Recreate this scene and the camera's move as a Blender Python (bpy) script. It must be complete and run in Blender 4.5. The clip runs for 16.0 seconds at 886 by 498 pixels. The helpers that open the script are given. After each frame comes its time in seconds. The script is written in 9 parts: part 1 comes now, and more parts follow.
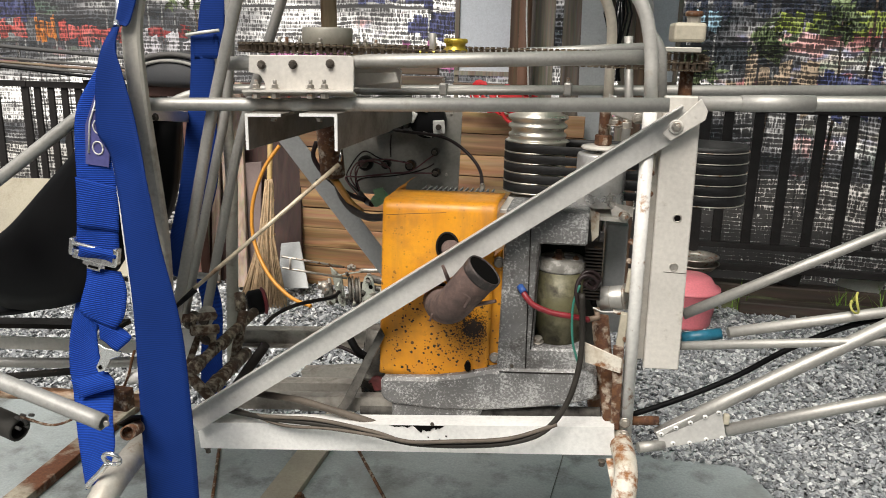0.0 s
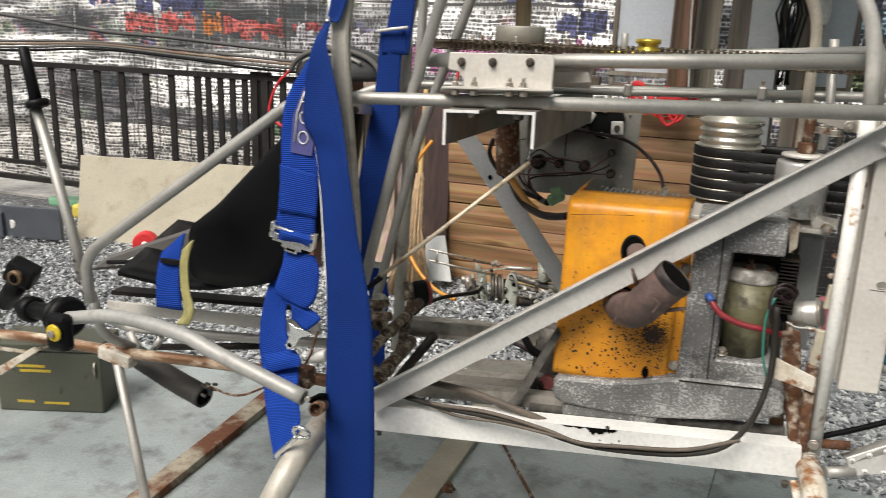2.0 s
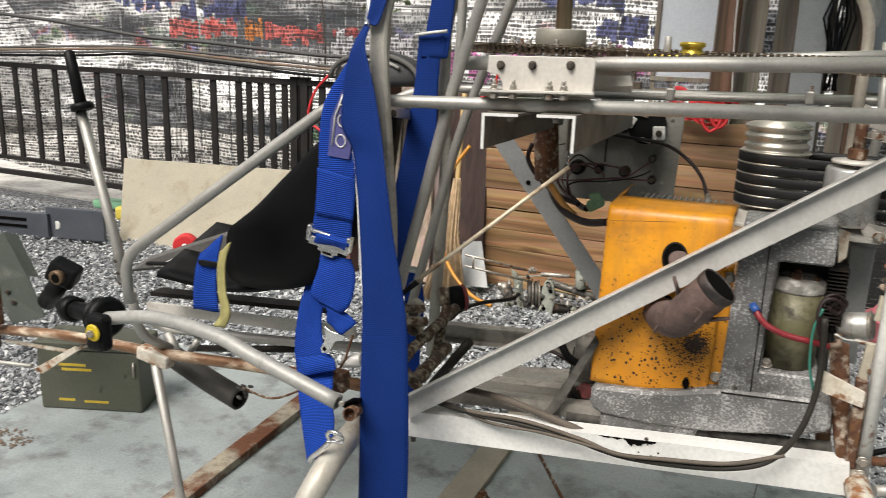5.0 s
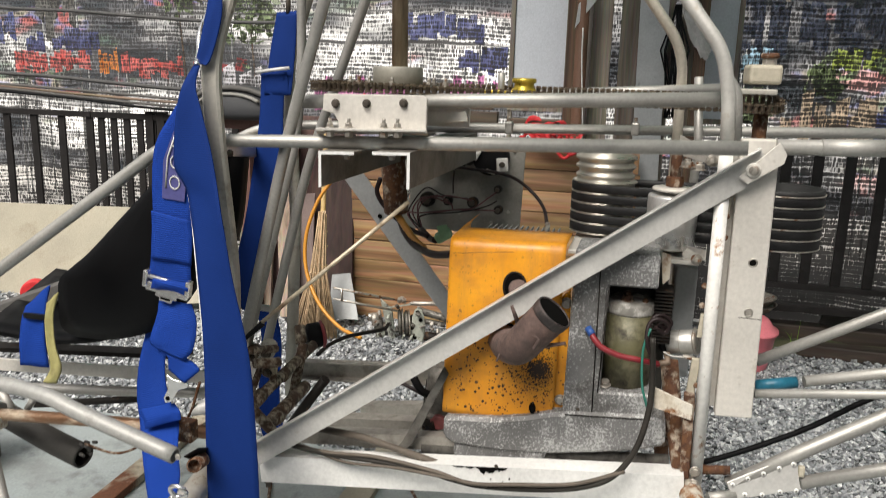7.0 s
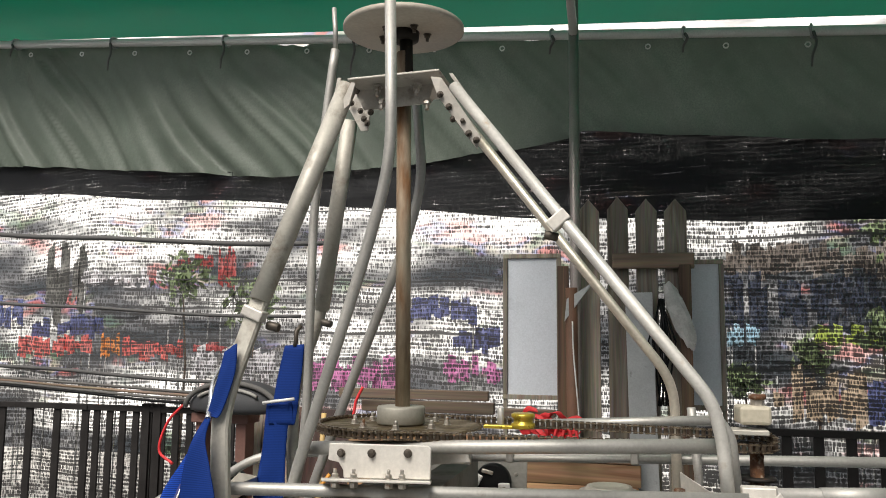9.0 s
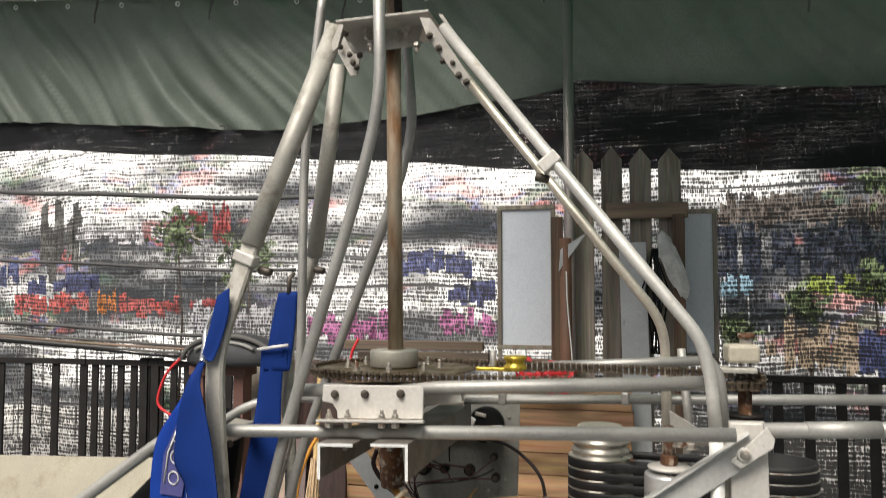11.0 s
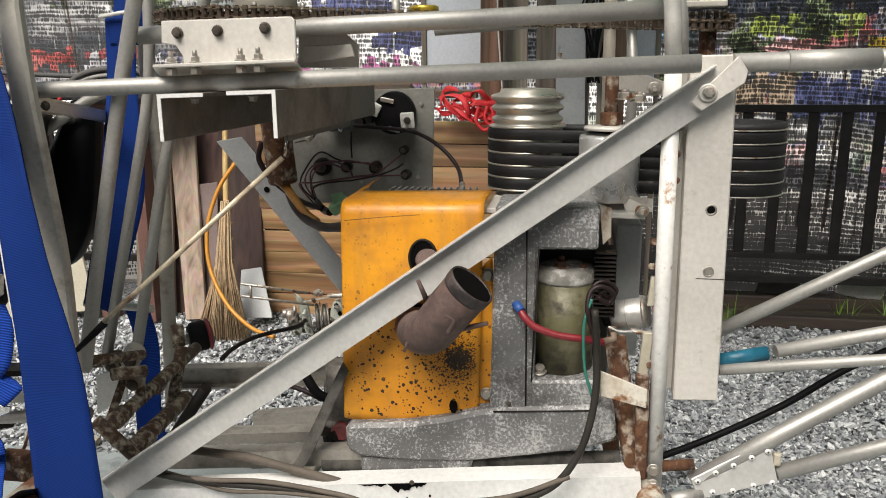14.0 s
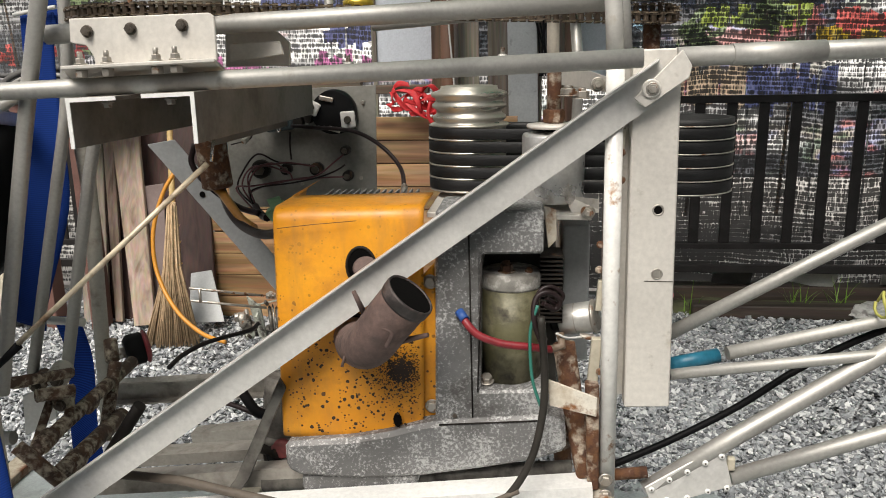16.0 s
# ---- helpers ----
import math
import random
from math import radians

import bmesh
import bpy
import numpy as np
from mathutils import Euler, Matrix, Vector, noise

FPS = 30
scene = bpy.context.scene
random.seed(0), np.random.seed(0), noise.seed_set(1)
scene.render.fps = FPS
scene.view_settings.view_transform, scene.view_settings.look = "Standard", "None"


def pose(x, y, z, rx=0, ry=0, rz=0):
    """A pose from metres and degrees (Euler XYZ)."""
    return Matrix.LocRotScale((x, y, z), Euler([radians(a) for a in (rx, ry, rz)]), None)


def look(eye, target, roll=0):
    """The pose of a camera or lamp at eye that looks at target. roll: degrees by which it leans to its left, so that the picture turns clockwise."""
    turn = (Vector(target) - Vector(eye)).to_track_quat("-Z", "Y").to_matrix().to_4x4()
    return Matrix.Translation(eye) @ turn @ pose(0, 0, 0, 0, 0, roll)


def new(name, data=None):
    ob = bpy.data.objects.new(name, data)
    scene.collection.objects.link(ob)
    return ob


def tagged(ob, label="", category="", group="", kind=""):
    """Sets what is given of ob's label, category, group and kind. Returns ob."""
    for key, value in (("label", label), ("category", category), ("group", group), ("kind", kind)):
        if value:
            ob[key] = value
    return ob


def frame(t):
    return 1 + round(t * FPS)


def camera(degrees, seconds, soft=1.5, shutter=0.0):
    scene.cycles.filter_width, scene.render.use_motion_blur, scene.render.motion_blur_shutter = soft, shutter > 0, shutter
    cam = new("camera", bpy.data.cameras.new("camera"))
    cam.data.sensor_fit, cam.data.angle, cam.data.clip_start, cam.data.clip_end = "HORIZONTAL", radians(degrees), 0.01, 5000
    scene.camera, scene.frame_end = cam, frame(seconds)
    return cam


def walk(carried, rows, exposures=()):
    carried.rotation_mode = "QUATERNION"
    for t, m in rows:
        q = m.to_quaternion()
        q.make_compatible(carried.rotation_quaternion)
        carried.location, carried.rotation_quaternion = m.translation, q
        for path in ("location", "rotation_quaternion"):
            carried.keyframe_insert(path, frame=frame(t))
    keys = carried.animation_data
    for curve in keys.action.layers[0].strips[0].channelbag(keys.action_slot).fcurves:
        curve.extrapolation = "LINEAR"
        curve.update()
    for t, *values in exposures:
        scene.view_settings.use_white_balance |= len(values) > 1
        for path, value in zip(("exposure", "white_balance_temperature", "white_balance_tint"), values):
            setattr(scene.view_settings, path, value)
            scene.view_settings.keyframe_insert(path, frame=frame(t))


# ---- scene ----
cam = camera(59.0, 16.0, soft=0.75, shutter=0.45)
# seconds, eye, target, roll
PATH = [
    (0, (0.414, 0.454, 1.364), (0.04, 2.352, 0.854), 1.2),
    (0.5, (0.399, 0.454, 1.362), (-0.019, 2.342, 0.851), 1.4),
    (1, (0.377, 0.446, 1.363), (-0.102, 2.318, 0.846), 1.6),
    (1.5, (0.348, 0.434, 1.36), (-0.218, 2.28, 0.841), 1.9),
    (2, (0.3, 0.411, 1.363), (-0.371, 2.221, 0.839), 2.1),
    (2.5, (0.26, 0.392, 1.363), (-0.526, 2.154, 0.837), 2.2),
    (3, (0.221, 0.363, 1.364), (-0.662, 2.079, 0.838), 2.2),
    (3.2, (0.211, 0.352, 1.367), (-0.706, 2.051, 0.844), 2.2),
    (3.7, (0.205, 0.35, 1.366), (-0.739, 2.037, 0.844), 2.2),
    (4.2, (0.231, 0.376, 1.361), (-0.666, 2.088, 0.84), 2.2),
    (4.7, (0.271, 0.41, 1.357), (-0.538, 2.166, 0.839), 2.1),
    (5.3, (0.313, 0.437, 1.358), (-0.381, 2.243, 0.849), 1.9),
    (5.5, (0.325, 0.442, 1.367), (-0.312, 2.269, 0.861), 1.7),
    (6, (0.358, 0.451, 1.368), (-0.189, 2.312, 0.879), 1.6),
    (6.5, (0.362, 0.459, 1.361), (-0.142, 2.335, 0.885), 1.6),
    (7, (0.362, 0.451, 1.376), (-0.12, 2.342, 0.941), 1.6),
    (7.5, (0.352, 0.435, 1.437), (-0.111, 2.361, 1.158), 1.5),
    (8, (0.362, 0.415, 1.494), (-0.11, 2.358, 1.458), 0.9),
    (8.5, (0.363, 0.393, 1.537), (-0.123, 2.329, 1.668), 0.7),
    (8.7, (0.354, 0.405, 1.536), (-0.131, 2.337, 1.717), 0.6),
    (9.2, (0.353, 0.4, 1.547), (-0.136, 2.329, 1.773), 0.5),
    (9.75, (0.354, 0.394, 1.552), (-0.138, 2.323, 1.779), 0.3),
    (10.3, (0.358, 0.393, 1.547), (-0.134, 2.324, 1.742), 0.1),
    (10.8, (0.361, 0.401, 1.531), (-0.124, 2.336, 1.68), 0.0),
    (11, (0.362, 0.407, 1.514), (-0.116, 2.346, 1.624), -0.0),
    (11.5, (0.373, 0.443, 1.46), (-0.082, 2.391, 1.456), -0.0),
    (12, (0.378, 0.492, 1.412), (-0.044, 2.443, 1.287), -0.0),
    (12.5, (0.375, 0.567, 1.358), (-0.011, 2.515, 1.121), 0.0),
    (13, (0.37, 0.627, 1.311), (0.015, 2.568, 0.981), -0.1),
    (13.5, (0.364, 0.686, 1.28), (0.035, 2.617, 0.878), -0.1),
    (14, (0.356, 0.741, 1.266), (0.046, 2.665, 0.816), -0.4),
    (14.5, (0.346, 0.78, 1.256), (0.05, 2.697, 0.77), -0.5),
    (15, (0.357, 0.796, 1.258), (0.082, 2.715, 0.766), -0.6),
    (15.5, (0.369, 0.802, 1.266), (0.126, 2.728, 0.785), -0.8),
    (16, (0.381, 0.806, 1.271), (0.167, 2.739, 0.804), -1.1),
]
walk(cam, [(t, look(eye, target, roll)) for t, eye, target, roll in PATH])

# ---- light: bright overcast sky, the shed is open towards the camera's back ----
world = bpy.data.worlds.new("overcast_sky")
scene.world = world
world.use_nodes = True
_wn = world.node_tree.nodes
_sky = _wn.new("ShaderNodeTexSky")
_sky.sky_type = 'NISHITA'
_sky.sun_disc = False
_sky.sun_elevation = radians(58)
_sky.sun_rotation = radians(200)
_sky.air_density = 1.0
_sky.dust_density = 4.0
_hsv = _wn.new("ShaderNodeHueSaturation")
_hsv.inputs["Saturation"].default_value = 0.25
world.node_tree.links.new(_sky.outputs[0], _hsv.inputs["Color"])
world.node_tree.links.new(_hsv.outputs[0], _wn["Background"].inputs["Color"])
_wn["Background"].inputs["Strength"].default_value = 0.078
_sun = bpy.data.lights.new("sun", 'SUN')
_sun.energy = 2.85
_sun.angle = radians(32)
_sun.color = (1.0, 0.935, 0.85)
new("sun", _sun).matrix_world = look((-1.5, -4.0, 9.0), (0, 2.5, 0.5))
scene.view_settings.exposure = 0.52


# ---- materials ----
MATS = {}


def mat(name, color, rough=0.5, metal=0.0, var=0.12, scale=8.0, fine=120.0, bump=0.15, spots=None, spot_scale=30.0,
        spot_amount=0.35, spot_rough=0.9, spot_metal=0.0, stretch=(1, 1, 1), coat=0.0, fine_var=0.08, detail=6.0, edge=0.06, island=0.0, spec=0.5, stain=None, stain_scale=10.0, stain_at=0.55):
    """A surface with broad stains, fine grain and, if asked, spots of rust, chips or dirt with a soft edge."""
    if name in MATS:
        return MATS[name]
    m = bpy.data.materials.new(name)
    m.use_nodes = True
    nt = m.node_tree
    N, L = nt.nodes, nt.links
    b = N["Principled BSDF"]
    co = N.new("ShaderNodeTexCoord")
    mp = N.new("ShaderNodeMapping")
    mp.inputs["Scale"].default_value = stretch
    L.new(co.outputs["Object"], mp.inputs["Vector"])

    def nz(sc, det=detail, rg=0.6):
        n = N.new("ShaderNodeTexNoise")
        n.inputs["Scale"].default_value, n.inputs["Detail"].default_value, n.inputs["Roughness"].default_value = sc, det, rg
        L.new(mp.outputs[0], n.inputs["Vector"])
        return n.outputs["Fac"]

    def mapr(sock, a, b_, lo, hi):
        r = N.new("ShaderNodeMapRange")
        r.inputs[1].default_value, r.inputs[2].default_value, r.inputs[3].default_value, r.inputs[4].default_value = a, b_, lo, hi
        L.new(sock, r.inputs[0])
        return r.outputs[0]

    def math_(op, a, b_):
        q = N.new("ShaderNodeMath")
        q.operation = op
        for k, v in ((0, a), (1, b_)):
            if isinstance(v, (int, float)):
                q.inputs[k].default_value = v
            else:
                L.new(v, q.inputs[k])
        return q.outputs[0]

    big, small = nz(scale), nz(fine, 3.0)
    v = math_('ADD', mapr(big, 0.3, 0.7, 1 - var, 1 + var), mapr(small, 0.3, 0.7, -fine_var, fine_var))
    if island:
        oi = N.new("ShaderNodeObjectInfo")
        v = math_('ADD', v, mapr(oi.outputs["Random"], 0, 1, -island, island))
    mul = N.new("ShaderNodeVectorMath")
    mul.operation = 'SCALE'
    mul.inputs[0].default_value = color
    L.new(v, mul.inputs["Scale"])
    base = mul.outputs[0]
    if stain:
        sm = N.new("ShaderNodeMix")
        sm.data_type = 'RGBA'
        L.new(mapr(nz(stain_scale, 7.0, 0.65), stain_at - 0.08, stain_at + 0.14, 0.0, 0.8), sm.inputs[0])
        L.new(base, sm.inputs[6])
        sm.inputs[7].default_value = (*stain, 1)
        base = sm.outputs[2]
    rg = mapr(big, 0.3, 0.7, max(0.02, rough - 0.1), min(1, rough + 0.1))
    mt = metal
    if spots:
        s = mapr(math_('ADD', math_('MULTIPLY', nz(spot_scale, 5.0), 0.75), math_('MULTIPLY', nz(spot_scale * 0.21), 0.25)),
                 1 - spot_amount - edge / 2, 1 - spot_amount + edge / 2, 0.0, 1.0)
        mx = N.new("ShaderNodeMix")
        mx.data_type = 'RGBA'
        L.new(s, mx.inputs[0])
        L.new(base, mx.inputs[6])
        sv = N.new("ShaderNodeVectorMath")
        sv.operation = 'SCALE'
        sv.inputs[0].default_value = spots
        L.new(mapr(small, 0.25, 0.75, 0.7, 1.3), sv.inputs["Scale"])
        L.new(sv.outputs[0], mx.inputs[7])
        base = mx.outputs[2]
        inv = math_('SUBTRACT', 1.0, s)
        rg = math_('ADD', math_('MULTIPLY', rg, inv), math_('MULTIPLY', s, spot_rough))
        mt = math_('ADD', math_('MULTIPLY', inv, metal), math_('MULTIPLY', s, spot_metal))
    L.new(base, b.inputs["Base Color"])
    L.new(rg, b.inputs["Roughness"])
    if isinstance(mt, (int, float)):
        b.inputs["Metallic"].default_value = mt
    else:
        L.new(mt, b.inputs["Metallic"])
    b.inputs["Coat Weight"].default_value = coat
    b.inputs["Specular IOR Level"].default_value = spec
    if bump:
        bp = N.new("ShaderNodeBump")
        bp.inputs["Strength"].default_value = bump
        bp.inputs["Distance"].default_value = 0.002
        L.new(math_('ADD', small, math_('MULTIPLY', big, 0.6)), bp.inputs["Height"])
        L.new(bp.outputs[0], b.inputs["Normal"])
    MATS[name] = m
    return m


ALU = mat("dull_aluminium", (0.42, 0.408, 0.38), 0.54, 0.6, var=0.16, scale=6, fine=160, bump=0.08, spots=(0.30, 0.28, 0.24), spot_amount=0.33, spot_scale=22, spot_metal=0.4, spot_rough=0.6, edge=0.12)
ALU_WARM = mat("weathered_aluminium", (0.64, 0.585, 0.49), 0.40, 0.65, var=0.14, scale=7, bump=0.1, spots=(0.28, 0.22, 0.15), spot_amount=0.36, spot_scale=18, edge=0.15)
PLATE = mat("brushed_plate", (0.62, 0.59, 0.54), 0.5, 0.25, var=0.10, scale=5, bump=0.06, spots=(0.42, 0.38, 0.32), spot_amount=0.34, spot_scale=26, edge=0.1)
CHANNEL = mat("channel_aluminium", (0.60, 0.588, 0.56), 0.42, 0.3, var=0.09, scale=6, bump=0.08, spots=(0.35, 0.32, 0.28), spot_amount=0.33, spot_scale=30, edge=0.1)
SILL = mat("white_sill_paint", (0.78, 0.775, 0.75), 0.45, 0.1, var=0.10, scale=5, bump=0.06, spots=(0.30, 0.26, 0.22), spot_amount=0.30, spot_scale=40)
BRASSY = mat("brassy_mast_steel", (0.38, 0.33, 0.25), 0.4, 0.7, var=0.25, scale=9, stretch=(1, 1, 0.25), spots=(0.17, 0.085, 0.035), spot_amount=0.47, spot_scale=12, edge=0.15)
RUST = mat("rusty_steel", (0.085, 0.038, 0.021), 0.85, 0.1, var=0.45, scale=22, bump=0.8, spots=(0.38, 0.32, 0.25), spot_amount=0.42, spot_scale=55, edge=0.12, stain=(0.19, 0.085, 0.032), stain_scale=45, stain_at=0.52, fine_var=0.25)
RUSTPAINT = mat("painted_rusting_steel", (0.62, 0.58, 0.50), 0.6, 0.1, var=0.16, scale=12, bump=0.5, spots=(0.24, 0.105, 0.04), spot_amount=0.455, spot_scale=38, edge=0.10, stain=(0.40, 0.31, 0.20), stain_scale=22, stain_at=0.55)
DARKSTEEL = mat("dark_oily_steel", (0.016, 0.0135, 0.0115), 0.6, 0.15, var=0.3, scale=12, bump=0.3, spots=(0.10, 0.06, 0.038), spot_amount=0.38, spot_scale=25, spec=0.25)
BOLT = mat("tarnished_bolt_steel", (0.42, 0.39, 0.345), 0.42, 0.7, var=0.2, scale=40, spots=(0.16, 0.08, 0.04), spot_amount=0.42, spot_scale=60)
BOLT_DARK = mat("dark_bolt_steel", (0.10, 0.085, 0.07), 0.55, 0.6, var=0.2, scale=40)
EXHAUST = mat("burnt_exhaust_steel", (0.135, 0.088, 0.075), 0.7, 0.3, var=0.35, scale=18, bump=0.5, spots=(0.045, 0.034, 0.032), spot_amount=0.42, spot_scale=26, edge=0.25, stain=(0.19, 0.125, 0.105), stain_scale=30, stain_at=0.56)
# flat black: the shade inside holes, slots and folds; also flaked and burnt marks
BLACKHOLE = mat("soot_black", (0.004, 0.0038, 0.0035), 0.9, spec=0.05)
OLIVE = mat("stained_olive_starter_paint", (0.095, 0.088, 0.044), 0.5, 0.1, var=0.3, scale=16, spots=(0.035, 0.03, 0.022), spot_amount=0.45, spot_scale=24, edge=0.12, stain=(0.24, 0.22, 0.14), stain_scale=22, stain_at=0.58)
GREYCAP = mat("grey_starter_cap", (0.26, 0.25, 0.225), 0.7, 0.3, var=0.35, scale=22, bump=0.4, spots=(0.62, 0.60, 0.56), spot_amount=0.45, spot_scale=40, edge=0.15, stain=(0.10, 0.07, 0.05), stain_scale=26, stain_at=0.56)
RUBBER = mat("black_rubber", (0.005, 0.005, 0.0055), 0.6, 0.0, var=0.2, scale=20, bump=0.1, spec=0.12)
BELTRUB = mat("grey_black_drive_belt", (0.013, 0.013, 0.0135), 0.55, 0.0, var=0.3, scale=20, bump=0.2, spec=0.3, fine_var=0.2, stretch=(1, 1, 3))
SEATMAT = mat("black_moulded_seat", (0.003, 0.003, 0.0034), 0.5, 0.0, var=0.2, scale=7, fine=300, bump=0.05, spec=0.12)
GREYFOAM = mat("grey_seat_foam", (0.10, 0.095, 0.09), 0.8, 0.0, var=0.15, scale=14, bump=0.2)
CHROME = mat("bright_buckle_metal", (0.80, 0.79, 0.77), 0.22, 0.9, var=0.06, scale=20)
RED = mat("red_nylon_cord", (0.62, 0.03, 0.035), 0.6, var=0.15, scale=30, bump=0.2)
REDCABLE = mat("red_battery_cable", (0.20, 0.014, 0.020), 0.45, var=0.3, scale=40)
BLUETAPE = mat("teal_tape", (0.012, 0.105, 0.165), 0.45, var=0.3, scale=40, bump=0.5, fine=90)
GREENTAPE = mat("green_connector_plastic", (0.20, 0.37, 0.20), 0.4, var=0.2, scale=40)
ORANGE = mat("orange_hose_plastic", (0.55, 0.235, 0.025), 0.4, var=0.1, scale=20)
WIRE = mat("dark_wire_insulation", (0.018, 0.011, 0.011), 0.45, var=0.25, scale=20, spec=0.25)
WIREPURPLE = mat("purple_brown_wire", (0.13, 0.055, 0.06), 0.45, var=0.25, scale=20, spec=0.25)
SLEEVE = mat("grey_cable_sleeve", (0.115, 0.096, 0.078), 0.6, spec=0.2, var=0.25, scale=20, bump=0.2)
PANEL = mat("grey_equipment_panel", (0.27, 0.265, 0.24), 0.5, 0.35, var=0.25, scale=7, spots=(0.15, 0.14, 0.12), spot_amount=0.42, spot_scale=14, edge=0.25)
GREYSTRIP = mat("grey_painted_strip", (0.40, 0.41, 0.41), 0.5, 0.25, var=0.10, scale=8, spots=(0.22, 0.22, 0.21), spot_amount=0.33, spot_scale=26, edge=0.12)
FENCE = mat("dark_brown_fence_paint", (0.027, 0.025, 0.0245), 0.5, 0.0, var=0.25, scale=8, bump=0.15, spots=(0.022, 0.02, 0.018), spot_amount=0.33, spot_scale=30, spec=0.12)
WHITEBOARD = mat("white_board", (0.62, 0.65, 0.70), 0.35, var=0.04, scale=3, bump=0.02)
SLAB = mat("painted_concrete", (0.345, 0.385, 0.39), 0.42, 0.0, var=0.2, scale=2.6, bump=0.25, spots=(0.15, 0.155, 0.15), spot_amount=0.41, spot_scale=7, edge=0.16, stain=(0.15, 0.155, 0.145), stain_scale=2.6, stain_at=0.545, fine_var=0.14)
TARP = mat("green_tarpaulin", (0.125, 0.150, 0.122), 0.5, var=0.14, scale=2.0, bump=0.15, spec=0.3, spots=(0.16, 0.185, 0.155), spot_amount=0.42, spot_scale=4, edge=0.2, spot_rough=0.5)
SHEET = mat("beige_board", (0.42, 0.385, 0.30), 0.7, var=0.12, scale=4, bump=0.15, spots=(0.30, 0.26, 0.19), spot_amount=0.38, spot_scale=8, edge=0.2)
PINK = mat("pink_plastic", (0.85, 0.24, 0.28), 0.4, var=0.05, scale=9)
CANGREEN = mat("olive_can_paint", (0.095, 0.10, 0.075), 0.5, 0.2, var=0.15, scale=7, spots=(0.05, 0.05, 0.045), spot_amount=0.38, spot_scale=16)
CANTEXT = mat("yellow_stencil_paint", (0.55, 0.40, 0.04), 0.6)
DARKPLASTIC = mat("black_plastic", (0.008, 0.008, 0.0085), 0.45, var=0.15, scale=20, bump=0.1, spec=0.15)
PEDAL = mat("grey_green_pedal_paint", (0.075, 0.087, 0.075), 0.6, 0.2, var=0.1, scale=9, spots=(0.16, 0.155, 0.13), spot_amount=0.36, spot_scale=20, edge=0.15)
GOLD = mat("tarnished_sprocket_plating", (0.13, 0.095, 0.045), 0.4, 0.6, var=0.35, scale=20, spots=(0.045, 0.035, 0.025), spot_amount=0.45, spot_scale=26, edge=0.2)
CREAM = mat("cream_nylon_block", (0.46, 0.42, 0.33), 0.6, 0.1, var=0.12, scale=20)
STRAW = mat("straw_bristle", (0.50, 0.36, 0.22), 0.8, var=0.3, scale=40, bump=0.2)
BAMBOO = mat("bamboo_cane", (0.52, 0.36, 0.15), 0.5, var=0.2, scale=20)
WHITEPAINT = mat("white_painted_metal", (0.70, 0.69, 0.66), 0.45, 0.1, var=0.06, scale=10)


class Nodes:
    """Short ways to add texture, maths and mixing nodes to one material."""

    def __init__(self, name, rough=0.6, metal=0.0, spec=0.5):
        self.m = bpy.data.materials.new(name)
        self.m.use_nodes = True
        self.N, self.L = self.m.node_tree.nodes, self.m.node_tree.links
        self.b = self.N["Principled BSDF"]
        self.b.inputs["Roughness"].default_value = rough
        self.b.inputs["Metallic"].default_value = metal
        self.b.inputs["Specular IOR Level"].default_value = spec
        self.co = self.N.new("ShaderNodeTexCoord").outputs["Object"]
        MATS[name] = self.m

    def put(self, value, socket):
        if isinstance(value, (int, float)):
            socket.default_value = value
        elif isinstance(value, tuple):
            socket.default_value = (*value, 1) if len(value) == 3 else value
        else:
            self.L.new(value, socket)

    def stretched(self, scale):
        mp = self.N.new("ShaderNodeMapping")
        mp.inputs["Scale"].default_value = scale
        self.L.new(self.co, mp.inputs["Vector"])
        return mp.outputs[0]

    def noise(self, scale, detail=4.0, rough=0.6, vec=None):
        n = self.N.new("ShaderNodeTexNoise")
        n.inputs["Scale"].default_value, n.inputs["Detail"].default_value, n.inputs["Roughness"].default_value = scale, detail, rough
        self.L.new(vec or self.co, n.inputs["Vector"])
        return n.outputs["Fac"]

    def ramp(self, value, a, b, lo=0.0, hi=1.0):
        r = self.N.new("ShaderNodeMapRange")
        for k, v in ((1, a), (2, b), (3, lo), (4, hi)):
            r.inputs[k].default_value = v
        self.L.new(value, r.inputs[0])
        return r.outputs[0]

    def math(self, op, a, b=0.0):
        q = self.N.new("ShaderNodeMath")
        q.operation = op
        self.put(a, q.inputs[0])
        self.put(b, q.inputs[1])
        return q.outputs[0]

    def mix(self, share, a, b):
        q = self.N.new("ShaderNodeMix")
        q.data_type = 'RGBA'
        self.put(share, q.inputs[0])
        self.put(a, q.inputs[6])
        self.put(b, q.inputs[7])
        return q.outputs[2]

    def dots(self, scale, size, share):
        """Round specks of uneven size: only some cells carry one."""
        v = self.N.new("ShaderNodeTexVoronoi")
        v.inputs["Scale"].default_value = scale
        self.L.new(self.co, v.inputs["Vector"])
        c = self.N.new("ShaderNodeSeparateColor")
        self.L.new(v.outputs["Color"], c.inputs[0])
        r = self.math('MULTIPLY', self.ramp(c.outputs[0], 1 - share, 1.0), size)
        return self.ramp(self.math('SUBTRACT', r, v.outputs["Distance"]), 0.0, 0.06)

    def bump(self, height, strength, distance=0.002):
        bp = self.N.new("ShaderNodeBump")
        bp.inputs["Strength"].default_value, bp.inputs["Distance"].default_value = strength, distance
        self.L.new(height, bp.inputs["Height"])
        self.L.new(bp.outputs[0], self.b.inputs["Normal"])


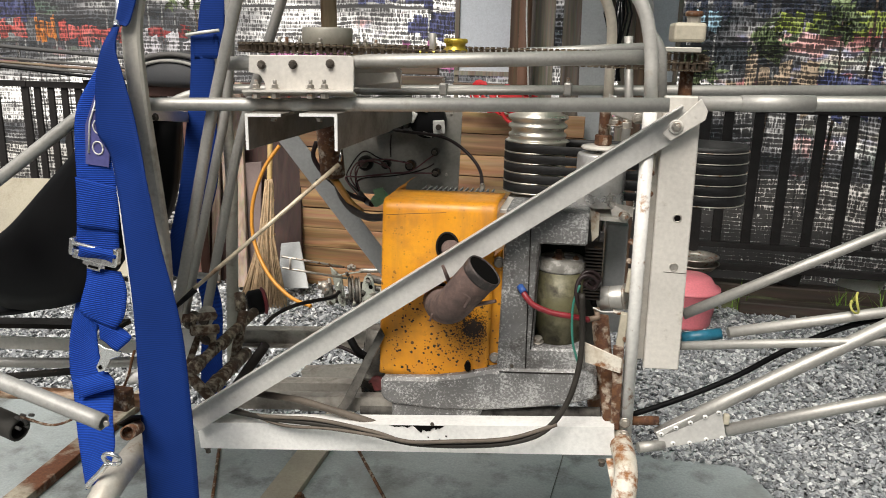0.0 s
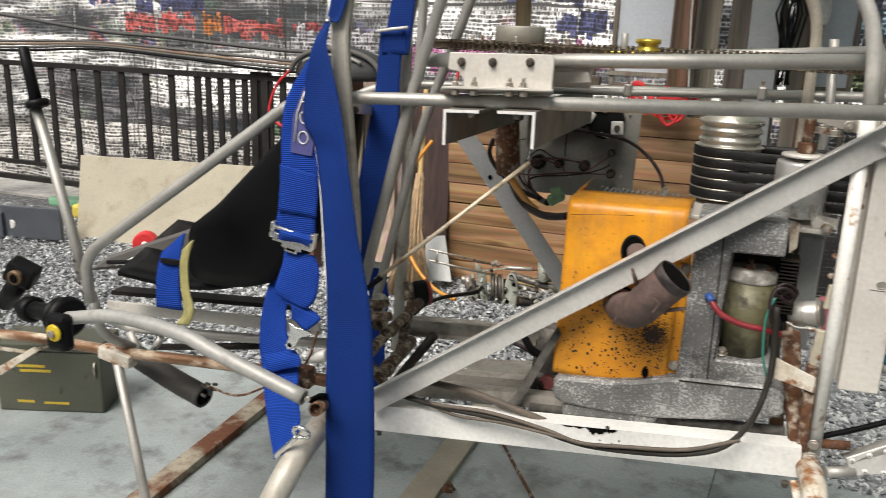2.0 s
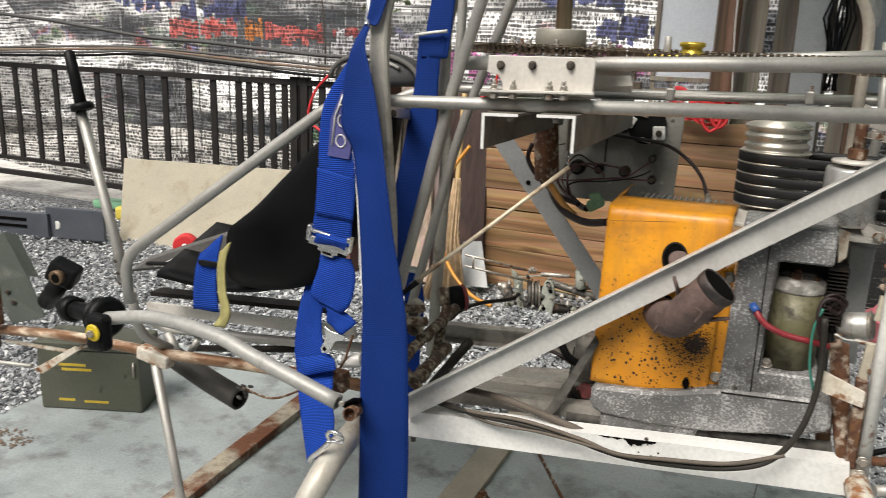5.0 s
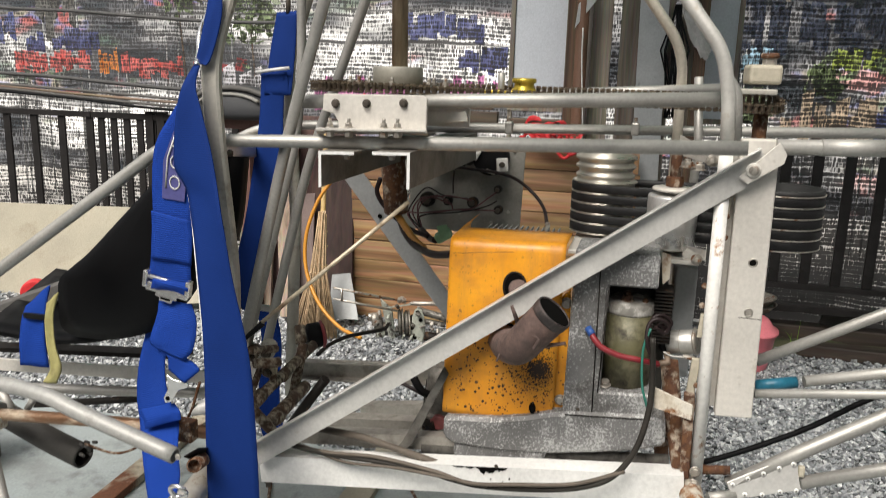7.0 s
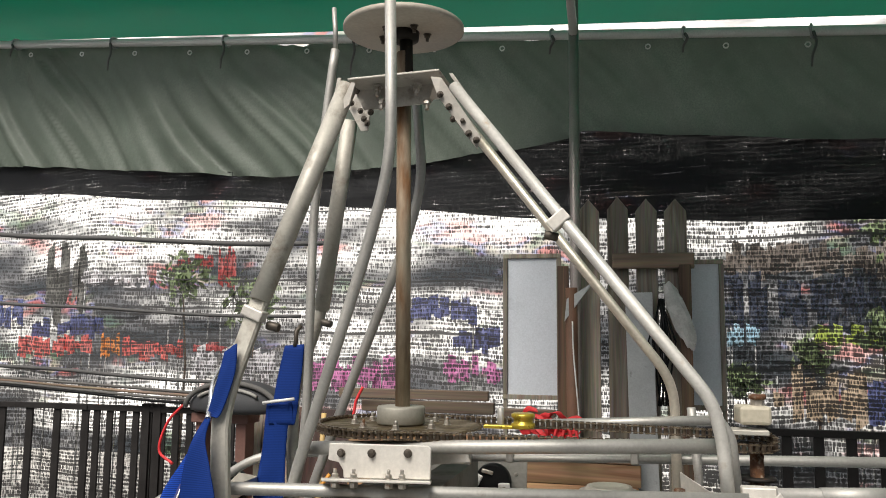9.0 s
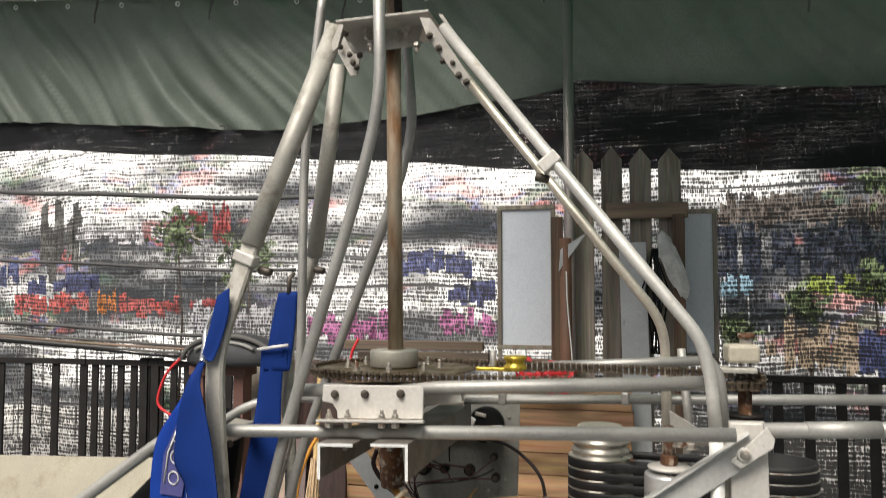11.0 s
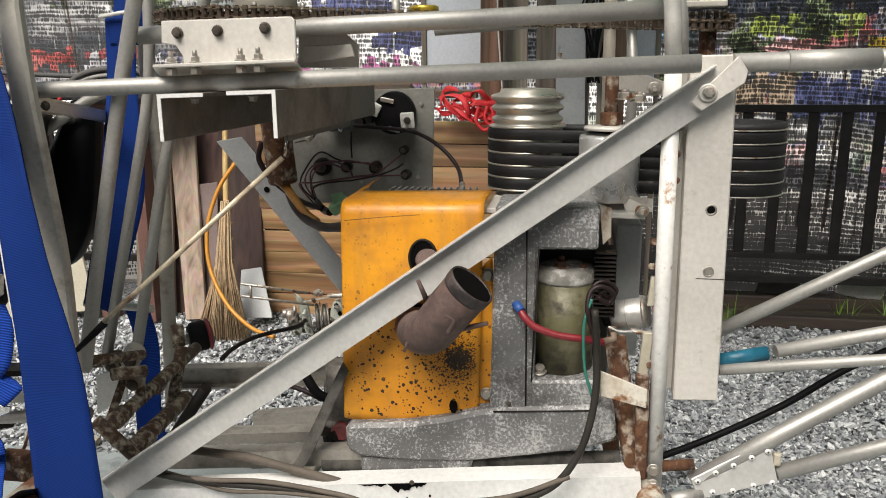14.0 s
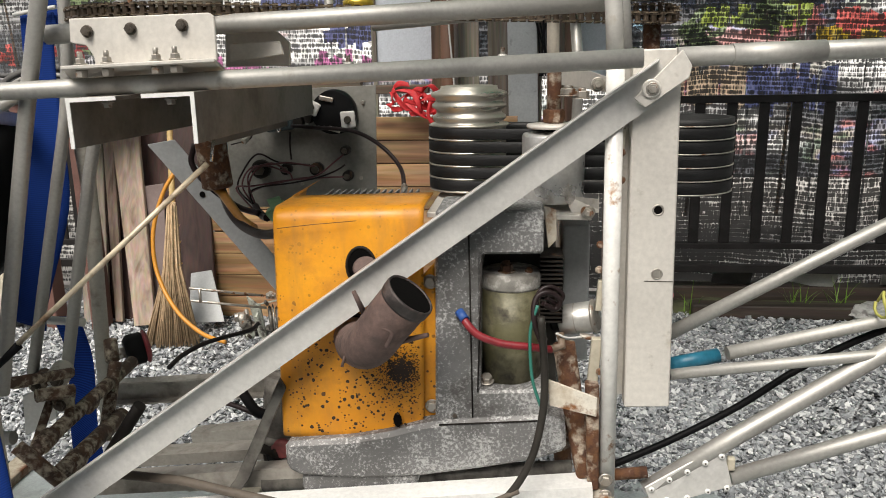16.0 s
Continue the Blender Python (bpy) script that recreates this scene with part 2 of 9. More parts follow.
def cast_material():
    """Grey cast aluminium, darkened by oil, with clusters of pale corrosion bloom."""
    k = Nodes("corroded_cast_aluminium", 0.65, 0.3)
    broad, mid, fine = k.noise(5.0, 5.0), k.noise(26.0, 5.0), k.noise(190.0, 4.0, 0.7)
    base = k.mix(k.ramp(broad, 0.35, 0.65), (0.135, 0.133, 0.13), (0.25, 0.248, 0.245))
    bloom = k.math('ADD', k.math('MULTIPLY', fine, 0.55), k.math('ADD', k.math('MULTIPLY', mid, 0.25), k.math('MULTIPLY', broad, 0.20)))
    base = k.mix(k.ramp(bloom, 0.485, 0.565, 0.0, 0.9), base, (0.52, 0.52, 0.51))
    base = k.mix(k.math('MULTIPLY', k.ramp(k.noise(11.0, 6.0), 0.57, 0.70), 0.7), base, (0.055, 0.05, 0.045))
    k.put(base, k.b.inputs["Base Color"])
    k.put(k.ramp(mid, 0.3, 0.7, 0.5, 0.8), k.b.inputs["Roughness"])
    k.bump(k.math('ADD', fine, k.math('MULTIPLY', mid, 0.6)), 0.35)
    return k.m


def cowl_material():
    """Old yellow enamel: brownish grime, small rust specks, a few larger blisters."""
    k = Nodes("old_yellow_enamel", 0.45, 0.0)
    broad, grime, fine = k.noise(4.5, 5.0), k.noise(13.0, 7.0, 0.68), k.noise(160.0, 3.0)
    base = k.mix(k.ramp(broad, 0.3, 0.7), (0.63, 0.235, 0.009), (0.75, 0.33, 0.015))
    base = k.mix(k.ramp(grime, 0.50, 0.72, 0.0, 0.75), base, (0.40, 0.155, 0.022))
    base = k.mix(k.ramp(k.noise(30.0, 6.0, 0.7), 0.60, 0.75, 0.0, 0.6), base, (0.20, 0.085, 0.025))
    base = k.mix(k.math('MULTIPLY', k.ramp(fine, 0.35, 0.7), 0.18), base, (0.42, 0.20, 0.03))
    runs = k.noise(1.0, 5.0, 0.65, k.stretched((26.0, 26.0, 3.5)))
    base = k.mix(k.ramp(runs, 0.50, 0.70, 0.0, 0.55), base, (0.40, 0.19, 0.045))
    specks = k.math('MAXIMUM', k.dots(170.0, 0.42, 0.38), k.dots(75.0, 0.30, 0.22))
    height = k.N.new("ShaderNodeSeparateXYZ")
    k.L.new(k.co, height.inputs[0])
    burnt = k.ramp(k.math('ADD', height.outputs["Z"], k.math('MULTIPLY', k.noise(9.0, 3.0), 0.30)), 0.99, 1.13, 0.92, 0.32)
    base = k.mix(k.math('MULTIPLY', specks, burnt), base, (0.06, 0.03, 0.018))
    k.put(base, k.b.inputs["Base Color"])
    k.put(k.ramp(grime, 0.3, 0.7, 0.32, 0.62), k.b.inputs["Roughness"])
    k.bump(k.math('ADD', fine, grime), 0.12)
    return k.m


CAST = cast_material()
YELLOW = cowl_material()


def wood(name, c1, c2, scale=1.0, axis='X', rough=0.7, knots=0.0):
    """Long grain along one axis, two tones, a few dark streaks."""
    if name in MATS:
        return MATS[name]
    m = bpy.data.materials.new(name)
    m.use_nodes = True
    nt = m.node_tree
    N, L = nt.nodes, nt.links
    b = N["Principled BSDF"]
    co, mp = N.new("ShaderNodeTexCoord"), N.new("ShaderNodeMapping")
    k = {'X': (1.2, 22, 22), 'Z': (22, 22, 1.2), 'Y': (22, 1.2, 22)}[axis]
    mp.inputs["Scale"].default_value = [v * scale for v in k]
    oi = N.new("ShaderNodeObjectInfo")
    off = N.new("ShaderNodeVectorMath")
    off.operation = 'SCALE'
    off.inputs[0].default_value = (7.3, 5.1, 9.7)
    L.new(oi.outputs["Random"], off.inputs["Scale"])
    L.new(off.outputs[0], mp.inputs["Location"])
    L.new(co.outputs["Object"], mp.inputs["Vector"])
    n1, n2 = N.new("ShaderNodeTexNoise"), N.new("ShaderNodeTexNoise")
    n1.inputs["Scale"].default_value, n1.inputs["Detail"].default_value, n1.inputs["Distortion"].default_value = 1.0, 8.0, 1.6
    n2.inputs["Scale"].default_value, n2.inputs["Detail"].default_value = 5.0, 4.0
    L.new(mp.outputs[0], n1.inputs["Vector"])
    L.new(mp.outputs[0], n2.inputs["Vector"])
    r = N.new("ShaderNodeValToRGB")
    e = r.color_ramp.elements
    e[0].position, e[0].color = 0.30, (c2[0] * 0.55, c2[1] * 0.5, c2[2] * 0.45, 1)
    e[1].position, e[1].color = 0.70, (*c1, 1)
    e.new(0.45).color = (*c2, 1)
    L.new(n1.outputs["Fac"], r.inputs[0])
    mx = N.new("ShaderNodeMix")
    mx.data_type, mx.blend_type = 'RGBA', 'MULTIPLY'
    mx.inputs[0].default_value = 0.5
    L.new(r.outputs[0], mx.inputs[6])
    L.new(n2.outputs["Color"], mx.inputs[7])
    br = N.new("ShaderNodeHueSaturation")
    rg = N.new("ShaderNodeMapRange")
    rg.inputs[3].default_value, rg.inputs[4].default_value = 0.85, 1.7
    L.new(oi.outputs["Random"], rg.inputs[0])
    L.new(rg.outputs[0], br.inputs["Value"])
    L.new(mx.outputs[2], br.inputs["Color"])
    tone = br.outputs[0]
    if knots:
        vo, vm = N.new("ShaderNodeTexVoronoi"), N.new("ShaderNodeMapping")
        vm.inputs["Scale"].default_value = {'X': (2.2, 5, 8), 'Z': (8, 5, 2.2), 'Y': (8, 2.2, 5)}[axis]
        L.new(off.outputs[0], vm.inputs["Location"])
        L.new(co.outputs["Object"], vm.inputs["Vector"])
        L.new(vm.outputs[0], vo.inputs["Vector"])
        vo.inputs["Scale"].default_value = 1.0
        kr = N.new("ShaderNodeMapRange")
        kr.inputs[1].default_value, kr.inputs[2].default_value, kr.inputs[3].default_value, kr.inputs[4].default_value = 0.08, 0.22, knots, 0.0
        L.new(vo.outputs["Distance"], kr.inputs[0])
        km = N.new("ShaderNodeMix")
        km.data_type = 'RGBA'
        L.new(kr.outputs[0], km.inputs[0])
        L.new(tone, km.inputs[6])
        km.inputs[7].default_value = (c2[0] * 0.3, c2[1] * 0.25, c2[2] * 0.2, 1)
        tone = km.outputs[2]
    L.new(tone, b.inputs["Base Color"])
    b.inputs["Roughness"].default_value = rough
    bp = N.new("ShaderNodeBump")
    bp.inputs["Strength"].default_value, bp.inputs["Distance"].default_value = 0.3, 0.003
    L.new(n1.outputs["Fac"], bp.inputs["Height"])
    L.new(bp.outputs[0], b.inputs["Normal"])
    MATS[name] = m
    return m


PINE = wood("knotty_pine", (0.48, 0.31, 0.165), (0.25, 0.138, 0.065), 0.5, 'X', knots=0.85)
GREYWOOD = wood("grey_weathered_wood", (0.30, 0.26, 0.21), (0.20, 0.17, 0.135), 1.0, 'Z')
BROWNWOOD = wood("brown_post_wood", (0.20, 0.12, 0.07), (0.11, 0.065, 0.04), 1.0, 'Z')
PLANKWOOD = wood("dusty_plank_wood", (0.44, 0.345, 0.27), (0.27, 0.20, 0.155), 0.7, 'Z', knots=0.6)
DARKPLANK = wood("dark_red_brown_plank", (0.10, 0.055, 0.045), (0.065, 0.035, 0.03), 0.8, 'Z')
RAILWOOD = wood("brown_rail_wood", (0.20, 0.145, 0.10), (0.12, 0.085, 0.06), 0.8, 'X')


def net_material(name="shade_netting", closed=0.0, color=(0.05, 0.0485, 0.049), cover=0.94):
    """Woven shade netting: fine upright see-through slits crossed by level tapes, more open in some bands than in others."""
    m = bpy.data.materials.new(name)
    m.use_nodes = True
    nt = m.node_tree
    N, L = nt.nodes, nt.links
    b, out = N["Principled BSDF"], N["Material Output"]
    b.inputs["Base Color"].default_value = (*color, 1)
    b.inputs["Roughness"].default_value = 0.55
    b.inputs["Specular IOR Level"].default_value = 0.15
    co = N.new("ShaderNodeTexCoord")

    def mth(op, a, c):
        q = N.new("ShaderNodeMath")
        q.operation = op
        for k, v in ((0, a), (1, c)):
            if isinstance(v, (int, float)):
                q.inputs[k].default_value = v
            else:
                L.new(v, q.inputs[k])
        return q.outputs[0]

    def nz(scale, det, vec=None, rough=0.5):
        mp = N.new("ShaderNodeMapping")
        mp.inputs["Scale"].default_value = scale
        L.new(vec or co.outputs["Object"], mp.inputs["Vector"])
        n = N.new("ShaderNodeTexNoise")
        n.inputs["Scale"].default_value, n.inputs["Detail"].default_value, n.inputs["Roughness"].default_value = 1.0, det, rough
        L.new(mp.outputs[0], n.inputs["Vector"])
        return n.outputs["Fac"]

    def rng_(v, a, c, lo=0.0, hi=1.0):
        r = N.new("ShaderNodeMapRange")
        r.inputs[1].default_value, r.inputs[2].default_value, r.inputs[3].default_value, r.inputs[4].default_value = a, c, lo, hi
        L.new(v, r.inputs[0])
        return r.outputs[0]

    sep = N.new("ShaderNodeSeparateXYZ")
    L.new(co.outputs["Object"], sep.inputs[0])
    sway = mth('ADD', sep.outputs["Z"], mth('MULTIPLY', nz((0.7, 0.7, 0.7), 3.0), 0.22))
    cell = N.new("ShaderNodeCombineXYZ")
    L.new(sep.outputs["X"], cell.inputs[0])
    L.new(sway, cell.inputs[2])
    u = mth('DIVIDE', sway, 0.024)
    brick = N.new("ShaderNodeCombineXYZ")
    L.new(sep.outputs["X"], brick.inputs[0])
    L.new(mth('MULTIPLY', mth('FLOOR', u, 0.0), 0.37), brick.inputs[1])
    L.new(sway, brick.inputs[2])
    slit = nz((125.0, 9.0, 9.0), 2.0, brick.outputs[0])
    seam = mth('POWER', mth('ABSOLUTE', mth('SUBTRACT', mth('FRACT', u, 0.0), 0.5), 0.0), 3.0)
    course = nz((5.0, 1.0, 52.0), 2.5, cell.outputs[0])
    big = nz((0.45, 1.0, 2.4), 5.0, rough=0.65)
    mid = nz((2.2, 1.0, 9.0), 4.0, rough=0.65)
    side = rng_(sep.outputs["X"], -0.3, 1.5, -0.02, 0.025)
    low = mth('MULTIPLY', rng_(sep.outputs["Z"], 0.50, 1.10, 0.20, 0.0), mth('MULTIPLY', rng_(sep.outputs["X"], -0.6, 0.7, 0.12, 1.0), rng_(sep.outputs["X"], 1.15, 1.8, 1.0, 0.25)))
    dense = mth('ADD', mth('ADD', mth('MULTIPLY', mth('SUBTRACT', big, 0.5), 0.30), mth('MULTIPLY', mth('SUBTRACT', mid, 0.5), 0.34)), mth('ADD', mth('ADD', side, rng_(sep.outputs["Z"], 1.45, 2.0, 0.015, -0.025)), mth('ADD', low, closed)))
    weave = mth('ADD', mth('MULTIPLY', mth('SUBTRACT', slit, 0.5), 0.85), mth('ADD', mth('MULTIPLY', mth('SUBTRACT', course, 0.5), 0.62), mth('MULTIPLY', mth('SUBTRACT', 0.03, seam), 1.5)))
    shut = rng_(mth('ADD', weave, dense), -0.11, 0.10)
    thread = rng_(nz((0.25, 1.0, 40.0), 3.0, cell.outputs[0]), 0.60, 0.67)
    a = mth('MULTIPLY', mth('MAXIMUM', shut, thread), cover)
    tr = N.new("ShaderNodeBsdfTransparent")
    mix = N.new("ShaderNodeMixShader")
    L.new(a, mix.inputs[0])
    L.new(tr.outputs[0], mix.inputs[1])
    L.new(b.outputs[0], mix.inputs[2])
    L.new(mix.outputs[0], out.inputs["Surface"])
    MATS[name] = m
    return m


NET = net_material()


NETHEM = net_material("doubled_shade_netting", 0.37, (0.007, 0.0075, 0.009), 0.985)


def distance_material():
    """A far, blurred street that glows by itself: pale light in level bands with soft patches of colour."""
    m = bpy.data.materials.new("glowing_far_street")
    m.use_nodes = True
    nt = m.node_tree
    N, L = nt.nodes, nt.links
    b = N["Principled BSDF"]
    b.inputs["Roughness"].default_value = 1.0
    co = N.new("ShaderNodeTexCoord")

    def nz(scale, det):
        mp = N.new("ShaderNodeMapping")
        mp.inputs["Scale"].default_value = scale
        L.new(co.outputs["Object"], mp.inputs["Vector"])
        n = N.new("ShaderNodeTexNoise")
        n.inputs["Scale"].default_value, n.inputs["Detail"].default_value = 1.0, det
        L.new(mp.outputs[0], n.inputs["Vector"])
        return n

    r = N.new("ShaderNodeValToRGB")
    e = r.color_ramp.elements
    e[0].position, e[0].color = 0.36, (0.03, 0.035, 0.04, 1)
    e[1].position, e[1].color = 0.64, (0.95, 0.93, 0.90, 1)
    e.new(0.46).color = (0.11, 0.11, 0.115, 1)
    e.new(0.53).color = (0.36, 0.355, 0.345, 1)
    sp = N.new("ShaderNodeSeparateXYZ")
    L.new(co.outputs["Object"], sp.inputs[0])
    # painted brightness: the glow rises with height and drops towards the right
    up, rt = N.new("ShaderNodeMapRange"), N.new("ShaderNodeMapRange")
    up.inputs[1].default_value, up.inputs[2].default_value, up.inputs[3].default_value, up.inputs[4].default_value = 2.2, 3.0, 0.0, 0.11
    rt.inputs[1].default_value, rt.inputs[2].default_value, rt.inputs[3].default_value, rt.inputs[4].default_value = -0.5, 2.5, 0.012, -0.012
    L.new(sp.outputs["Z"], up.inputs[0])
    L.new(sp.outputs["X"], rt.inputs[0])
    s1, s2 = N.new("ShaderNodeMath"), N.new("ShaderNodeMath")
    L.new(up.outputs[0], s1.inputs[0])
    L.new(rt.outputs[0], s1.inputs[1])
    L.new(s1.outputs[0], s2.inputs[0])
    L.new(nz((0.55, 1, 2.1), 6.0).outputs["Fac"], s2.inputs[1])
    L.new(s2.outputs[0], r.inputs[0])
    hue = N.new("ShaderNodeValToRGB")
    hue.color_ramp.interpolation = 'LINEAR'
    h = hue.color_ramp.elements
    h[0].position, h[0].color = 0.0, (0.10, 0.13, 0.34, 1)
    h[1].position, h[1].color = 0.42, (0.10, 0.17, 0.07, 1)
    h.new(0.48).color = (0.48, 0.40, 0.32, 1)
    h.new(0.53).color = (0.17, 0.20, 0.42, 1)
    h.new(0.58).color = (0.50, 0.12, 0.10, 1)
    L.new(nz((1.6, 1, 3.4), 2.0).outputs["Fac"], hue.inputs[0])
    k = N.new("ShaderNodeMapRange")
    k.inputs[1].default_value, k.inputs[2].default_value, k.inputs[4].default_value = 0.54, 0.62, 0.55
    L.new(nz((1.1, 1, 2.6), 4.0).outputs["Fac"], k.inputs[0])
    mx = N.new("ShaderNodeMix")
    mx.data_type = 'RGBA'
    L.new(k.outputs[0], mx.inputs[0])
    L.new(r.outputs[0], mx.inputs[6])
    L.new(hue.outputs[0], mx.inputs[7])
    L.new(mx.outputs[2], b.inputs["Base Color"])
    # no lamp here: the backdrop's own colour glows in place of daylight
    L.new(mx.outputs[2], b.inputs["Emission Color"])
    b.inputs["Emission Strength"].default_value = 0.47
    MATS[m.name] = m
    return m


def gravel_material():
    m = bpy.data.materials.new("grey_gravel_stone")
    m.use_nodes = True
    nt = m.node_tree
    N, L = nt.nodes, nt.links
    b = N["Principled BSDF"]
    g = N.new("ShaderNodeNewGeometry")
    r = N.new("ShaderNodeValToRGB")
    e = r.color_ramp.elements
    e[0].position, e[0].color = 0.0, (0.13, 0.136, 0.146, 1)
    e[1].position, e[1].color = 1.0, (0.74, 0.75, 0.75, 1)
    e.new(0.45).color = (0.31, 0.325, 0.34, 1)
    e.new(0.8).color = (0.46, 0.47, 0.475, 1)
    L.new(g.outputs["Random Per Island"], r.inputs[0])
    n = N.new("ShaderNodeTexNoise")
    n.inputs["Scale"].default_value, n.inputs["Detail"].default_value = 90.0, 4.0
    co = N.new("ShaderNodeTexCoord")
    L.new(co.outputs["Object"], n.inputs["Vector"])
    mx = N.new("ShaderNodeMix")
    mx.data_type, mx.blend_type = 'RGBA', 'OVERLAY'
    mx.inputs[0].default_value = 0.5
    L.new(r.outputs[0], mx.inputs[6])
    L.new(n.outputs["Fac"], mx.inputs[7])
    L.new(mx.outputs[2], b.inputs["Base Color"])
    b.inputs["Roughness"].default_value = 0.85
    MATS[m.name] = m
    return m


GRAVEL = gravel_material()


def gravel_bed_material():
    """Packed small stones: one grey a stone, dark joints, rounded relief."""
    m = bpy.data.materials.new("gravel_bed")
    m.use_nodes = True
    N, L = m.node_tree.nodes, m.node_tree.links
    b = N["Principled BSDF"]
    b.inputs["Roughness"].default_value = 0.9
    co = N.new("ShaderNodeTexCoord")
    v1, v2 = N.new("ShaderNodeTexVoronoi"), N.new("ShaderNodeTexVoronoi")
    v2.feature = 'DISTANCE_TO_EDGE'
    for v in (v1, v2):
        v.inputs["Scale"].default_value = 62.0
        L.new(co.outputs["Object"], v.inputs["Vector"])
    r = N.new("ShaderNodeValToRGB")
    r.color_ramp.elements[0].color, r.color_ramp.elements[1].color = (0.10, 0.104, 0.11, 1), (0.40, 0.405, 0.41, 1)
    s = N.new("ShaderNodeSeparateColor")
    L.new(v1.outputs["Color"], s.inputs[0])
    L.new(s.outputs[0], r.inputs[0])
    k = N.new("ShaderNodeMapRange")
    k.inputs[2].default_value = 0.12
    L.new(v2.outputs["Distance"], k.inputs[0])
    mx = N.new("ShaderNodeMix")
    mx.data_type = 'RGBA'
    L.new(k.outputs[0], mx.inputs[0])
    mx.inputs[6].default_value = (0.03, 0.03, 0.03, 1)
    L.new(r.outputs[0], mx.inputs[7])
    L.new(mx.outputs[2], b.inputs["Base Color"])
    bp = N.new("ShaderNodeBump")
    bp.inputs["Strength"].default_value, bp.inputs["Distance"].default_value = 0.9, 0.01
    L.new(v2.outputs["Distance"], bp.inputs["Height"])
    L.new(bp.outputs[0], b.inputs["Normal"])
    MATS[m.name] = m
    return m


EARTH = gravel_bed_material()


def let_light_through(m, color, share):
    """Thin sheet: part of the light from behind shines through."""
    N, L = m.node_tree.nodes, m.node_tree.links
    t, mix = N.new("ShaderNodeBsdfTranslucent"), N.new("ShaderNodeMixShader")
    t.inputs["Color"].default_value = (*color, 1)
    mix.inputs[0].default_value = share
    L.new(N["Principled BSDF"].outputs[0], mix.inputs[1])
    L.new(t.outputs[0], mix.inputs[2])
    L.new(mix.outputs[0], N["Material Output"].inputs["Surface"])


let_light_through(TARP, (0.15, 0.19, 0.15), 0.16)


# ---- mesh helpers ----
def frame_along(d):
    d = Vector(d).normalized()
    up = Vector((0, 0, 1)) if abs(d.z) < 0.95 else Vector((0, 1, 0))
    s = d.cross(up).normalized()
    return s, s.cross(d).normalized(), d


def rounded(pts, rad, n=6):
    """A polyline with its corners turned into arcs."""
    pts = [Vector(p) for p in pts]
    out = [pts[0]]
    for a, b, c in zip(pts, pts[1:], pts[2:]):
        u, v = (a - b), (c - b)
        k = min(rad, u.length * 0.45, v.length * 0.45)
        p, q = b + u.normalized() * k, b + v.normalized() * k
        for i in range(n + 1):
            t = i / n
            out.append(p.lerp(b, t).lerp(b.lerp(q, t), t))
    out.append(pts[-1])
    return out


def smooth_line(pts, n=8):
    """A Catmull-Rom curve through points."""
    pts = [Vector(p) for p in pts]
    q = [pts[0] * 2 - pts[1]] + pts + [pts[-1] * 2 - pts[-2]]
    out = []
    for i in range(1, len(q) - 2):
        a, b, c, d = q[i - 1:i + 3]
        for k in range(n):
            t = k / n
            out.append(0.5 * (2 * b + (c - a) * t + (2 * a - 5 * b + 4 * c - d) * t * t + (3 * b - a - 3 * c + d) * t ** 3))
    out.append(pts[-1])
    return out


def tube(bm, pts, r, seg=14, hollow=0.0, r_end=None):
    pts = [Vector(p) for p in pts]
    s, u, d = frame_along(pts[1] - pts[0])
    rings, n = [], len(pts)
    for i, p in enumerate(pts):
        t = (pts[min(i + 1, n - 1)] - pts[max(i - 1, 0)]).normalized()
        s = (s - t * s.dot(t)).normalized()
        w = t.cross(s)
        rr = r if r_end is None else r + (r_end - r) * i / (n - 1)
        rings.append([bm.verts.new(p + (s * math.cos(a) + w * math.sin(a)) * rr) for a in [2 * math.pi * k / seg for k in range(seg)]])
    for a, b in zip(rings, rings[1:]):
        for k in range(seg):
            f = bm.faces.new((a[k], a[(k + 1) % seg], b[(k + 1) % seg], b[k]))
            f.smooth = True
    for ring, flip, step in ((rings[0], True, 1), (rings[-1], False, -1)):
        if hollow:
            c = sum((v.co for v in ring), Vector()) / seg
            inn = [bm.verts.new(c + (v.co - c) * hollow) for v in ring]
            t = ((pts[1] - pts[0]) if flip else (pts[-2] - pts[-1])).normalized() * (r * 1.3)
            deep = [bm.verts.new(v.co + t) for v in inn]
            for k in range(seg):
                j = (k + 1) % seg
                q = (ring[k], inn[k], inn[j], ring[j]) if flip else (ring[k], ring[j], inn[j], inn[k])
                bm.faces.new(q)
                bm.faces.new((inn[k], deep[k], deep[j], inn[j]))
            bm.faces.new(deep)
        else:
            bm.faces.new(ring[::-1] if flip else ring)
    return bm


def box(bm, size, m=None, bevel=0.0, seg=2):
    m = m or Matrix()
    tmp = bmesh.new()
    bmesh.ops.create_cube(tmp, size=1.0, matrix=Matrix.Diagonal((*size, 1)))
    if bevel:
        bmesh.ops.bevel(tmp, geom=tmp.edges[:], offset=bevel, segments=seg, affect='EDGES', profile=0.5)
    merge(bm, tmp, m)
    return bm


def merge(bm, tmp, m=None):
    m = m or Matrix()
    vs = {v: bm.verts.new(m @ v.co) for v in tmp.verts}
    for f in tmp.faces:
        g = bm.faces.new([vs[v] for v in f.verts])
        g.smooth = f.smooth
    tmp.free()


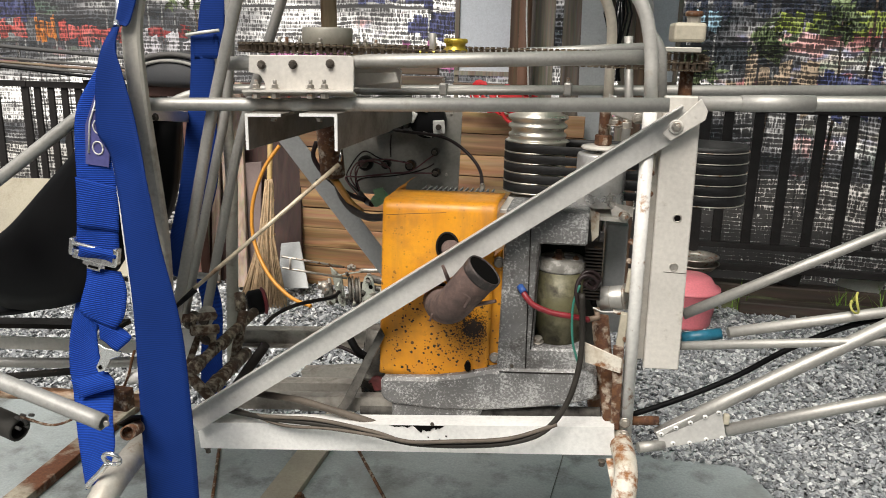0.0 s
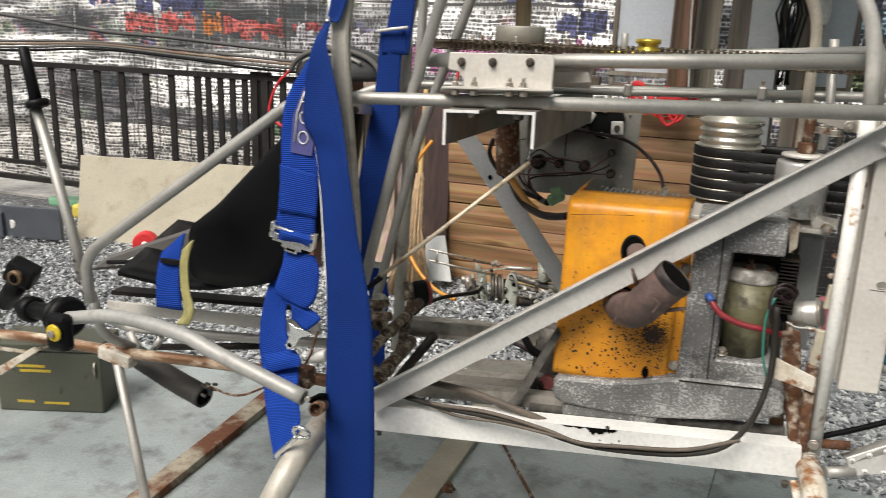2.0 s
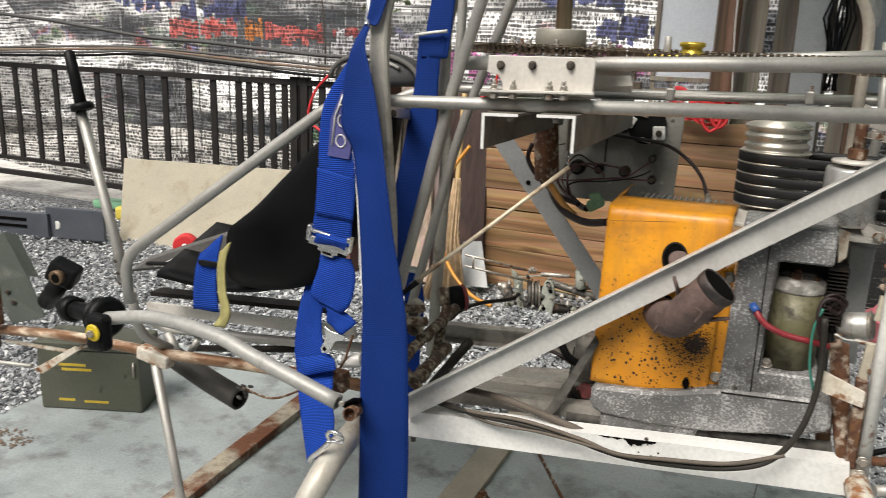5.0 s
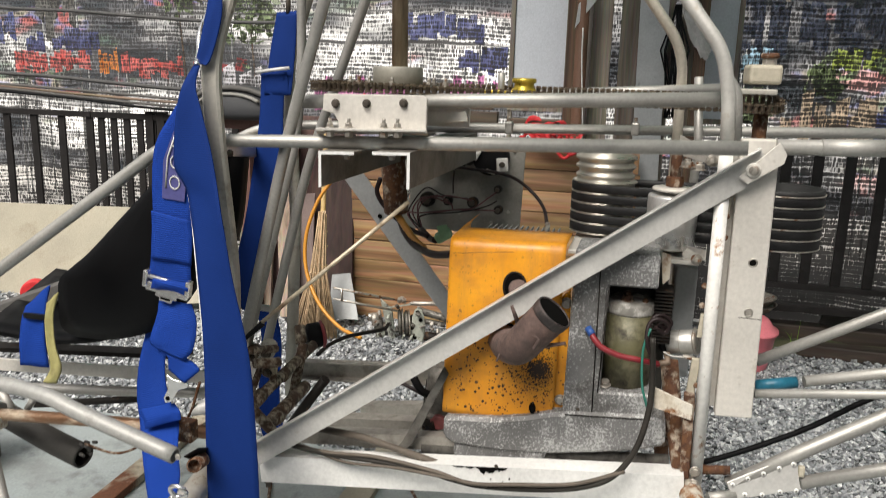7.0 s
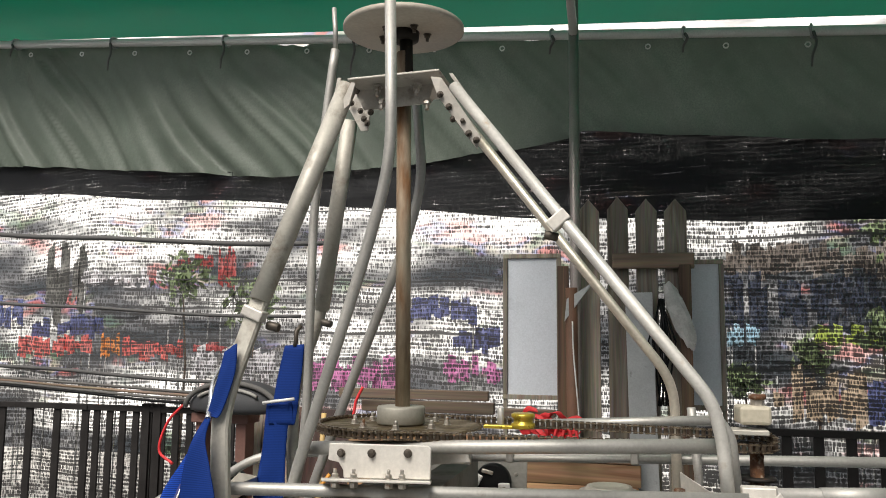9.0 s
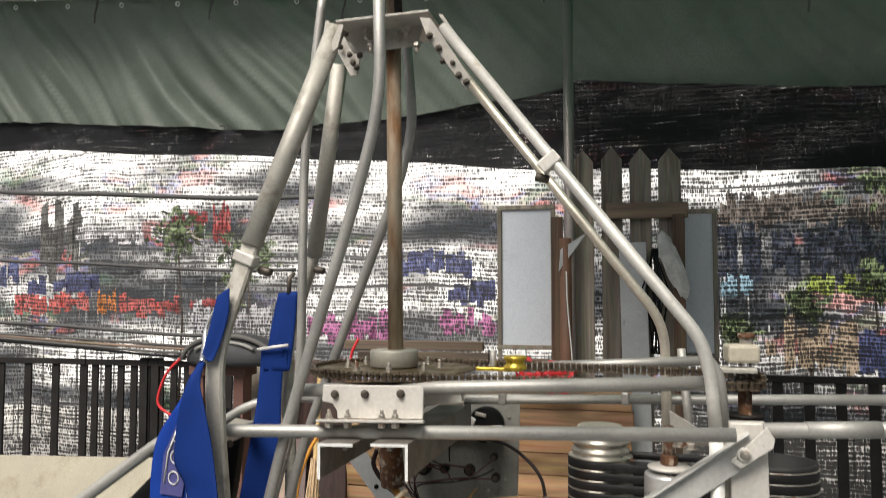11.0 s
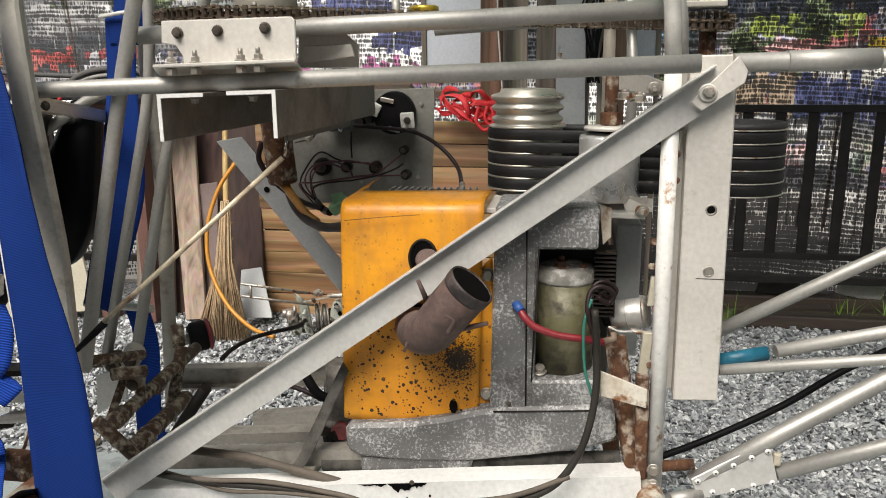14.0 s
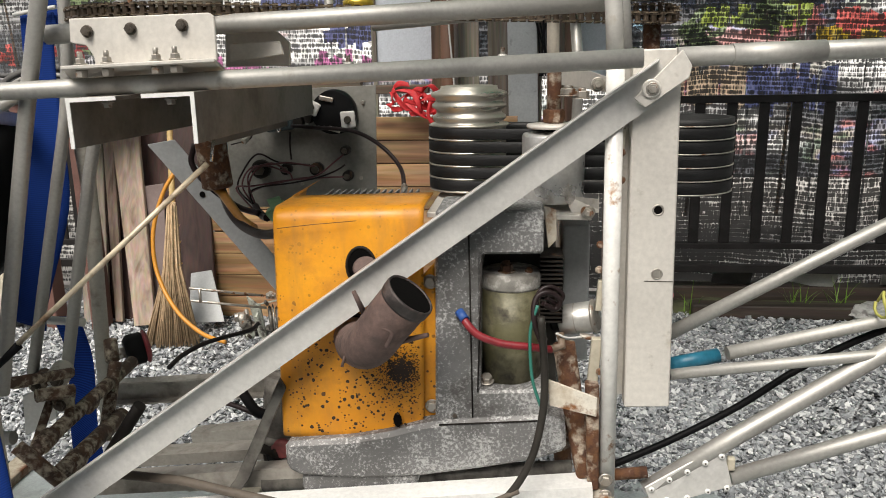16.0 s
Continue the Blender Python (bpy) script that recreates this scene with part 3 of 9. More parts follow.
def lathe(bm, prof, m=None, seg=28, closed=False):
    """Turns a profile of (radius, height) round z."""
    m = m or Matrix()
    rings = []
    for r, z in prof:
        rings.append([bm.verts.new(m @ Vector((r * math.cos(2 * math.pi * k / seg), r * math.sin(2 * math.pi * k / seg), z))) for k in range(seg)])
    for i, (a, b) in enumerate(zip(rings, rings[1:])):
        for k in range(seg):
            f = bm.faces.new((a[k], a[(k + 1) % seg], b[(k + 1) % seg], b[k]))
            f.smooth = seg > 8
    if closed:
        for k in range(seg):
            a, b = rings[-1], rings[0]
            bm.faces.new((a[k], a[(k + 1) % seg], b[(k + 1) % seg], b[k]))
    else:
        bm.faces.new(rings[0][::-1])
        bm.faces.new(rings[-1])
    return bm


def cyl(bm, a, b, r, seg=20, bev=0.15, r2=None):
    """A round bar between two points with softened rims."""
    a, b = Vector(a), Vector(b)
    s, u, d = frame_along(b - a)
    h = (b - a).length
    r2 = r if r2 is None else r2
    e = min(r, r2) * bev
    m = Matrix((s, u, d)).transposed().to_4x4()
    m.translation = a
    return lathe(bm, [(r - e, 0), (r, min(e, h * 0.4)), (r2, h - min(e, h * 0.4)), (r2 - e, h)], m, seg)


def hexbolt(bm, at, d, r=0.008, h=0.006, shank=0.0, washer=True):
    """A hexagon head on a washer, sitting on a face whose normal is d."""
    at, d = Vector(at), Vector(d).normalized()
    if washer:
        cyl(bm, at, at + d * 0.0018, r * 1.35, 16)
    cyl(bm, at + d * 0.0015, at + d * (h + 0.0015), r, 6, 0.12)
    if shank:
        cyl(bm, at + d * h, at + d * (h + shank), r * 0.55, 10)
    return bm


def plate(bm, pts, normal, thick, bevel=0.0015):
    """A flat plate with that outline, extruded along the normal."""
    tmp = bmesh.new()
    vs = [tmp.verts.new(Vector(p)) for p in pts]
    f = tmp.faces.new(vs)
    f.normal_update()
    n = Vector(normal).normalized()
    r = bmesh.ops.extrude_face_region(tmp, geom=[f])
    for v in r["geom"]:
        if isinstance(v, bmesh.types.BMVert):
            v.co += n * thick
    bmesh.ops.recalc_face_normals(tmp, faces=tmp.faces[:])
    if bevel:
        bmesh.ops.bevel(tmp, geom=tmp.edges[:], offset=bevel, segments=1, affect='EDGES')
    merge(bm, tmp)
    return bm


def profile(bm, prof, a, b, up, bevel=0.0):
    """A bar of that section from a to b; up is the way of the section's second axis."""
    a, b = Vector(a), Vector(b)
    d = (b - a).normalized()
    u = Vector(up)
    u = (u - d * u.dot(d)).normalized()
    s = d.cross(u)
    ends = [[bm.verts.new(p + s * x + u * y) for x, y in prof] for p in (a, b)]
    n = len(prof)
    fs = [bm.faces.new((ends[0][k], ends[0][(k + 1) % n], ends[1][(k + 1) % n], ends[1][k])) for k in range(n)]
    fs += [bm.faces.new(ends[0][::-1]), bm.faces.new(ends[1])]
    bmesh.ops.recalc_face_normals(bm, faces=fs)
    return bm


def u_section(w, h, t):
    return [(-w / 2, 0), (w / 2, 0), (w / 2, h), (w / 2 - t, h), (w / 2 - t, t), (-w / 2 + t, t), (-w / 2 + t, h), (-w / 2, h)]


def link(name, bm, material, smooth_angle=None):
    me = bpy.data.meshes.new(name)
    bm.normal_update()
    bm.to_mesh(me)
    bm.free()
    me.materials.append(material)
    return new(name, me)


def part(name, bm, material, parent, label=""):
    ob = link(name, bm, material)
    ob.parent = parent
    if parent is not None:
        ob.matrix_parent_inverse = parent.matrix_world.inverted()
    return tagged(ob, label) if label else ob


def thing(name, at, label, category, group="", kind=""):
    e = new(name)
    e.location = at
    e.empty_display_size = 0.05
    e.matrix_world = Matrix.Translation(at)
    return tagged(e, label, category, group, kind)


def solid(name, bm, material, label, category, group="", kind=""):
    return tagged(link(name, bm, material), label, category, group, kind)


def B():
    return bmesh.new()


# ---- ground ----
bm = B()
vs = [bm.verts.new(p) for p in ((-60, -40, -0.03), (60, -40, -0.03), (60, 80, -0.03), (-60, 80, -0.03))]
bm.faces.new(vs)
solid("ground", bm, EARTH, "grey gravel bed round the slab", "ground", kind="structure")

SLAB_PTS = [(-2.17, -3.0), (1.25, -3.0), (1.12, 2.6), (0.98, 2.95), (0.86, 3.06), (0.40, 2.98), (-2.17, 2.98)]
bm = B()
plate(bm, [(x, y, -0.06) for x, y in SLAB_PTS], (0, 0, 1), 0.06, 0.006)
solid("concrete_slab", bm, SLAB, "worn blue-grey painted concrete slab", "pavement", kind="structure")


def gravel():
    """Loose angular stones over the bed, none on the slab."""
    rng = np.random.default_rng(4)
    ico = np.array([(1, 0, 0), (-1, 0, 0), (0, 1, 0), (0, -1, 0), (0.25, 0.1, 1), (-0.2, 0.1, -1)], float)
    tri = np.array([(0, 2, 4), (2, 1, 4), (1, 3, 4), (3, 0, 4), (2, 0, 5), (1, 2, 5), (3, 1, 5), (0, 3, 5)])
    spots = []
    for x0, x1, y0, y1, dens in ((-2.4, 1.2, 2.9, 4.75, 8000), (0.75, 2.6, 1.6, 3.4, 13000), (0.75, 2.6, 3.4, 4.95, 8500), (2.6, 4.2, 2.6, 5.0, 2600), (-3.6, -2.12, 1.2, 4.7, 5000), (-6.2, -3.6, 1.6, 4.8, 2400)):
        n = int((x1 - x0) * (y1 - y0) * dens)
        spots.append(np.c_[rng.uniform(x0, x1, n), rng.uniform(y0, y1, n)])
    p = np.concatenate(spots)
    on = (p[:, 0] > -2.16) & (p[:, 1] < 2.97) & (p[:, 0] < 1.12 - np.clip(p[:, 1] - 2.6, 0, 0.5) * 0.42)
    p = p[~on]
    n = len(p)
    size = rng.gamma(8, 0.00102, n).clip(0.0042, 0.017)
    sc = size[:, None] * np.c_[rng.uniform(1.0, 1.7, n), rng.uniform(0.75, 1.15, n), rng.uniform(0.5, 0.9, n)]
    v = (ico[None] + rng.uniform(-0.28, 0.28, (n, 6, 3))) * sc[:, None]
    a, tl, tz = rng.uniform(0, 6.28, n), rng.normal(0, 0.5, n), rng.normal(0, 0.5, n)
    ca, sa = np.cos(a)[:, None], np.sin(a)[:, None]
    x, y, z = v[..., 0], v[..., 1], v[..., 2]
    y, z = y * np.cos(tl)[:, None] - z * np.sin(tl)[:, None], y * np.sin(tl)[:, None] + z * np.cos(tl)[:, None]
    x, z = x * np.cos(tz)[:, None] - z * np.sin(tz)[:, None], x * np.sin(tz)[:, None] + z * np.cos(tz)[:, None]
    x, y = x * ca - y * sa, x * sa + y * ca
    hump = 0.008 * np.sin(p[:, 0] * 3.1) * np.cos(p[:, 1] * 2.3) + rng.uniform(-0.020, 0.009, n)
    v = np.stack([x + p[:, :1], y + p[:, 1:], z + hump[:, None]], -1).reshape(-1, 3)
    f = (tri[None] + 6 * np.arange(n)[:, None, None]).reshape(-1, 3)
    me = bpy.data.meshes.new("gravel")
    me.from_pydata(v.tolist(), [], f.tolist())
    me.materials.append(GRAVEL)
    tagged(new("gravel", me), "loose grey crushed-stone gravel", "gravel", kind="stuff")


gravel()


# ---- back of the place: netting, tarpaulin, fence ----
def along(x, knots):
    """Straight lines between knots."""
    for (a, u), (b, v) in zip(knots, knots[1:]):
        if x <= b:
            return u + (v - u) * max(0.0, (x - a) / (b - a))
    return knots[-1][1]


def wavy_sheet(name, x0, x1, zlo, zhi, y, amp, material, label, category, nx=120, nz=24, seed=1, folds=5.0, lean=0.0, crease=0.0, gather=0.0):
    bm = B()
    rows = []
    for j in range(nz + 1):
        row = []
        for i in range(nx + 1):
            x = x0 + (x1 - x0) * i / nx
            lo, hi = zlo(x), zhi(x)
            z = lo + (hi - lo) * j / nz
            s = x + lean * (z - 2.9) * (1 + noise.noise((x * 0.8, seed, 5)))
            w = noise.noise((s * folds * 0.25, seed, z * 0.6)) + 0.5 * noise.noise((s * folds, seed + 3, z * 1.1)) + crease * noise.noise((s * folds * 2.3, seed + 9, z * 0.9))
            hang = along(x, ((-6.6, 1.25), (-1.6, 1.2), (-0.2, 0.7), (0.4, 0.4), (4.6, 0.45))) if gather else 1.0
            k = (z - lo) / max(1e-6, hi - lo)
            pleat = gather * k ** 3 * (abs(math.sin(math.pi * (x + 4.2) / 0.42)) + 0.5 * noise.noise((x * 9, 3, z * 2)))
            row.append(bm.verts.new((x, y + amp * w * hang + pleat, z)))
        rows.append(row)
    for a, b in zip(rows, rows[1:]):
        for k in range(nx):
            bm.faces.new((a[k], a[k + 1], b[k + 1], b[k])).smooth = True
    return solid(name, bm, material, label, category, kind="structure")


wavy_sheet("shade_net", -6.15, 4.6, lambda x: along(x, ((-6.15, 0.30), (-5.5, 0.24), (-4.4, 0.14), (-3.8, 0.05), (4.6, 0.05))), lambda x: 2.74 - 0.02 * x, 4.98, 0.03, NET, "torn black woven shade netting hung behind the fence", "netting", seed=2)


HEM_LO = lambda x: along(x, ((-6.6, 2.62), (-3.5, 2.48), (-1.8, 2.37), (-0.9, 2.29), (0.0, 2.22), (1.2, 2.18), (4.6, 2.1))) + 0.008 * math.sin(5 * x)
HEM_HI = lambda x: along(x, ((-6.6, 2.86), (-3.5, 2.70), (-1.8, 2.56), (-0.9, 2.61), (-0.02, 2.72), (0.05, 2.76), (1.2, 2.65), (4.6, 2.5)))
wavy_sheet("net_hem", -6.6, 4.6, HEM_LO, HEM_HI, 4.955, 0.02, NETHEM, "doubled black hem of the shade netting", "netting", seed=4)
wavy_sheet("tarpaulin", -6.6, 4.6, lambda x: HEM_HI(x) - 0.03, lambda x: 3.20 - 0.069 * (x - 1.5), 4.91, 0.085, TARP, "creased dark green tarpaulin curtain tied to a pipe", "tarpaulin", nx=420, nz=30, seed=7, folds=8.0, lean=0.8, crease=0.35, gather=0.035)

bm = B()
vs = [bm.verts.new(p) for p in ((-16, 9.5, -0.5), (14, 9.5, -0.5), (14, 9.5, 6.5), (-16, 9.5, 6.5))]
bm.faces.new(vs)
solid("backdrop", bm, distance_material(), "self-glowing backdrop of a blurred street beyond the netting", "backdrop", kind="structure")

bm = B()
plate(bm, [(-16, 5.12, -0.06), (14, 5.12, -0.06), (14, 9.48, -0.06), (-16, 9.48, -0.06)], (0, 0, 1), 0.05, 0)
solid("road", bm, mat("pale_dusty_concrete_road", (0.60, 0.585, 0.55), 0.85, var=0.25, scale=1.2, fine=20, bump=0.2, spots=(0.22, 0.21, 0.19), spot_amount=0.42, spot_scale=2.2, edge=0.2, fine_var=0.15), "pale dusty concrete street beyond the netting", "road", kind="structure")

# roof sheet over the back half of the shed, added unseen walls that limit the light
ROOF = mat("green_roof_sheet", (0.02, 0.30, 0.22), 0.5, var=0.12, scale=4)
let_light_through(ROOF, (0.02, 0.40, 0.28), 0.5)
bm = B()
# front part unseen: cut back left, run forward right to shade that side
ROOF_Z = lambda x, y: 3.78 - 0.0594 * (x + 1) - 0.158 * (y - 3.42)
roof_pts = [(-7.5, 4.25), (-0.6, 4.25), (-0.6, 1.3), (5.5, 1.3), (5.5, 5.1), (-7.5, 5.1)]
plate(bm, [(x, y, ROOF_Z(x, y)) for x, y in roof_pts], (0, 0, 1), 0.008, 0)
solid("ceiling", bm, ROOF, "green plastic roof sheet", "roof", kind="structure")
# made-up dark walls, out of view, that hold back sideways sky light
BLOCKGREY = mat("dark_blocking_grey", (0.10, 0.096, 0.09), 0.8, var=0.12, scale=1.5, bump=0.2)
for nm, size, at in (("wall_south", (17.0, 0.15, 3.6), (-1.0, -3.6, 1.8)), ("wall_west", (0.15, 7.0, 2.6), (-8.6, -0.1, 1.3)), ("wall_east", (0.15, 8.5, 3.0), (5.6, 0.6, 1.5))):
    bm = B()
    box(bm, size, Matrix.Translation(at), 0.01)
    solid(nm, bm, BLOCKGREY, "added unseen dark wall that cuts low sky light", "wall", kind="structure")


def fence_run(name, x0, x1, y, posts, label, gap=0.152, w=0.050, first=0.0):
    """A metal fence: flat rails, square slats, thicker posts."""
    f = thing(name, (x0, y, 0), label, "fence", kind="structure")
    for z, h in ((1.065, 0.036), (0.335, 0.030), (0.215, 0.040)):
        bm = B()
        box(bm, (x1 - x0, 0.04, h), pose((x0 + x1) / 2, y, z), 0.003)
        part("rail", bm, FENCE, f)
    me = None
    n = int((x1 - x0) / gap)
    for i in range(n):
        x = x0 + first + gap * i
        if me is None:
            bm = B()
            box(bm, (w, 0.016, 0.70), None, 0.002, 1)
            ob = part("slat", bm, FENCE, f)
            me = ob.data
        else:
            ob = new("slat", me)
            ob.parent = f
            ob.matrix_parent_inverse = f.matrix_world.inverted()
        ob.matrix_basis = pose(x, y, 0.70, 0, 0, 0)
    for x in posts:
        bm = B()
        box(bm, (0.055, 0.055, 1.10), pose(x, y + 0.005, 0.55), 0.003)
        part("post", bm, FENCE, f)
    return f


fence_run("fence", 0.86, 4.4, 4.80, (0.95, 2.55, 4.2), "dark brown metal slat fence in front of the netting", 0.1515, 0.050, 0.206)
fence_run("fence", -5.86, -3.09, 4.80, (-5.84,), "dark brown metal slat fence in front of the netting", 0.2125, 0.052, 0.20)
fence_run("fence", -3.085, -1.4, 4.80, (-2.66, -2.58, -2.0), "dark brown metal slat fence with closely set slats", 0.095, 0.045, 0.06)

# white boards and picket gate
def framed_board(x0, x1, z0, z1, y):
    t = thing("white_board", ((x0 + x1) / 2, y, z0), "white framed board on thin legs before the netting", "board", "white boards")
    bm = B()
    box(bm, (x1 - x0 - 0.03, 0.012, z1 - z0 - 0.03), pose((x0 + x1) / 2, y, (z0 + z1) / 2), 0.001)
    part("panel", bm, WHITEBOARD, t)
    for a, b, c, d in ((x0, x1, z0, z0 + 0.025), (x0, x1, z1 - 0.025, z1), (x0, x0 + 0.025, z0 + 0.025, z1 - 0.025), (x1 - 0.025, x1, z0 + 0.025, z1 - 0.025)):
        bm = B()
        box(bm, (b - a, 0.03, d - c), pose((a + b) / 2, y - 0.004, (c + d) / 2), 0.002)
        part("frame", bm, GREYWOOD, t)
    for x in (x0 + 0.012, x1 - 0.012):
        bm = B()
        box(bm, (0.022, 0.022, z0), pose(x, y, z0 / 2), 0.002)
        part("leg", bm, GREYWOOD, t)


framed_board(-0.41, -0.08, 1.19, 2.01, 4.86)
framed_board(0.52, 0.79, 1.16, 1.965, 4.86)

gate = thing("picket_panel", (0.3, 4.7, 0), "grey weathered wooden picket panel standing on the ground", "fence panel")
for i, (x, w, top) in enumerate(((0.085, 0.115, 2.29), (0.24, 0.110, 2.30), (0.39, 0.112, 2.285), (0.54, 0.115, 2.28))):
    bm = B()
    plate(bm, [(x - w / 2, 4.70, 0.02), (x + w / 2, 4.70, 0.02), (x + w / 2, 4.70, top - 0.07), (x, 4.70, top), (x - w / 2, 4.70, top - 0.07)], (0, 1, 0), 0.022, 0.002)
    part("picket", bm, GREYWOOD, gate)
bm = B()
box(bm, (0.42, 0.03, 0.085), pose(0.42, 4.672, 1.945, 0, 0.3, 0), 0.008)
part("rail", bm, RAILWOOD, gate, "brown rough rail")
for x, z0 in ((-0.05, 0.02), (0.58, 0.02)):
    bm = B()
    box(bm, (0.06, 0.04, 1.90), pose(x, 4.655, 0.97), 0.004)
    part("upright", bm, BROWNWOOD, gate)
bm = B()
box(bm, (0.14, 0.02, 1.75), pose(0.36, 4.64, 0.9, 0, -1.0, 0), 0.003)
solid("grey_plank", bm, GREYSTRIP, "grey painted plank leaning on the picket panel", "plank")

# shed post and pipe
bm = B()
tube(bm, [(0.02, 4.62, 0), (0.02, 4.62, 3.4)], 0.028)
solid("shed_post", bm, mat("green_grey_pipe_paint", (0.33, 0.285, 0.265), 0.45, 0.4, spots=(0.22, 0.10, 0.05), spot_amount=0.36, spot_scale=6), "painted steel shed post", "post", kind="structure")
bm = B()
tube(bm, [(0.005, 4.61, 0), (0.0, 4.61, 1.80)], 0.034)
solid("post_sleeve", bm, mat("brown_rusted_sleeve", (0.15, 0.075, 0.045), 0.7, 0.1, var=0.25, scale=8, bump=0.3, stretch=(1, 1, 0.3)), "brown rusted lower sleeve of the shed post", "post", kind="structure")
bm = B()
tube(bm, [(-6.6, 4.86, 3.19 + 0.069 * 8.1), (4.6, 4.86, 3.19 - 0.069 * 3.1)], 0.028)
solid("tarp_pipe", bm, WHITEPAINT, "galvanised pipe that carries the tarpaulin", "pipe", kind="structure")


for k in range(4):
    pts = [(x, 4.74 + 0.008 * k, z + 0.018 * k + 0.006 * math.sin(3 * x + k)) for x, z in ((-5.82, 1.12), (-4.6, 1.165), (-3.9, 1.19), (-3.2, 1.165), (-2.6, 1.13), (-2.0, 1.11))]
    solid("fence_cable", tube(B(), smooth_line(pts, 5), 0.009, 8), (DARKPLASTIC, GREYFOAM, RAILWOOD, GREYFOAM)[k], "dark cable laid along the fence top", "cable", "fence cables")
CORDGREY = mat("grey_net_cord", (0.075, 0.073, 0.072), 0.7, var=0.25, scale=12)
for a, b, r in (((-5.9, 4.93, 2.40), (-1.5, 4.93, 2.10), 0.016), ((-5.9, 4.93, 1.92), (-1.7, 4.93, 1.645), 0.011), ((-5.9, 4.93, 1.50), (-2.0, 4.93, 1.23), 0.013)):
    a, b = Vector(a), Vector(b)
    pts = [a.lerp(b, k / 8) - Vector((0, 0, 0.05 * math.sin(math.pi * k / 8) + 0.008 * math.sin(k * 2.1))) for k in range(9)]
    solid("net_cord", tube(B(), smooth_line(pts, 4), r, 8), CORDGREY, "grey cord sagging along the netting", "cord", "net cords")
# ---- airframe ----
heli = thing("helicopter_frame", (0.0, 2.05, 0.0), "bare aluminium-tube ultralight helicopter frame with rusty fittings, standing on the slab", "helicopter")


def ftube(pts, r=0.012, bend=0.0, material=ALU, name="frame_tube", hollow=0.0, seg=14, parent=None, label=""):
    p = rounded(pts, bend) if bend else pts
    return part(name, tube(B(), p, r, seg, hollow), material, parent or heli, label)


def bar(pts, w, d, bend=0.0):
    """A box section swept along points that lie about in a wall parallel to x and z."""
    p = rounded(pts, bend, 5) if bend else [Vector(q) for q in pts]
    bm, rings = B(), []
    c = min(w, d) * 0.22
    for i, q in enumerate(p):
        t = (p[min(i + 1, len(p) - 1)] - p[max(i - 1, 0)]).normalized()
        s = Vector((0, 1, 0)).cross(t).normalized()
        y = t.cross(s)
        o = [(w / 2 - c, d / 2), (w / 2, d / 2 - c), (w / 2, -d / 2 + c), (w / 2 - c, -d / 2), (-w / 2 + c, -d / 2), (-w / 2, -d / 2 + c), (-w / 2, d / 2 - c), (-w / 2 + c, d / 2)]
        rings.append([bm.verts.new(q + s * a + y * b) for a, b in o])
    for a, b in zip(rings, rings[1:]):
        for k in range(8):
            bm.faces.new((a[k], a[(k + 1) % 8], b[(k + 1) % 8], b[k]))
    bm.faces.new(rings[0][::-1])
    bm.faces.new(rings[-1])
    bmesh.ops.recalc_face_normals(bm, faces=bm.faces[:])
    return bm


def bolts(spots, d, material=BOLT, r=0.0075, h=0.006, shank=0.0, parent=None, name="bolt"):
    for q in spots:
        part(name, hexbolt(B(), q, d, r, h, shank), material, parent or heli)


FRONT = (0, -1, 0)

# near longeron, running into the sloping seat rail
ftube([(0.524, 1.84, 1.27), (-0.47, 1.84, 1.237), (-0.543, 1.8, 1.229), (-1.039, 1.71, 0.859), (-1.032, 1.71, 0.751)], 0.0125, 0.07)
# far longeron with its own bend
ftube([(1.001, 2.3, 1.284), (0.403, 2.3, 1.266), (-0.549, 2.3, 1.24), (-0.627, 2.28, 1.218), (-0.839, 2.26, 1.083), (-0.832, 2.26, 0.945)], 0.0115, 0.05)
# upper near tube
ftube([(-0.292, 1.88, 1.317), (0.489, 1.94, 1.346)], 0.0135)
ftube([(0.099, 2.26, 1.337), (0.519, 2.24, 1.363)], 0.0115)
# tail tubes and their sleeves
ftube([(0.576, 1.9, 1.27), (0.89, 1.94, 1.278), (1.9, 1.99, 1.222)], 0.0135)
part("sleeve", tube(B(), [(0.648, 1.908, 1.272), (0.771, 1.925, 1.275)], 0.0148), ALU, heli)
# right posts
# one tube in two colours: paler below, greyer above, carrying its uneven light
POSTLIT = mat("lit_post_metal", (0.77, 0.755, 0.715), 0.42, 0.05, var=0.1, scale=8, bump=0.08, spots=(0.30, 0.17, 0.09), spot_amount=0.375, spot_scale=38, edge=0.08)
ftube([(-0.026, 1.98, 2.072), (0.474, 1.9, 1.430), (0.491, 1.9, 1.36), (0.497, 1.9, 1.262)], 0.0120, 0.08, mat("worn_dim_post_aluminium", (0.52, 0.505, 0.47), 0.48, 0.3, var=0.12, scale=8, bump=0.08, spots=(0.30, 0.25, 0.19), spot_amount=0.36, spot_scale=30, edge=0.12))
ftube([(0.497, 1.9, 1.262), (0.502, 1.89, 0.622)], 0.0122, material=POSTLIT, name="post_tube", label="lower post tube with rust specks, coloured paler for its stronger light")
ftube([(0.488, 1.99, 1.394), (0.514, 1.99, 1.358), (0.524, 1.99, 1.229)], 0.0098, 0.03)
ftube([(-0.102, 2.14, 2.124), (0.423, 2.26, 1.442), (0.425, 2.26, 1.248), (0.425, 2.26, 0.95)], 0.0110, 0.06, ALU_WARM)
ftube([(0.459, 2.27, 1.386), (0.472, 2.27, 1.233), (0.462, 2.27, 1.0)], 0.0095)
# mast
ftube([(-0.158, 2.05, 2.18), (-0.149, 2.05, 1.372)], 0.0165, material=BRASSY, name="mast", label="stained brassy steel mast")
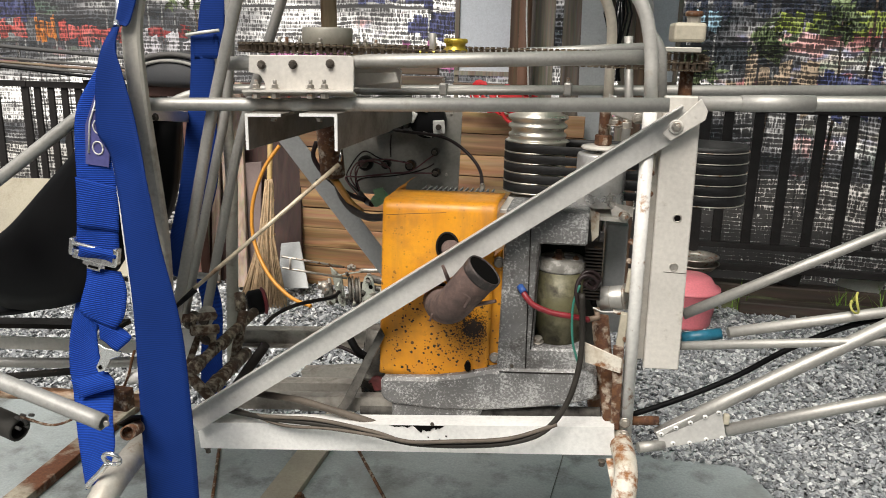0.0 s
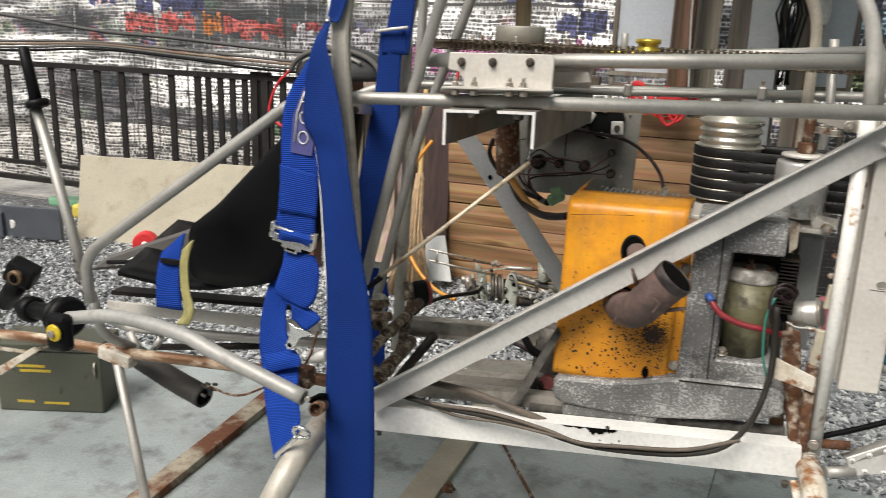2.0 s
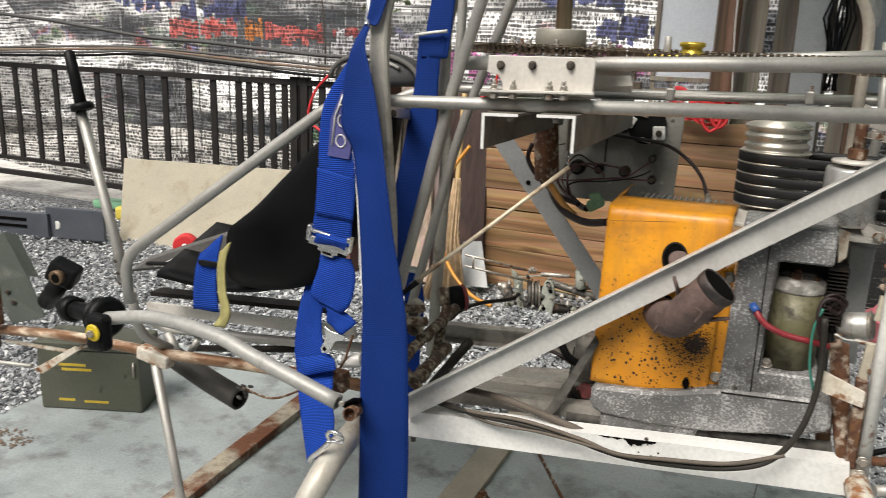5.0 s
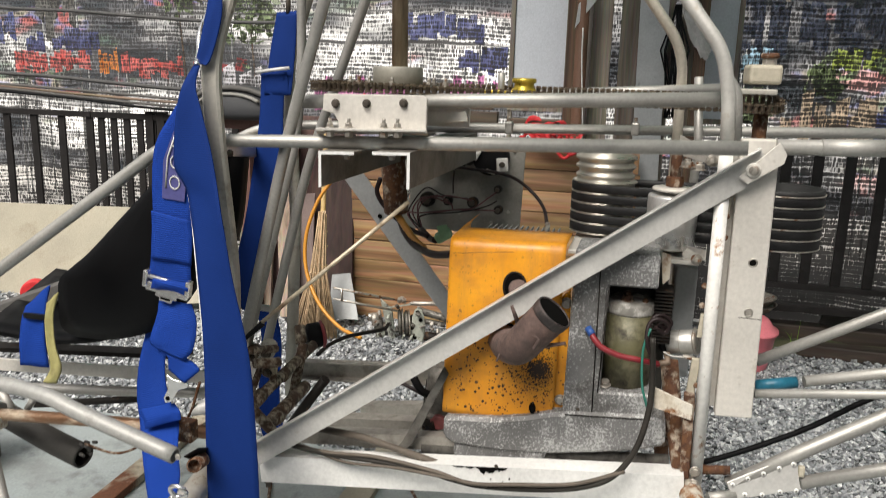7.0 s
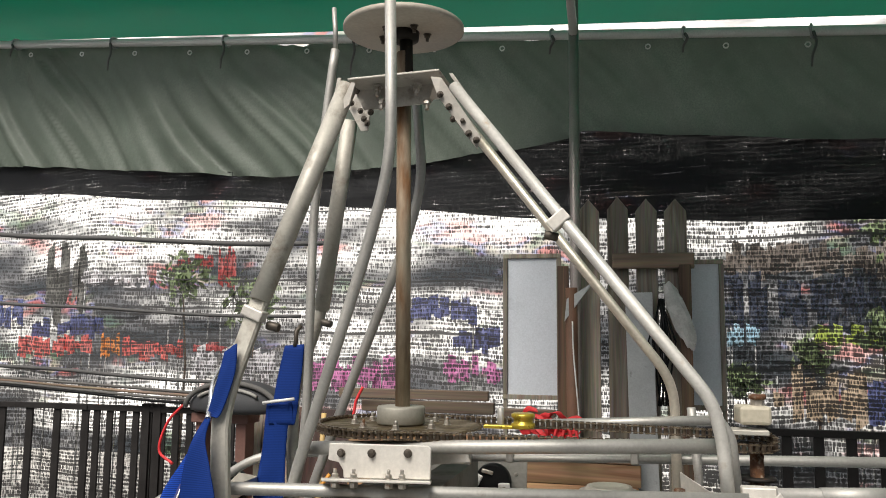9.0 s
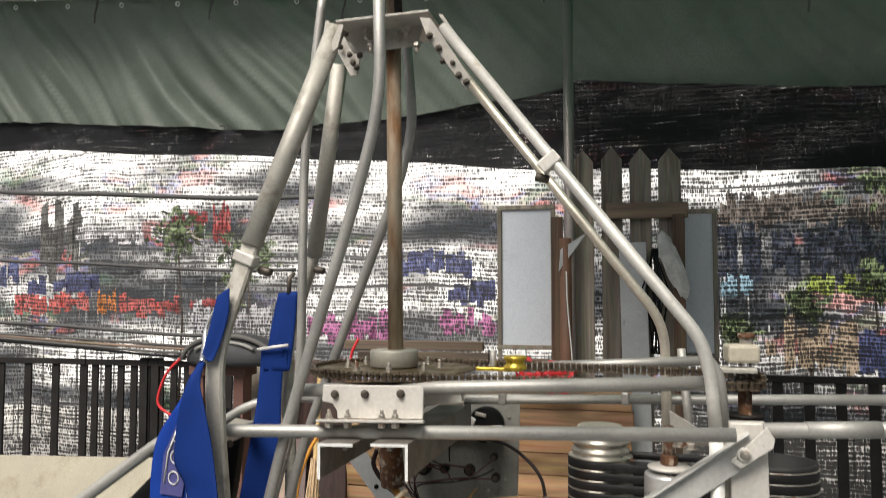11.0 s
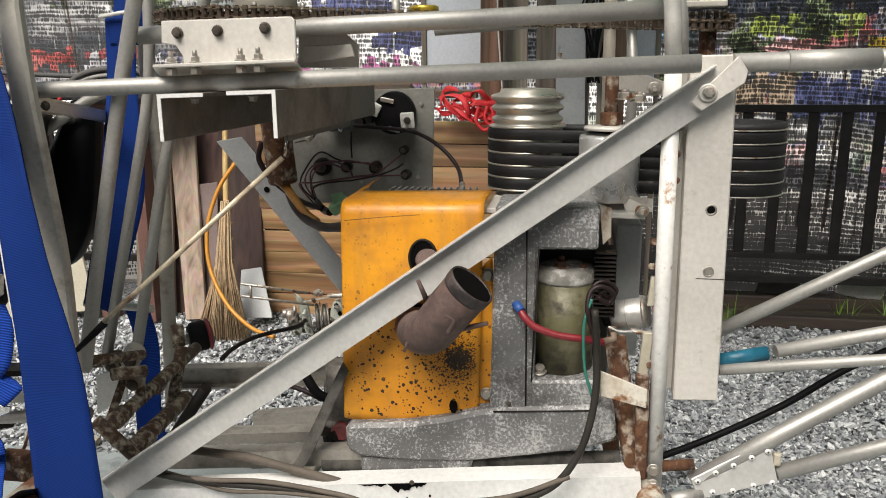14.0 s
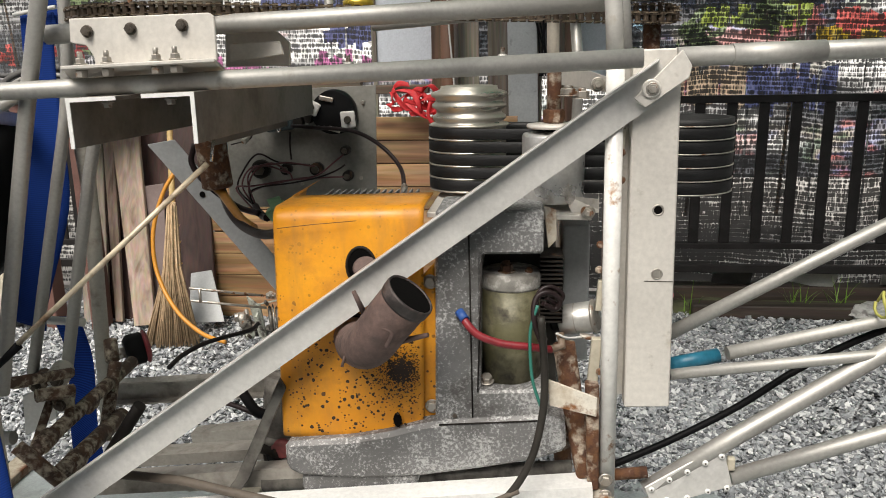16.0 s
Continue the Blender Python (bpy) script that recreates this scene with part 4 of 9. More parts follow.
# bent tubes before and behind the mast
ftube([(-0.104, 1.78, 2.188), (-0.096, 1.78, 1.869), (-0.155, 1.8, 1.68), (-0.318, 1.86, 1.241), (-0.432, 1.86, 0.78)], 0.0112, 0.10)
ftube([(-0.171, 2.2, 2.122), (-0.153, 2.2, 1.912), (-0.194, 2.2, 1.761), (-0.368, 2.23, 1.342), (-0.445, 2.23, 1.135), (-0.563, 2.23, 0.667)], 0.0120, 0.10)
ftube([(-0.355, 2.12, 2.229), (-0.365, 2.12, 2.15), (-0.4, 2.12, 1.83), (-0.403, 2.12, 1.371), (-0.417, 2.12, 1.225), (-0.553, 2.1, 0.69)], 0.0105, 0.08)
# wide left legs
LEGMAT = mat("dull_leg_aluminium", (0.44, 0.42, 0.37), 0.55, 0.3, var=0.14, scale=7, bump=0.1, spots=(0.22, 0.19, 0.15), spot_amount=0.38, spot_scale=18, edge=0.15)
part("frame_leg", bar([(-0.384, 1.852, 1.635), (-0.443, 1.8, 1.396), (-0.437, 1.8, 1.245), (-0.413, 1.8, 0.985), (-0.432, 1.82, 0.638)], 0.037, 0.019, 0.06), LEGMAT, heli, "flat beige-grey frame leg")
part("leg_sleeve", tube(B(), [(-0.266, 1.98, 2.087), (-0.391, 1.844, 1.608)], 0.0215, 16), LEGMAT, heli)
ftube([(-0.32, 2.14, 2.058), (-0.433, 2.26, 1.599), (-0.521, 2.3, 1.396), (-0.519, 2.3, 1.223), (-0.506, 2.3, 1.038), (-0.53, 2.3, 0.506)], 0.0155, 0.05, name="frame_leg", material=LEGMAT)
part("leg_sleeve", tube(B(), [(-0.32, 2.14, 2.058), (-0.431, 2.259, 1.606)], 0.0195, 16), LEGMAT, heli)
bm = B()
box(bm, (0.046, 0.03, 0.022), Matrix.Translation((-0.396, 1.835, 1.582)) @ pose(0, 0, 0, 0, 22, 0), 0.003)
part("clamp", bm, PLATE, heli)
bm = B()
box(bm, (0.044, 0.034, 0.026), Matrix.Translation((0.199, 1.945, 1.77)) @ pose(0, 0, 0, 0, -40, 0), 0.003)
part("clamp", bm, PLATE, heli)
for q, y in (((-0.363, 1.85, 1.557), 1.85), ((-0.41, 2.24, 1.57), 2.24), ((0.182, 1.96, 1.742), 1.96)):
    part("clamp_knob", cyl(B(), Vector(q) + Vector((-0.012, 0, 0.002)), Vector(q) + Vector((0.014, 0, -0.004)), 0.009, 12), BOLT_DARK, heli)
# flat stay from leg to far longeron
bm = B()
plate(bm, [(-0.466, 1.84, 1.222), (-0.445, 1.84, 1.225), (-0.587, 2.25, 1.178), (-0.587, 2.25, 1.185), (-0.64, 2.25, 1.192), (-0.459, 1.84, 1.233)], (0, 0, -1), 0.018, 0)
part("flat_stay", bm, ALU_WARM, heli)
bolts([(-0.454, 1.822, 1.219), (-0.422, 1.828, 1.215)], FRONT, BOLT_DARK, 0.0055, 0.006)

# diagonal channel brace
bm = B()
a, b = Vector((-0.388, 1.826, 0.578)), Vector((0.564, 1.888, 1.248))
profile(bm, u_section(0.045, 0.030, 0.0035), b, a, (0, 1, 0))
part("diagonal_brace", bm, CHANNEL, heli, "pale aluminium channel brace")
bm = B()
d = (b - a).normalized()
u = Vector((0, 1, 0)).cross(d)
u = u if u.z > 0 else -u
plate(bm, [a + u * 0.0225 + Vector((0, -0.016, 0)), b + u * 0.0225 + Vector((0, -0.016, 0)), b + u * 0.0225 + Vector((0, 0.004, 0)), a + u * 0.0225 + Vector((0, 0.004, 0))], u, 0.003, 0.0008)
part("brace_flange", bm, CHANNEL, heli)
bm = B()
plate(bm, [(0.519, 1.874, 1.218), (0.579, 1.874, 1.280), (0.592, 1.874, 1.259), (0.589, 1.874, 1.244), (0.535, 1.874, 1.206)], (0.004, 1.052, -0.006), 0.004, 0.001)
part("brace_end", bm, PLATE, heli)
part("washer", cyl(B(), (0.541, 1.873, 1.231), Vector((0.541, 1.873, 1.231)) + Vector((0, -0.003, 0)), 0.0125, 22), PLATE, heli)
bolts([(0.542, 1.870, 1.231)], FRONT, BOLT, 0.0065, 0.004, 0.002)
part("washer", cyl(B(), (0.133, 1.81, 0.647), Vector((0.133, 1.81, 0.647)) + Vector((0, -0.002, 0)), 0.004, 10), BOLT_DARK, heli)

# sill
bm = B()
a, b = Vector((-0.385, 1.845, 0.539)), Vector((0.482, 1.865, 0.625))
profile(bm, u_section(0.060, 0.045, 0.004), b, a, (0, 1, 0))
part("sill", bm, SILL, heli, "white painted channel sill, chipped")
# black flaked patches hanging from the top edge of the sill
rng = random.Random(9)
top = lambda x: 0.539 + 0.0992 * (x + 0.385) + 0.0295
for x0, w, h in ((0.083, 0.050, 0.019), (0.118, 0.030, 0.011), (0.060, 0.022, 0.006), (0.035, 0.030, 0.004)):
    bm = B()
    n = 14
    vs = [bm.verts.new((x0 + w * k / n, 1.8445 + 0.023 * (x0 + 0.385), top(x0 + w * k / n))) for k in range(n + 1)]
    for k in range(n, -1, -1):
        e = math.sin(math.pi * k / n)
        vs.append(bm.verts.new((x0 + w * k / n + rng.uniform(-0.0008, 0.0008), 1.8445 + 0.023 * (x0 + 0.385), top(x0 + w * k / n) - 0.0004 - h * e * rng.uniform(0.45, 1.0))))
    bm.faces.new(vs)
    part("paint_chip", bm, BLACKHOLE, heli, "black flaked patch")
for x, d, r in ((0.152, 0.024, 0.0026), (0.139, 0.030, 0.0016), (0.33, 0.026, 0.0016), (0.31, 0.018, 0.0014), (0.115, 0.026, 0.002)):
    bm = B()
    q = Vector((x, 1.8445 + 0.023 * (x + 0.385), top(x) - d))
    bm.faces.new([bm.verts.new(q + Vector((math.cos(k * 0.785), 0, math.sin(k * 0.785))) * r * rng.uniform(0.65, 1.15)) for k in range(8)])
    part("paint_chip", bm, BLACKHOLE, heli, "black flaked spot")

# gusset post: broad plate with flange strips
bm = B()
plate(bm, [(0.52, 1.9, 1.281), (0.583, 1.9, 1.282), (0.59, 1.9, 0.77), (0.525, 1.9, 0.767)], (0, 1, 0), 0.030, 0.002)
part("post_flange", plate(B(), [(0.505, 1.930, 1.262), (0.522, 1.930, 1.262), (0.527, 1.930, 0.775), (0.508, 1.930, 0.772)], (0, 1, 0), 0.010, 0.001), PLATE, heli)
part("gusset_post", bm, PLATE, heli, "broad pale aluminium post plate with bolt holes")
for (x, y), r, dark in (((1194, 386), 0.0065, True), ((1196, 472), 0.0065, False)):
    q = Vector((0.559, 1.9, 1.028)) + Vector(((x - 1192) * 0.00107, 0, (420 - y) * 0.00107))
    part("hole_rim", lathe(B(), [(r * 1.25, 0), (r * 1.25, 0.0008), (r * 0.9, 0.001), (r * 0.9, 0)], Matrix.Translation(q) @ pose(0, 0, 0, 90), 20, True), BOLT, heli)
    part("bolt_hole", cyl(B(), q + Vector((0, 0.0002, 0)), q + Vector((0, -0.0006, 0)), r * 0.9, 20), BLACKHOLE if dark else BOLT, heli)
bm = B()
box(bm, (0.040, 0.0008, 0.0011), pose(0.566, 1.8998, 0.9615, 0, 0.6, 0))
part("seam", bm, BOLT_DARK, heli)
for y0, y1 in ((275, 355), (478, 520), (560, 648)):
    bm = B()
    k = (y0 - 170) / 480
    x = 1160 - 38 * k
    plate(bm, [Vector((0.507, 1.904, 1.15)) + Vector(((x + dx - 1150) * 0.00107, 0, (300 - yy) * 0.00107)) for dx, yy in ((-8, y0), (6, y0), (6 - 38 * (y1 - y0) / 480, y1), (-8 - 38 * (y1 - y0) / 480, y1))], (0, 1, 0), 0.012, 0.001)
    part("hinge_tab", bm, CREAM, heli)
bolts([(0.509, 1.903, 1.144), (0.51, 1.903, 1.106), (0.484, 1.903, 1.014), (0.483, 1.903, 0.977), (0.488, 1.903, 0.822), (0.49, 1.903, 0.776)], FRONT, RUST, 0.0042, 0.004)

# plate with three bolts over a ledge, chain-side
bm = B()
plate(bm, [(-0.228, 1.832, 1.335), (-0.034, 1.832, 1.338), (-0.027, 1.832, 1.333), (-0.028, 1.832, 1.277), (-0.198, 1.832, 1.272), (-0.199, 1.832, 1.286), (-0.208, 1.832, 1.3), (-0.23, 1.832, 1.304)], (0, 1, 0), 0.005, 0.0012)
part("bearing_plate", bm, PLATE, heli, "pale aluminium bearing plate with dark bolts")
bm = B()
plate(bm, [(-0.229, 1.8, 1.274), (-0.018, 1.8, 1.28), (-0.037, 1.88, 1.268), (-0.263, 1.88, 1.261)], (0, 0, -1), 0.005, 0.001)
part("ledge", bm, PLATE, heli)
bolts([(-0.203, 1.831, 1.318), (-0.142, 1.831, 1.32), (-0.071, 1.831, 1.323)], FRONT, BOLT_DARK, 0.0062, 0.007, 0.002)
for q in ((-0.207, 1.812, 1.275), (-0.17, 1.812, 1.276), (-0.102, 1.812, 1.278), (-0.076, 1.812, 1.279)):
    q = Vector(q)
    part("ledge_bolt", hexbolt(B(), q, (0, 0, 1), 0.0065, 0.007, 0.010), BOLT, heli)
    part("ledge_nut", cyl(B(), q + Vector((0, 0, -0.006)), q + Vector((0, 0, -0.017)), 0.0085, 6), BOLT, heli)
# two hanging angle brackets
# dirty grey, darkened further to carry the shade inside the brackets
GREYANGLE = mat("dirty_shaded_angle", (0.21, 0.195, 0.17), 0.6, 0.3, var=0.2, scale=7, bump=0.1, spots=(0.10, 0.085, 0.07), spot_amount=0.40, spot_scale=12, edge=0.25)
for tl, tr, corner in (((-0.218, 1.785, 1.233), (-0.149, 1.785, 1.235), 0), ((-0.114, 1.785, 1.237), (-0.043, 1.785, 1.239), 1)):
    bm = B()
    tl, tr = Vector(tl), Vector(tr)
    h, t, dp = 0.066, 0.0055, 0.56
    if corner == 0:
        sec = [tl, tr, tr - Vector((0, 0, t)), tl + Vector((t, 0, -t)), tl + Vector((t, 0, -h)), tl + Vector((0, 0, -h))]
    else:
        sec = [tl, tr, tr + Vector((0, 0, -h)), tr + Vector((-t, 0, -h)), tr + Vector((-t, 0, -t)), tl + Vector((0, 0, -t))]
    plate(bm, sec, (0, 1, 0), dp, 0.0008)
    part("angle_bracket", bm, GREYANGLE, heli, "grey angle bracket with a bright sawn end")
    bm = B()
    plate(bm, [p + Vector((0, -0.0016, 0)) for p in sec], (0, 1, 0), 0.0012, 0)
    part("sawn_end", bm, SILL, heli)
bolts([(-0.169, 1.8, 1.227), (-0.082, 1.8, 1.23)], (0, 0, -1), BOLT, 0.006, 0.006)
bm = B()
plate(bm, [(-0.113, 2, 1.22), (-0.087, 2.3, 1.197), (-0.087, 2.3, 1.154), (-0.114, 2, 1.148)], (1, 0, 0), 0.004, 0)
part("side_web", bm, GREYANGLE, heli)
part("slot", cyl(B(), (-0.1, 2.05, 1.179), Vector((-0.1, 2.05, 1.179)) + Vector((-0.003, -0.003, 0)), 0.006, 12), BLACKHOLE, heli)

# mast head: top plate, short skirt and flanges that grip the legs
bm = B()
c = (Vector((-0.273, 1.95, 2.098)) + Vector((-0.029, 1.95, 2.089))) / 2 + Vector((0.0, 0.09, 0))
box(bm, (0.205, 0.19, 0.005), Matrix.Translation(c) @ pose(0, 0, 0, 0, -1.5, 0), 0.0015)
# greyer than PLATE: the shadow on the head is put into its colour
HEADMAT = mat("mast_head_plate", (0.46, 0.43, 0.385), 0.5, 0.25, var=0.1, scale=8, bump=0.08, spots=(0.26, 0.22, 0.18), spot_amount=0.38, spot_scale=26, edge=0.15)
part("head_plate", bm, HEADMAT, heli, "pale aluminium mast-head plate")
for nm, pts, ny in (("head_skirt", [(-0.269, 2.02, 2.108), (-0.074, 2.02, 2.106), (-0.094, 2.02, 2.049), (-0.161, 2.02, 2.046), (-0.241, 2.02, 2.043), (-0.257, 2.02, 2.071)], 0.004),
                    ("head_wing", [(-0.063, 1.93, 2.078), (-0.04, 1.93, 2.074), (0.04, 1.95, 1.95), (0.033, 1.95, 1.923), (-0.008, 1.95, 1.977), (-0.047, 1.93, 2.034)], 0.004),
                    ("head_wing", [(-0.239, 1.93, 2.078), (-0.229, 1.93, 2.076), (-0.242, 1.93, 2.029), (-0.253, 1.93, 2.02), (-0.256, 1.93, 2.042)], 0.006),
                    ("head_wing", [(-0.299, 2, 2.115), (-0.29, 2, 2.115), (-0.3, 2, 2.051), (-0.311, 2, 2.049)], 0.004),
                    ("head_wing", [(-0.041, 2, 2.107), (-0.032, 2, 2.106), (0.007, 2, 2.049), (0.001, 2, 2.04)], 0.004),
                    ("head_wing", [(-0.32, 2.11, 2.09), (-0.298, 2.11, 2.13), (-0.257, 2.11, 2.078), (-0.264, 2.11, 2.021), (-0.281, 2.11, 2.02)], 0.004)):
    bm = B()
    plate(bm, pts, (0, 1, 0), ny, 0.0006)
    part(nm, bm, HEADMAT, heli)
for q in ((-0.041, 1.928, 2.037), (-0.024, 1.935, 2.012), (-0.017, 1.945, 1.988), (0.004, 1.945, 1.982), (0.016, 1.945, 1.956), (0.032, 1.945, 1.941), (-0.257, 2.015, 2.086), (-0.302, 2.1, 2.086), (-0.279, 2.1, 2.066), (-0.27, 2.1, 2.046), (-0.223, 2.015, 2.035), (-0.261, 2.1, 2.035)):
    part("bolt", hexbolt(B(), q, (0, -1, 0), 0.0055, 0.006, 0.004), BOLT_DARK, heli)
for q in ((-0.199, 1.99, 2.085), (-0.11, 1.99, 2.081), (-0.088, 2, 2.05), (-0.192, 2, 2.057)):
    part("bolt", hexbolt(B(), q, (0, -0.2, -1), 0.0085, 0.010, 0.014), BOLT, heli)
part("rotor_shaft", tube(B(), [((-0.151, 2.05, 2.119)), ((-0.155, 2.05, 2.231))], 0.015), DARKSTEEL, heli)
dm, dw = Vector((-0.16, 2.05, 2.227)), abs((-0.026, 2.05, 2.216)[0] - (-0.301, 2.05, 2.239)[0]) / 2
dc = Vector((dm.x, dm.y, dm.z))
part("rotor_disc", lathe(B(), [(0.02, 0), (dw - 0.004, 0), (dw, 0.003), (dw, 0.012), (dw - 0.003, 0.015), (0.02, 0.015)], Matrix.Translation(dc), 48), mat("rotor_disc_paint", (0.40, 0.36, 0.30), 0.55, 0.1, var=0.12, scale=10), heli, "cream round rotor-head disc")
for k in range(5):
    a = k * 1.256 + 0.4
    q = dc + Vector((0.055 * math.cos(a), 0.05 * math.sin(a), 0))
    part("disc_bolt", hexbolt(B(), q, (0, 0, -1), 0.007, 0.007, 0.010), BOLT_DARK, heli)
part("hub", lathe(B(), [(0.018, -0.02), (0.034, -0.018), (0.036, 0.0), (0.02, 0.0)], Matrix.Translation(dc), 24), DARKSTEEL, heli)
part("thin_antenna_tube", tube(B(), [(-0.355, 2.12, 2.219), (-0.356, 2.12, 2.278), (-0.361, 2.12, 2.335)], 0.006), ALU, heli)

# mast boss, big sprocket, chain, small sprocket
MX, MY = -0.153, 2.05
ZC = 1.348
part("mast_boss", lathe(B(), [(0.017, 0.004), (0.050, 0.004), (0.052, 0.007), (0.052, 0.038), (0.050, 0.041), (0.017, 0.041)], pose(MX, MY, ZC), 36), mat("dull_boss_aluminium", (0.31, 0.295, 0.25), 0.5, 0.3, var=0.15, scale=16), heli, "dull turned aluminium boss")


def sprocket(r, teeth, x, y, z):
    bm = B()
    pts = []
    for k in range(teeth):
        for f, q in ((0.0, 0.965), (0.3, 1.0), (0.55, 1.0), (0.8, 0.965)):
            a = (k + f) * 6.28319 / teeth
            pts.append((x + r * q * math.cos(a), y + r * q * math.sin(a), z))
    plate(bm, pts, (0, 0, 1), 0.004, 0)
    return bm


SX, SY = 0.572, 2.10
RB, RS = 0.176, 0.036
part("sprocket", sprocket(RB, 70, MX, MY, ZC - 0.002), GOLD, heli, "tarnished golden large sprocket")
part("sprocket", sprocket(RS, 14, SX, SY, ZC - 0.018), DARKSTEEL, heli)
for k in range(8):
    a = k * 0.785 + 0.2
    part("sprocket_bolt", hexbolt(B(), (MX + 0.10 * math.cos(a), MY + 0.10 * math.sin(a), ZC + 0.002), (0, 0, 1), 0.007, 0.008, 0.01), BOLT, heli)


def chain_run():
    """Roller chain round both sprockets: outer and inner link plates in turn, with rollers."""
    dx, dy = SX - MX, SY - MY
    L, base = math.hypot(dx, dy), math.atan2(dy, dx)
    off = math.acos((RB - RS) / L)
    pts = []
    a0, a1 = base + off, base + 2 * math.pi - off
    for k in range(60):
        a = a0 + (a1 - a0) * k / 59
        pts.append(Vector((MX + RB * math.cos(a), MY + RB * math.sin(a), ZC)))
    for k in range(14):
        a = base - off + 2 * off * k / 13
        pts.append(Vector((SX + RS * math.cos(a), SY + RS * math.sin(a), ZC)))
    pts.append(pts[0].copy())
    for p in pts:
        p.z = ZC - 0.020 * min(1.0, max(0.0, (p.x + 0.1) / 0.25)) * (0.15 + 0.85 * min(1.0, max(0.0, (2.13 - p.y) / 0.06)))
    pitch, out, carry = 0.0127, [], 0.0
    for a, b in zip(pts, pts[1:]):
        seg = (b - a).length
        s = carry
        while s < seg:
            out.append((a.lerp(b, s / seg), (b - a).normalized()))
            s += pitch
        carry = s - seg
    outer, inner = B(), B()
    for i, (p, d) in enumerate(out):
        ang = math.atan2(d.y, d.x)
        m = Matrix.Translation(p + d * pitch / 2) @ Matrix.Rotation(ang, 4, 'Z')
        bm = outer if i % 2 else inner
        for z in ((-0.0072, 0.0072) if i % 2 else (-0.0050, 0.0050)):
            tmp = B()
            bmesh.ops.create_cube(tmp, size=1.0, matrix=Matrix.Diagonal((0.0205, 0.0105, 0.0018, 1)))
            merge(bm, tmp, m @ Matrix.Translation((0, 0, z)))
        lathe(inner, [(0.0046, -0.0098), (0.0046, 0.0098)], Matrix.Translation(p), 8)
    part("chain", outer, mat("worn_chain_steel", (0.33, 0.265, 0.18), 0.32, 0.85, var=0.3, scale=70, spots=(0.06, 0.045, 0.035), spot_amount=0.45, spot_scale=60, edge=0.15), heli, "oily steel roller chain")
    part("chain_core", inner, mat("brown_oily_chain_steel", (0.15, 0.115, 0.085), 0.35, 0.75, var=0.3, scale=60), heli)["kind"] = "stuff"


chain_run()
part("sprocket_shaft", tube(B(), [(SX, SY, ZC - 0.20), (SX, SY, ZC - 0.012)], 0.0135), RUST, heli, "rusty vertical shaft")
part("shaft_washer", lathe(B(), [(0.014, 0), (0.036, 0), (0.036, 0.006), (0.014, 0.006)], pose(SX, SY, ZC - 0.085), 24), DARKSTEEL, heli)
bm = B()
box(bm, (0.060, 0.06, 0.036), pose(SX - 0.008, SY - 0.02, ZC + 0.044, 0, 0, 6), 0.006)
part("nylon_block", bm, CREAM, heli, "cream nylon bearing block")
part("block_nut", cyl(B(), (SX + 0.002, SY - 0.02, ZC + 0.060), (SX + 0.002, SY - 0.02, ZC + 0.076), 0.013, 6), BOLT, heli)
part("block_bolt", cyl(B(), (SX + 0.002, SY - 0.02, ZC + 0.074), (SX + 0.002, SY - 0.02, ZC + 0.084), 0.017, 16), RUST, heli)
bm = B()
box(bm, (0.075, 0.055, 0.010), pose(SX - 0.02, SY - 0.03, ZC + 0.012), 0.002)
part("block_plate", bm, LEGMAT, heli)
# tensioner: golden block and pin
q = Vector((0.09, 2.15, 1.35))
bm = B()
lathe(bm, [(0.024, -0.010), (0.026, -0.008), (0.026, 0.001), (0.021, 0.003), (0.021, 0.012), (0.026, 0.014), (0.026, 0.021), (0.022, 0.023)], Matrix.Translation(q + Vector((0.008, 0, 0.0))), 28)
box(bm, (0.09, 0.022, 0.008), Matrix.Translation(q + Vector((-0.035, 0, -0.008))), 0.002)
part("tensioner_block", bm, mat("yellow_anodised_roller", (0.50, 0.36, 0.045), 0.32, 0.6, var=0.2, scale=30), heli, "yellow anodised tensioner roller")
part("tensioner_pin", cyl(B(), q + Vector((-0.042, 0, -0.01)), q + Vector((-0.042, 0, 0.033)), 0.0075, 14), ALU, heli)

# control rod with clamps
ftube([(-0.155, 2.29, 1.246), (0.435, 2.295, 1.267)], 0.0085, name="control_rod")
for q in ((0.046, 2.288, 1.258), (0.334, 2.288, 1.267)):
    q = Vector(q)
    bm = B()
    box(bm, (0.018, 0.022, 0.030), Matrix.Translation(q), 0.004)
    part("rod_clamp", bm, ALU, heli)
    part("bolt", cyl(B(), q + Vector((0, -0.004, 0.010)), q + Vector((0, -0.004, 0.026)), 0.004, 8), BOLT, heli)
bm = B()
plate(bm, [(-0.074, 2, 1.303), (0.005, 2, 1.305), (0.011, 2, 1.285), (-0.074, 2, 1.276)], (0, 1, 0), 0.006, 0.001)
part("rear_plate", bm, PLATE, heli)
bm = B()
plate(bm, [(-0.109, 2.08, 1.325), (-0.026, 2.08, 1.325), (-0.003, 2.08, 1.304), (-0.005, 2.08, 1.268), (-0.113, 2.08, 1.268)], (0, 1, 0), 0.008, 0.001)
part("bearing_housing", bm, PLATE, heli)

OILSTEEL = mat("oily_pump_casting", (0.17, 0.16, 0.142), 0.45, 0.4, var=0.4, scale=20, bump=0.3, spots=(0.025, 0.022, 0.02), spot_amount=0.46, spot_scale=30, edge=0.2)
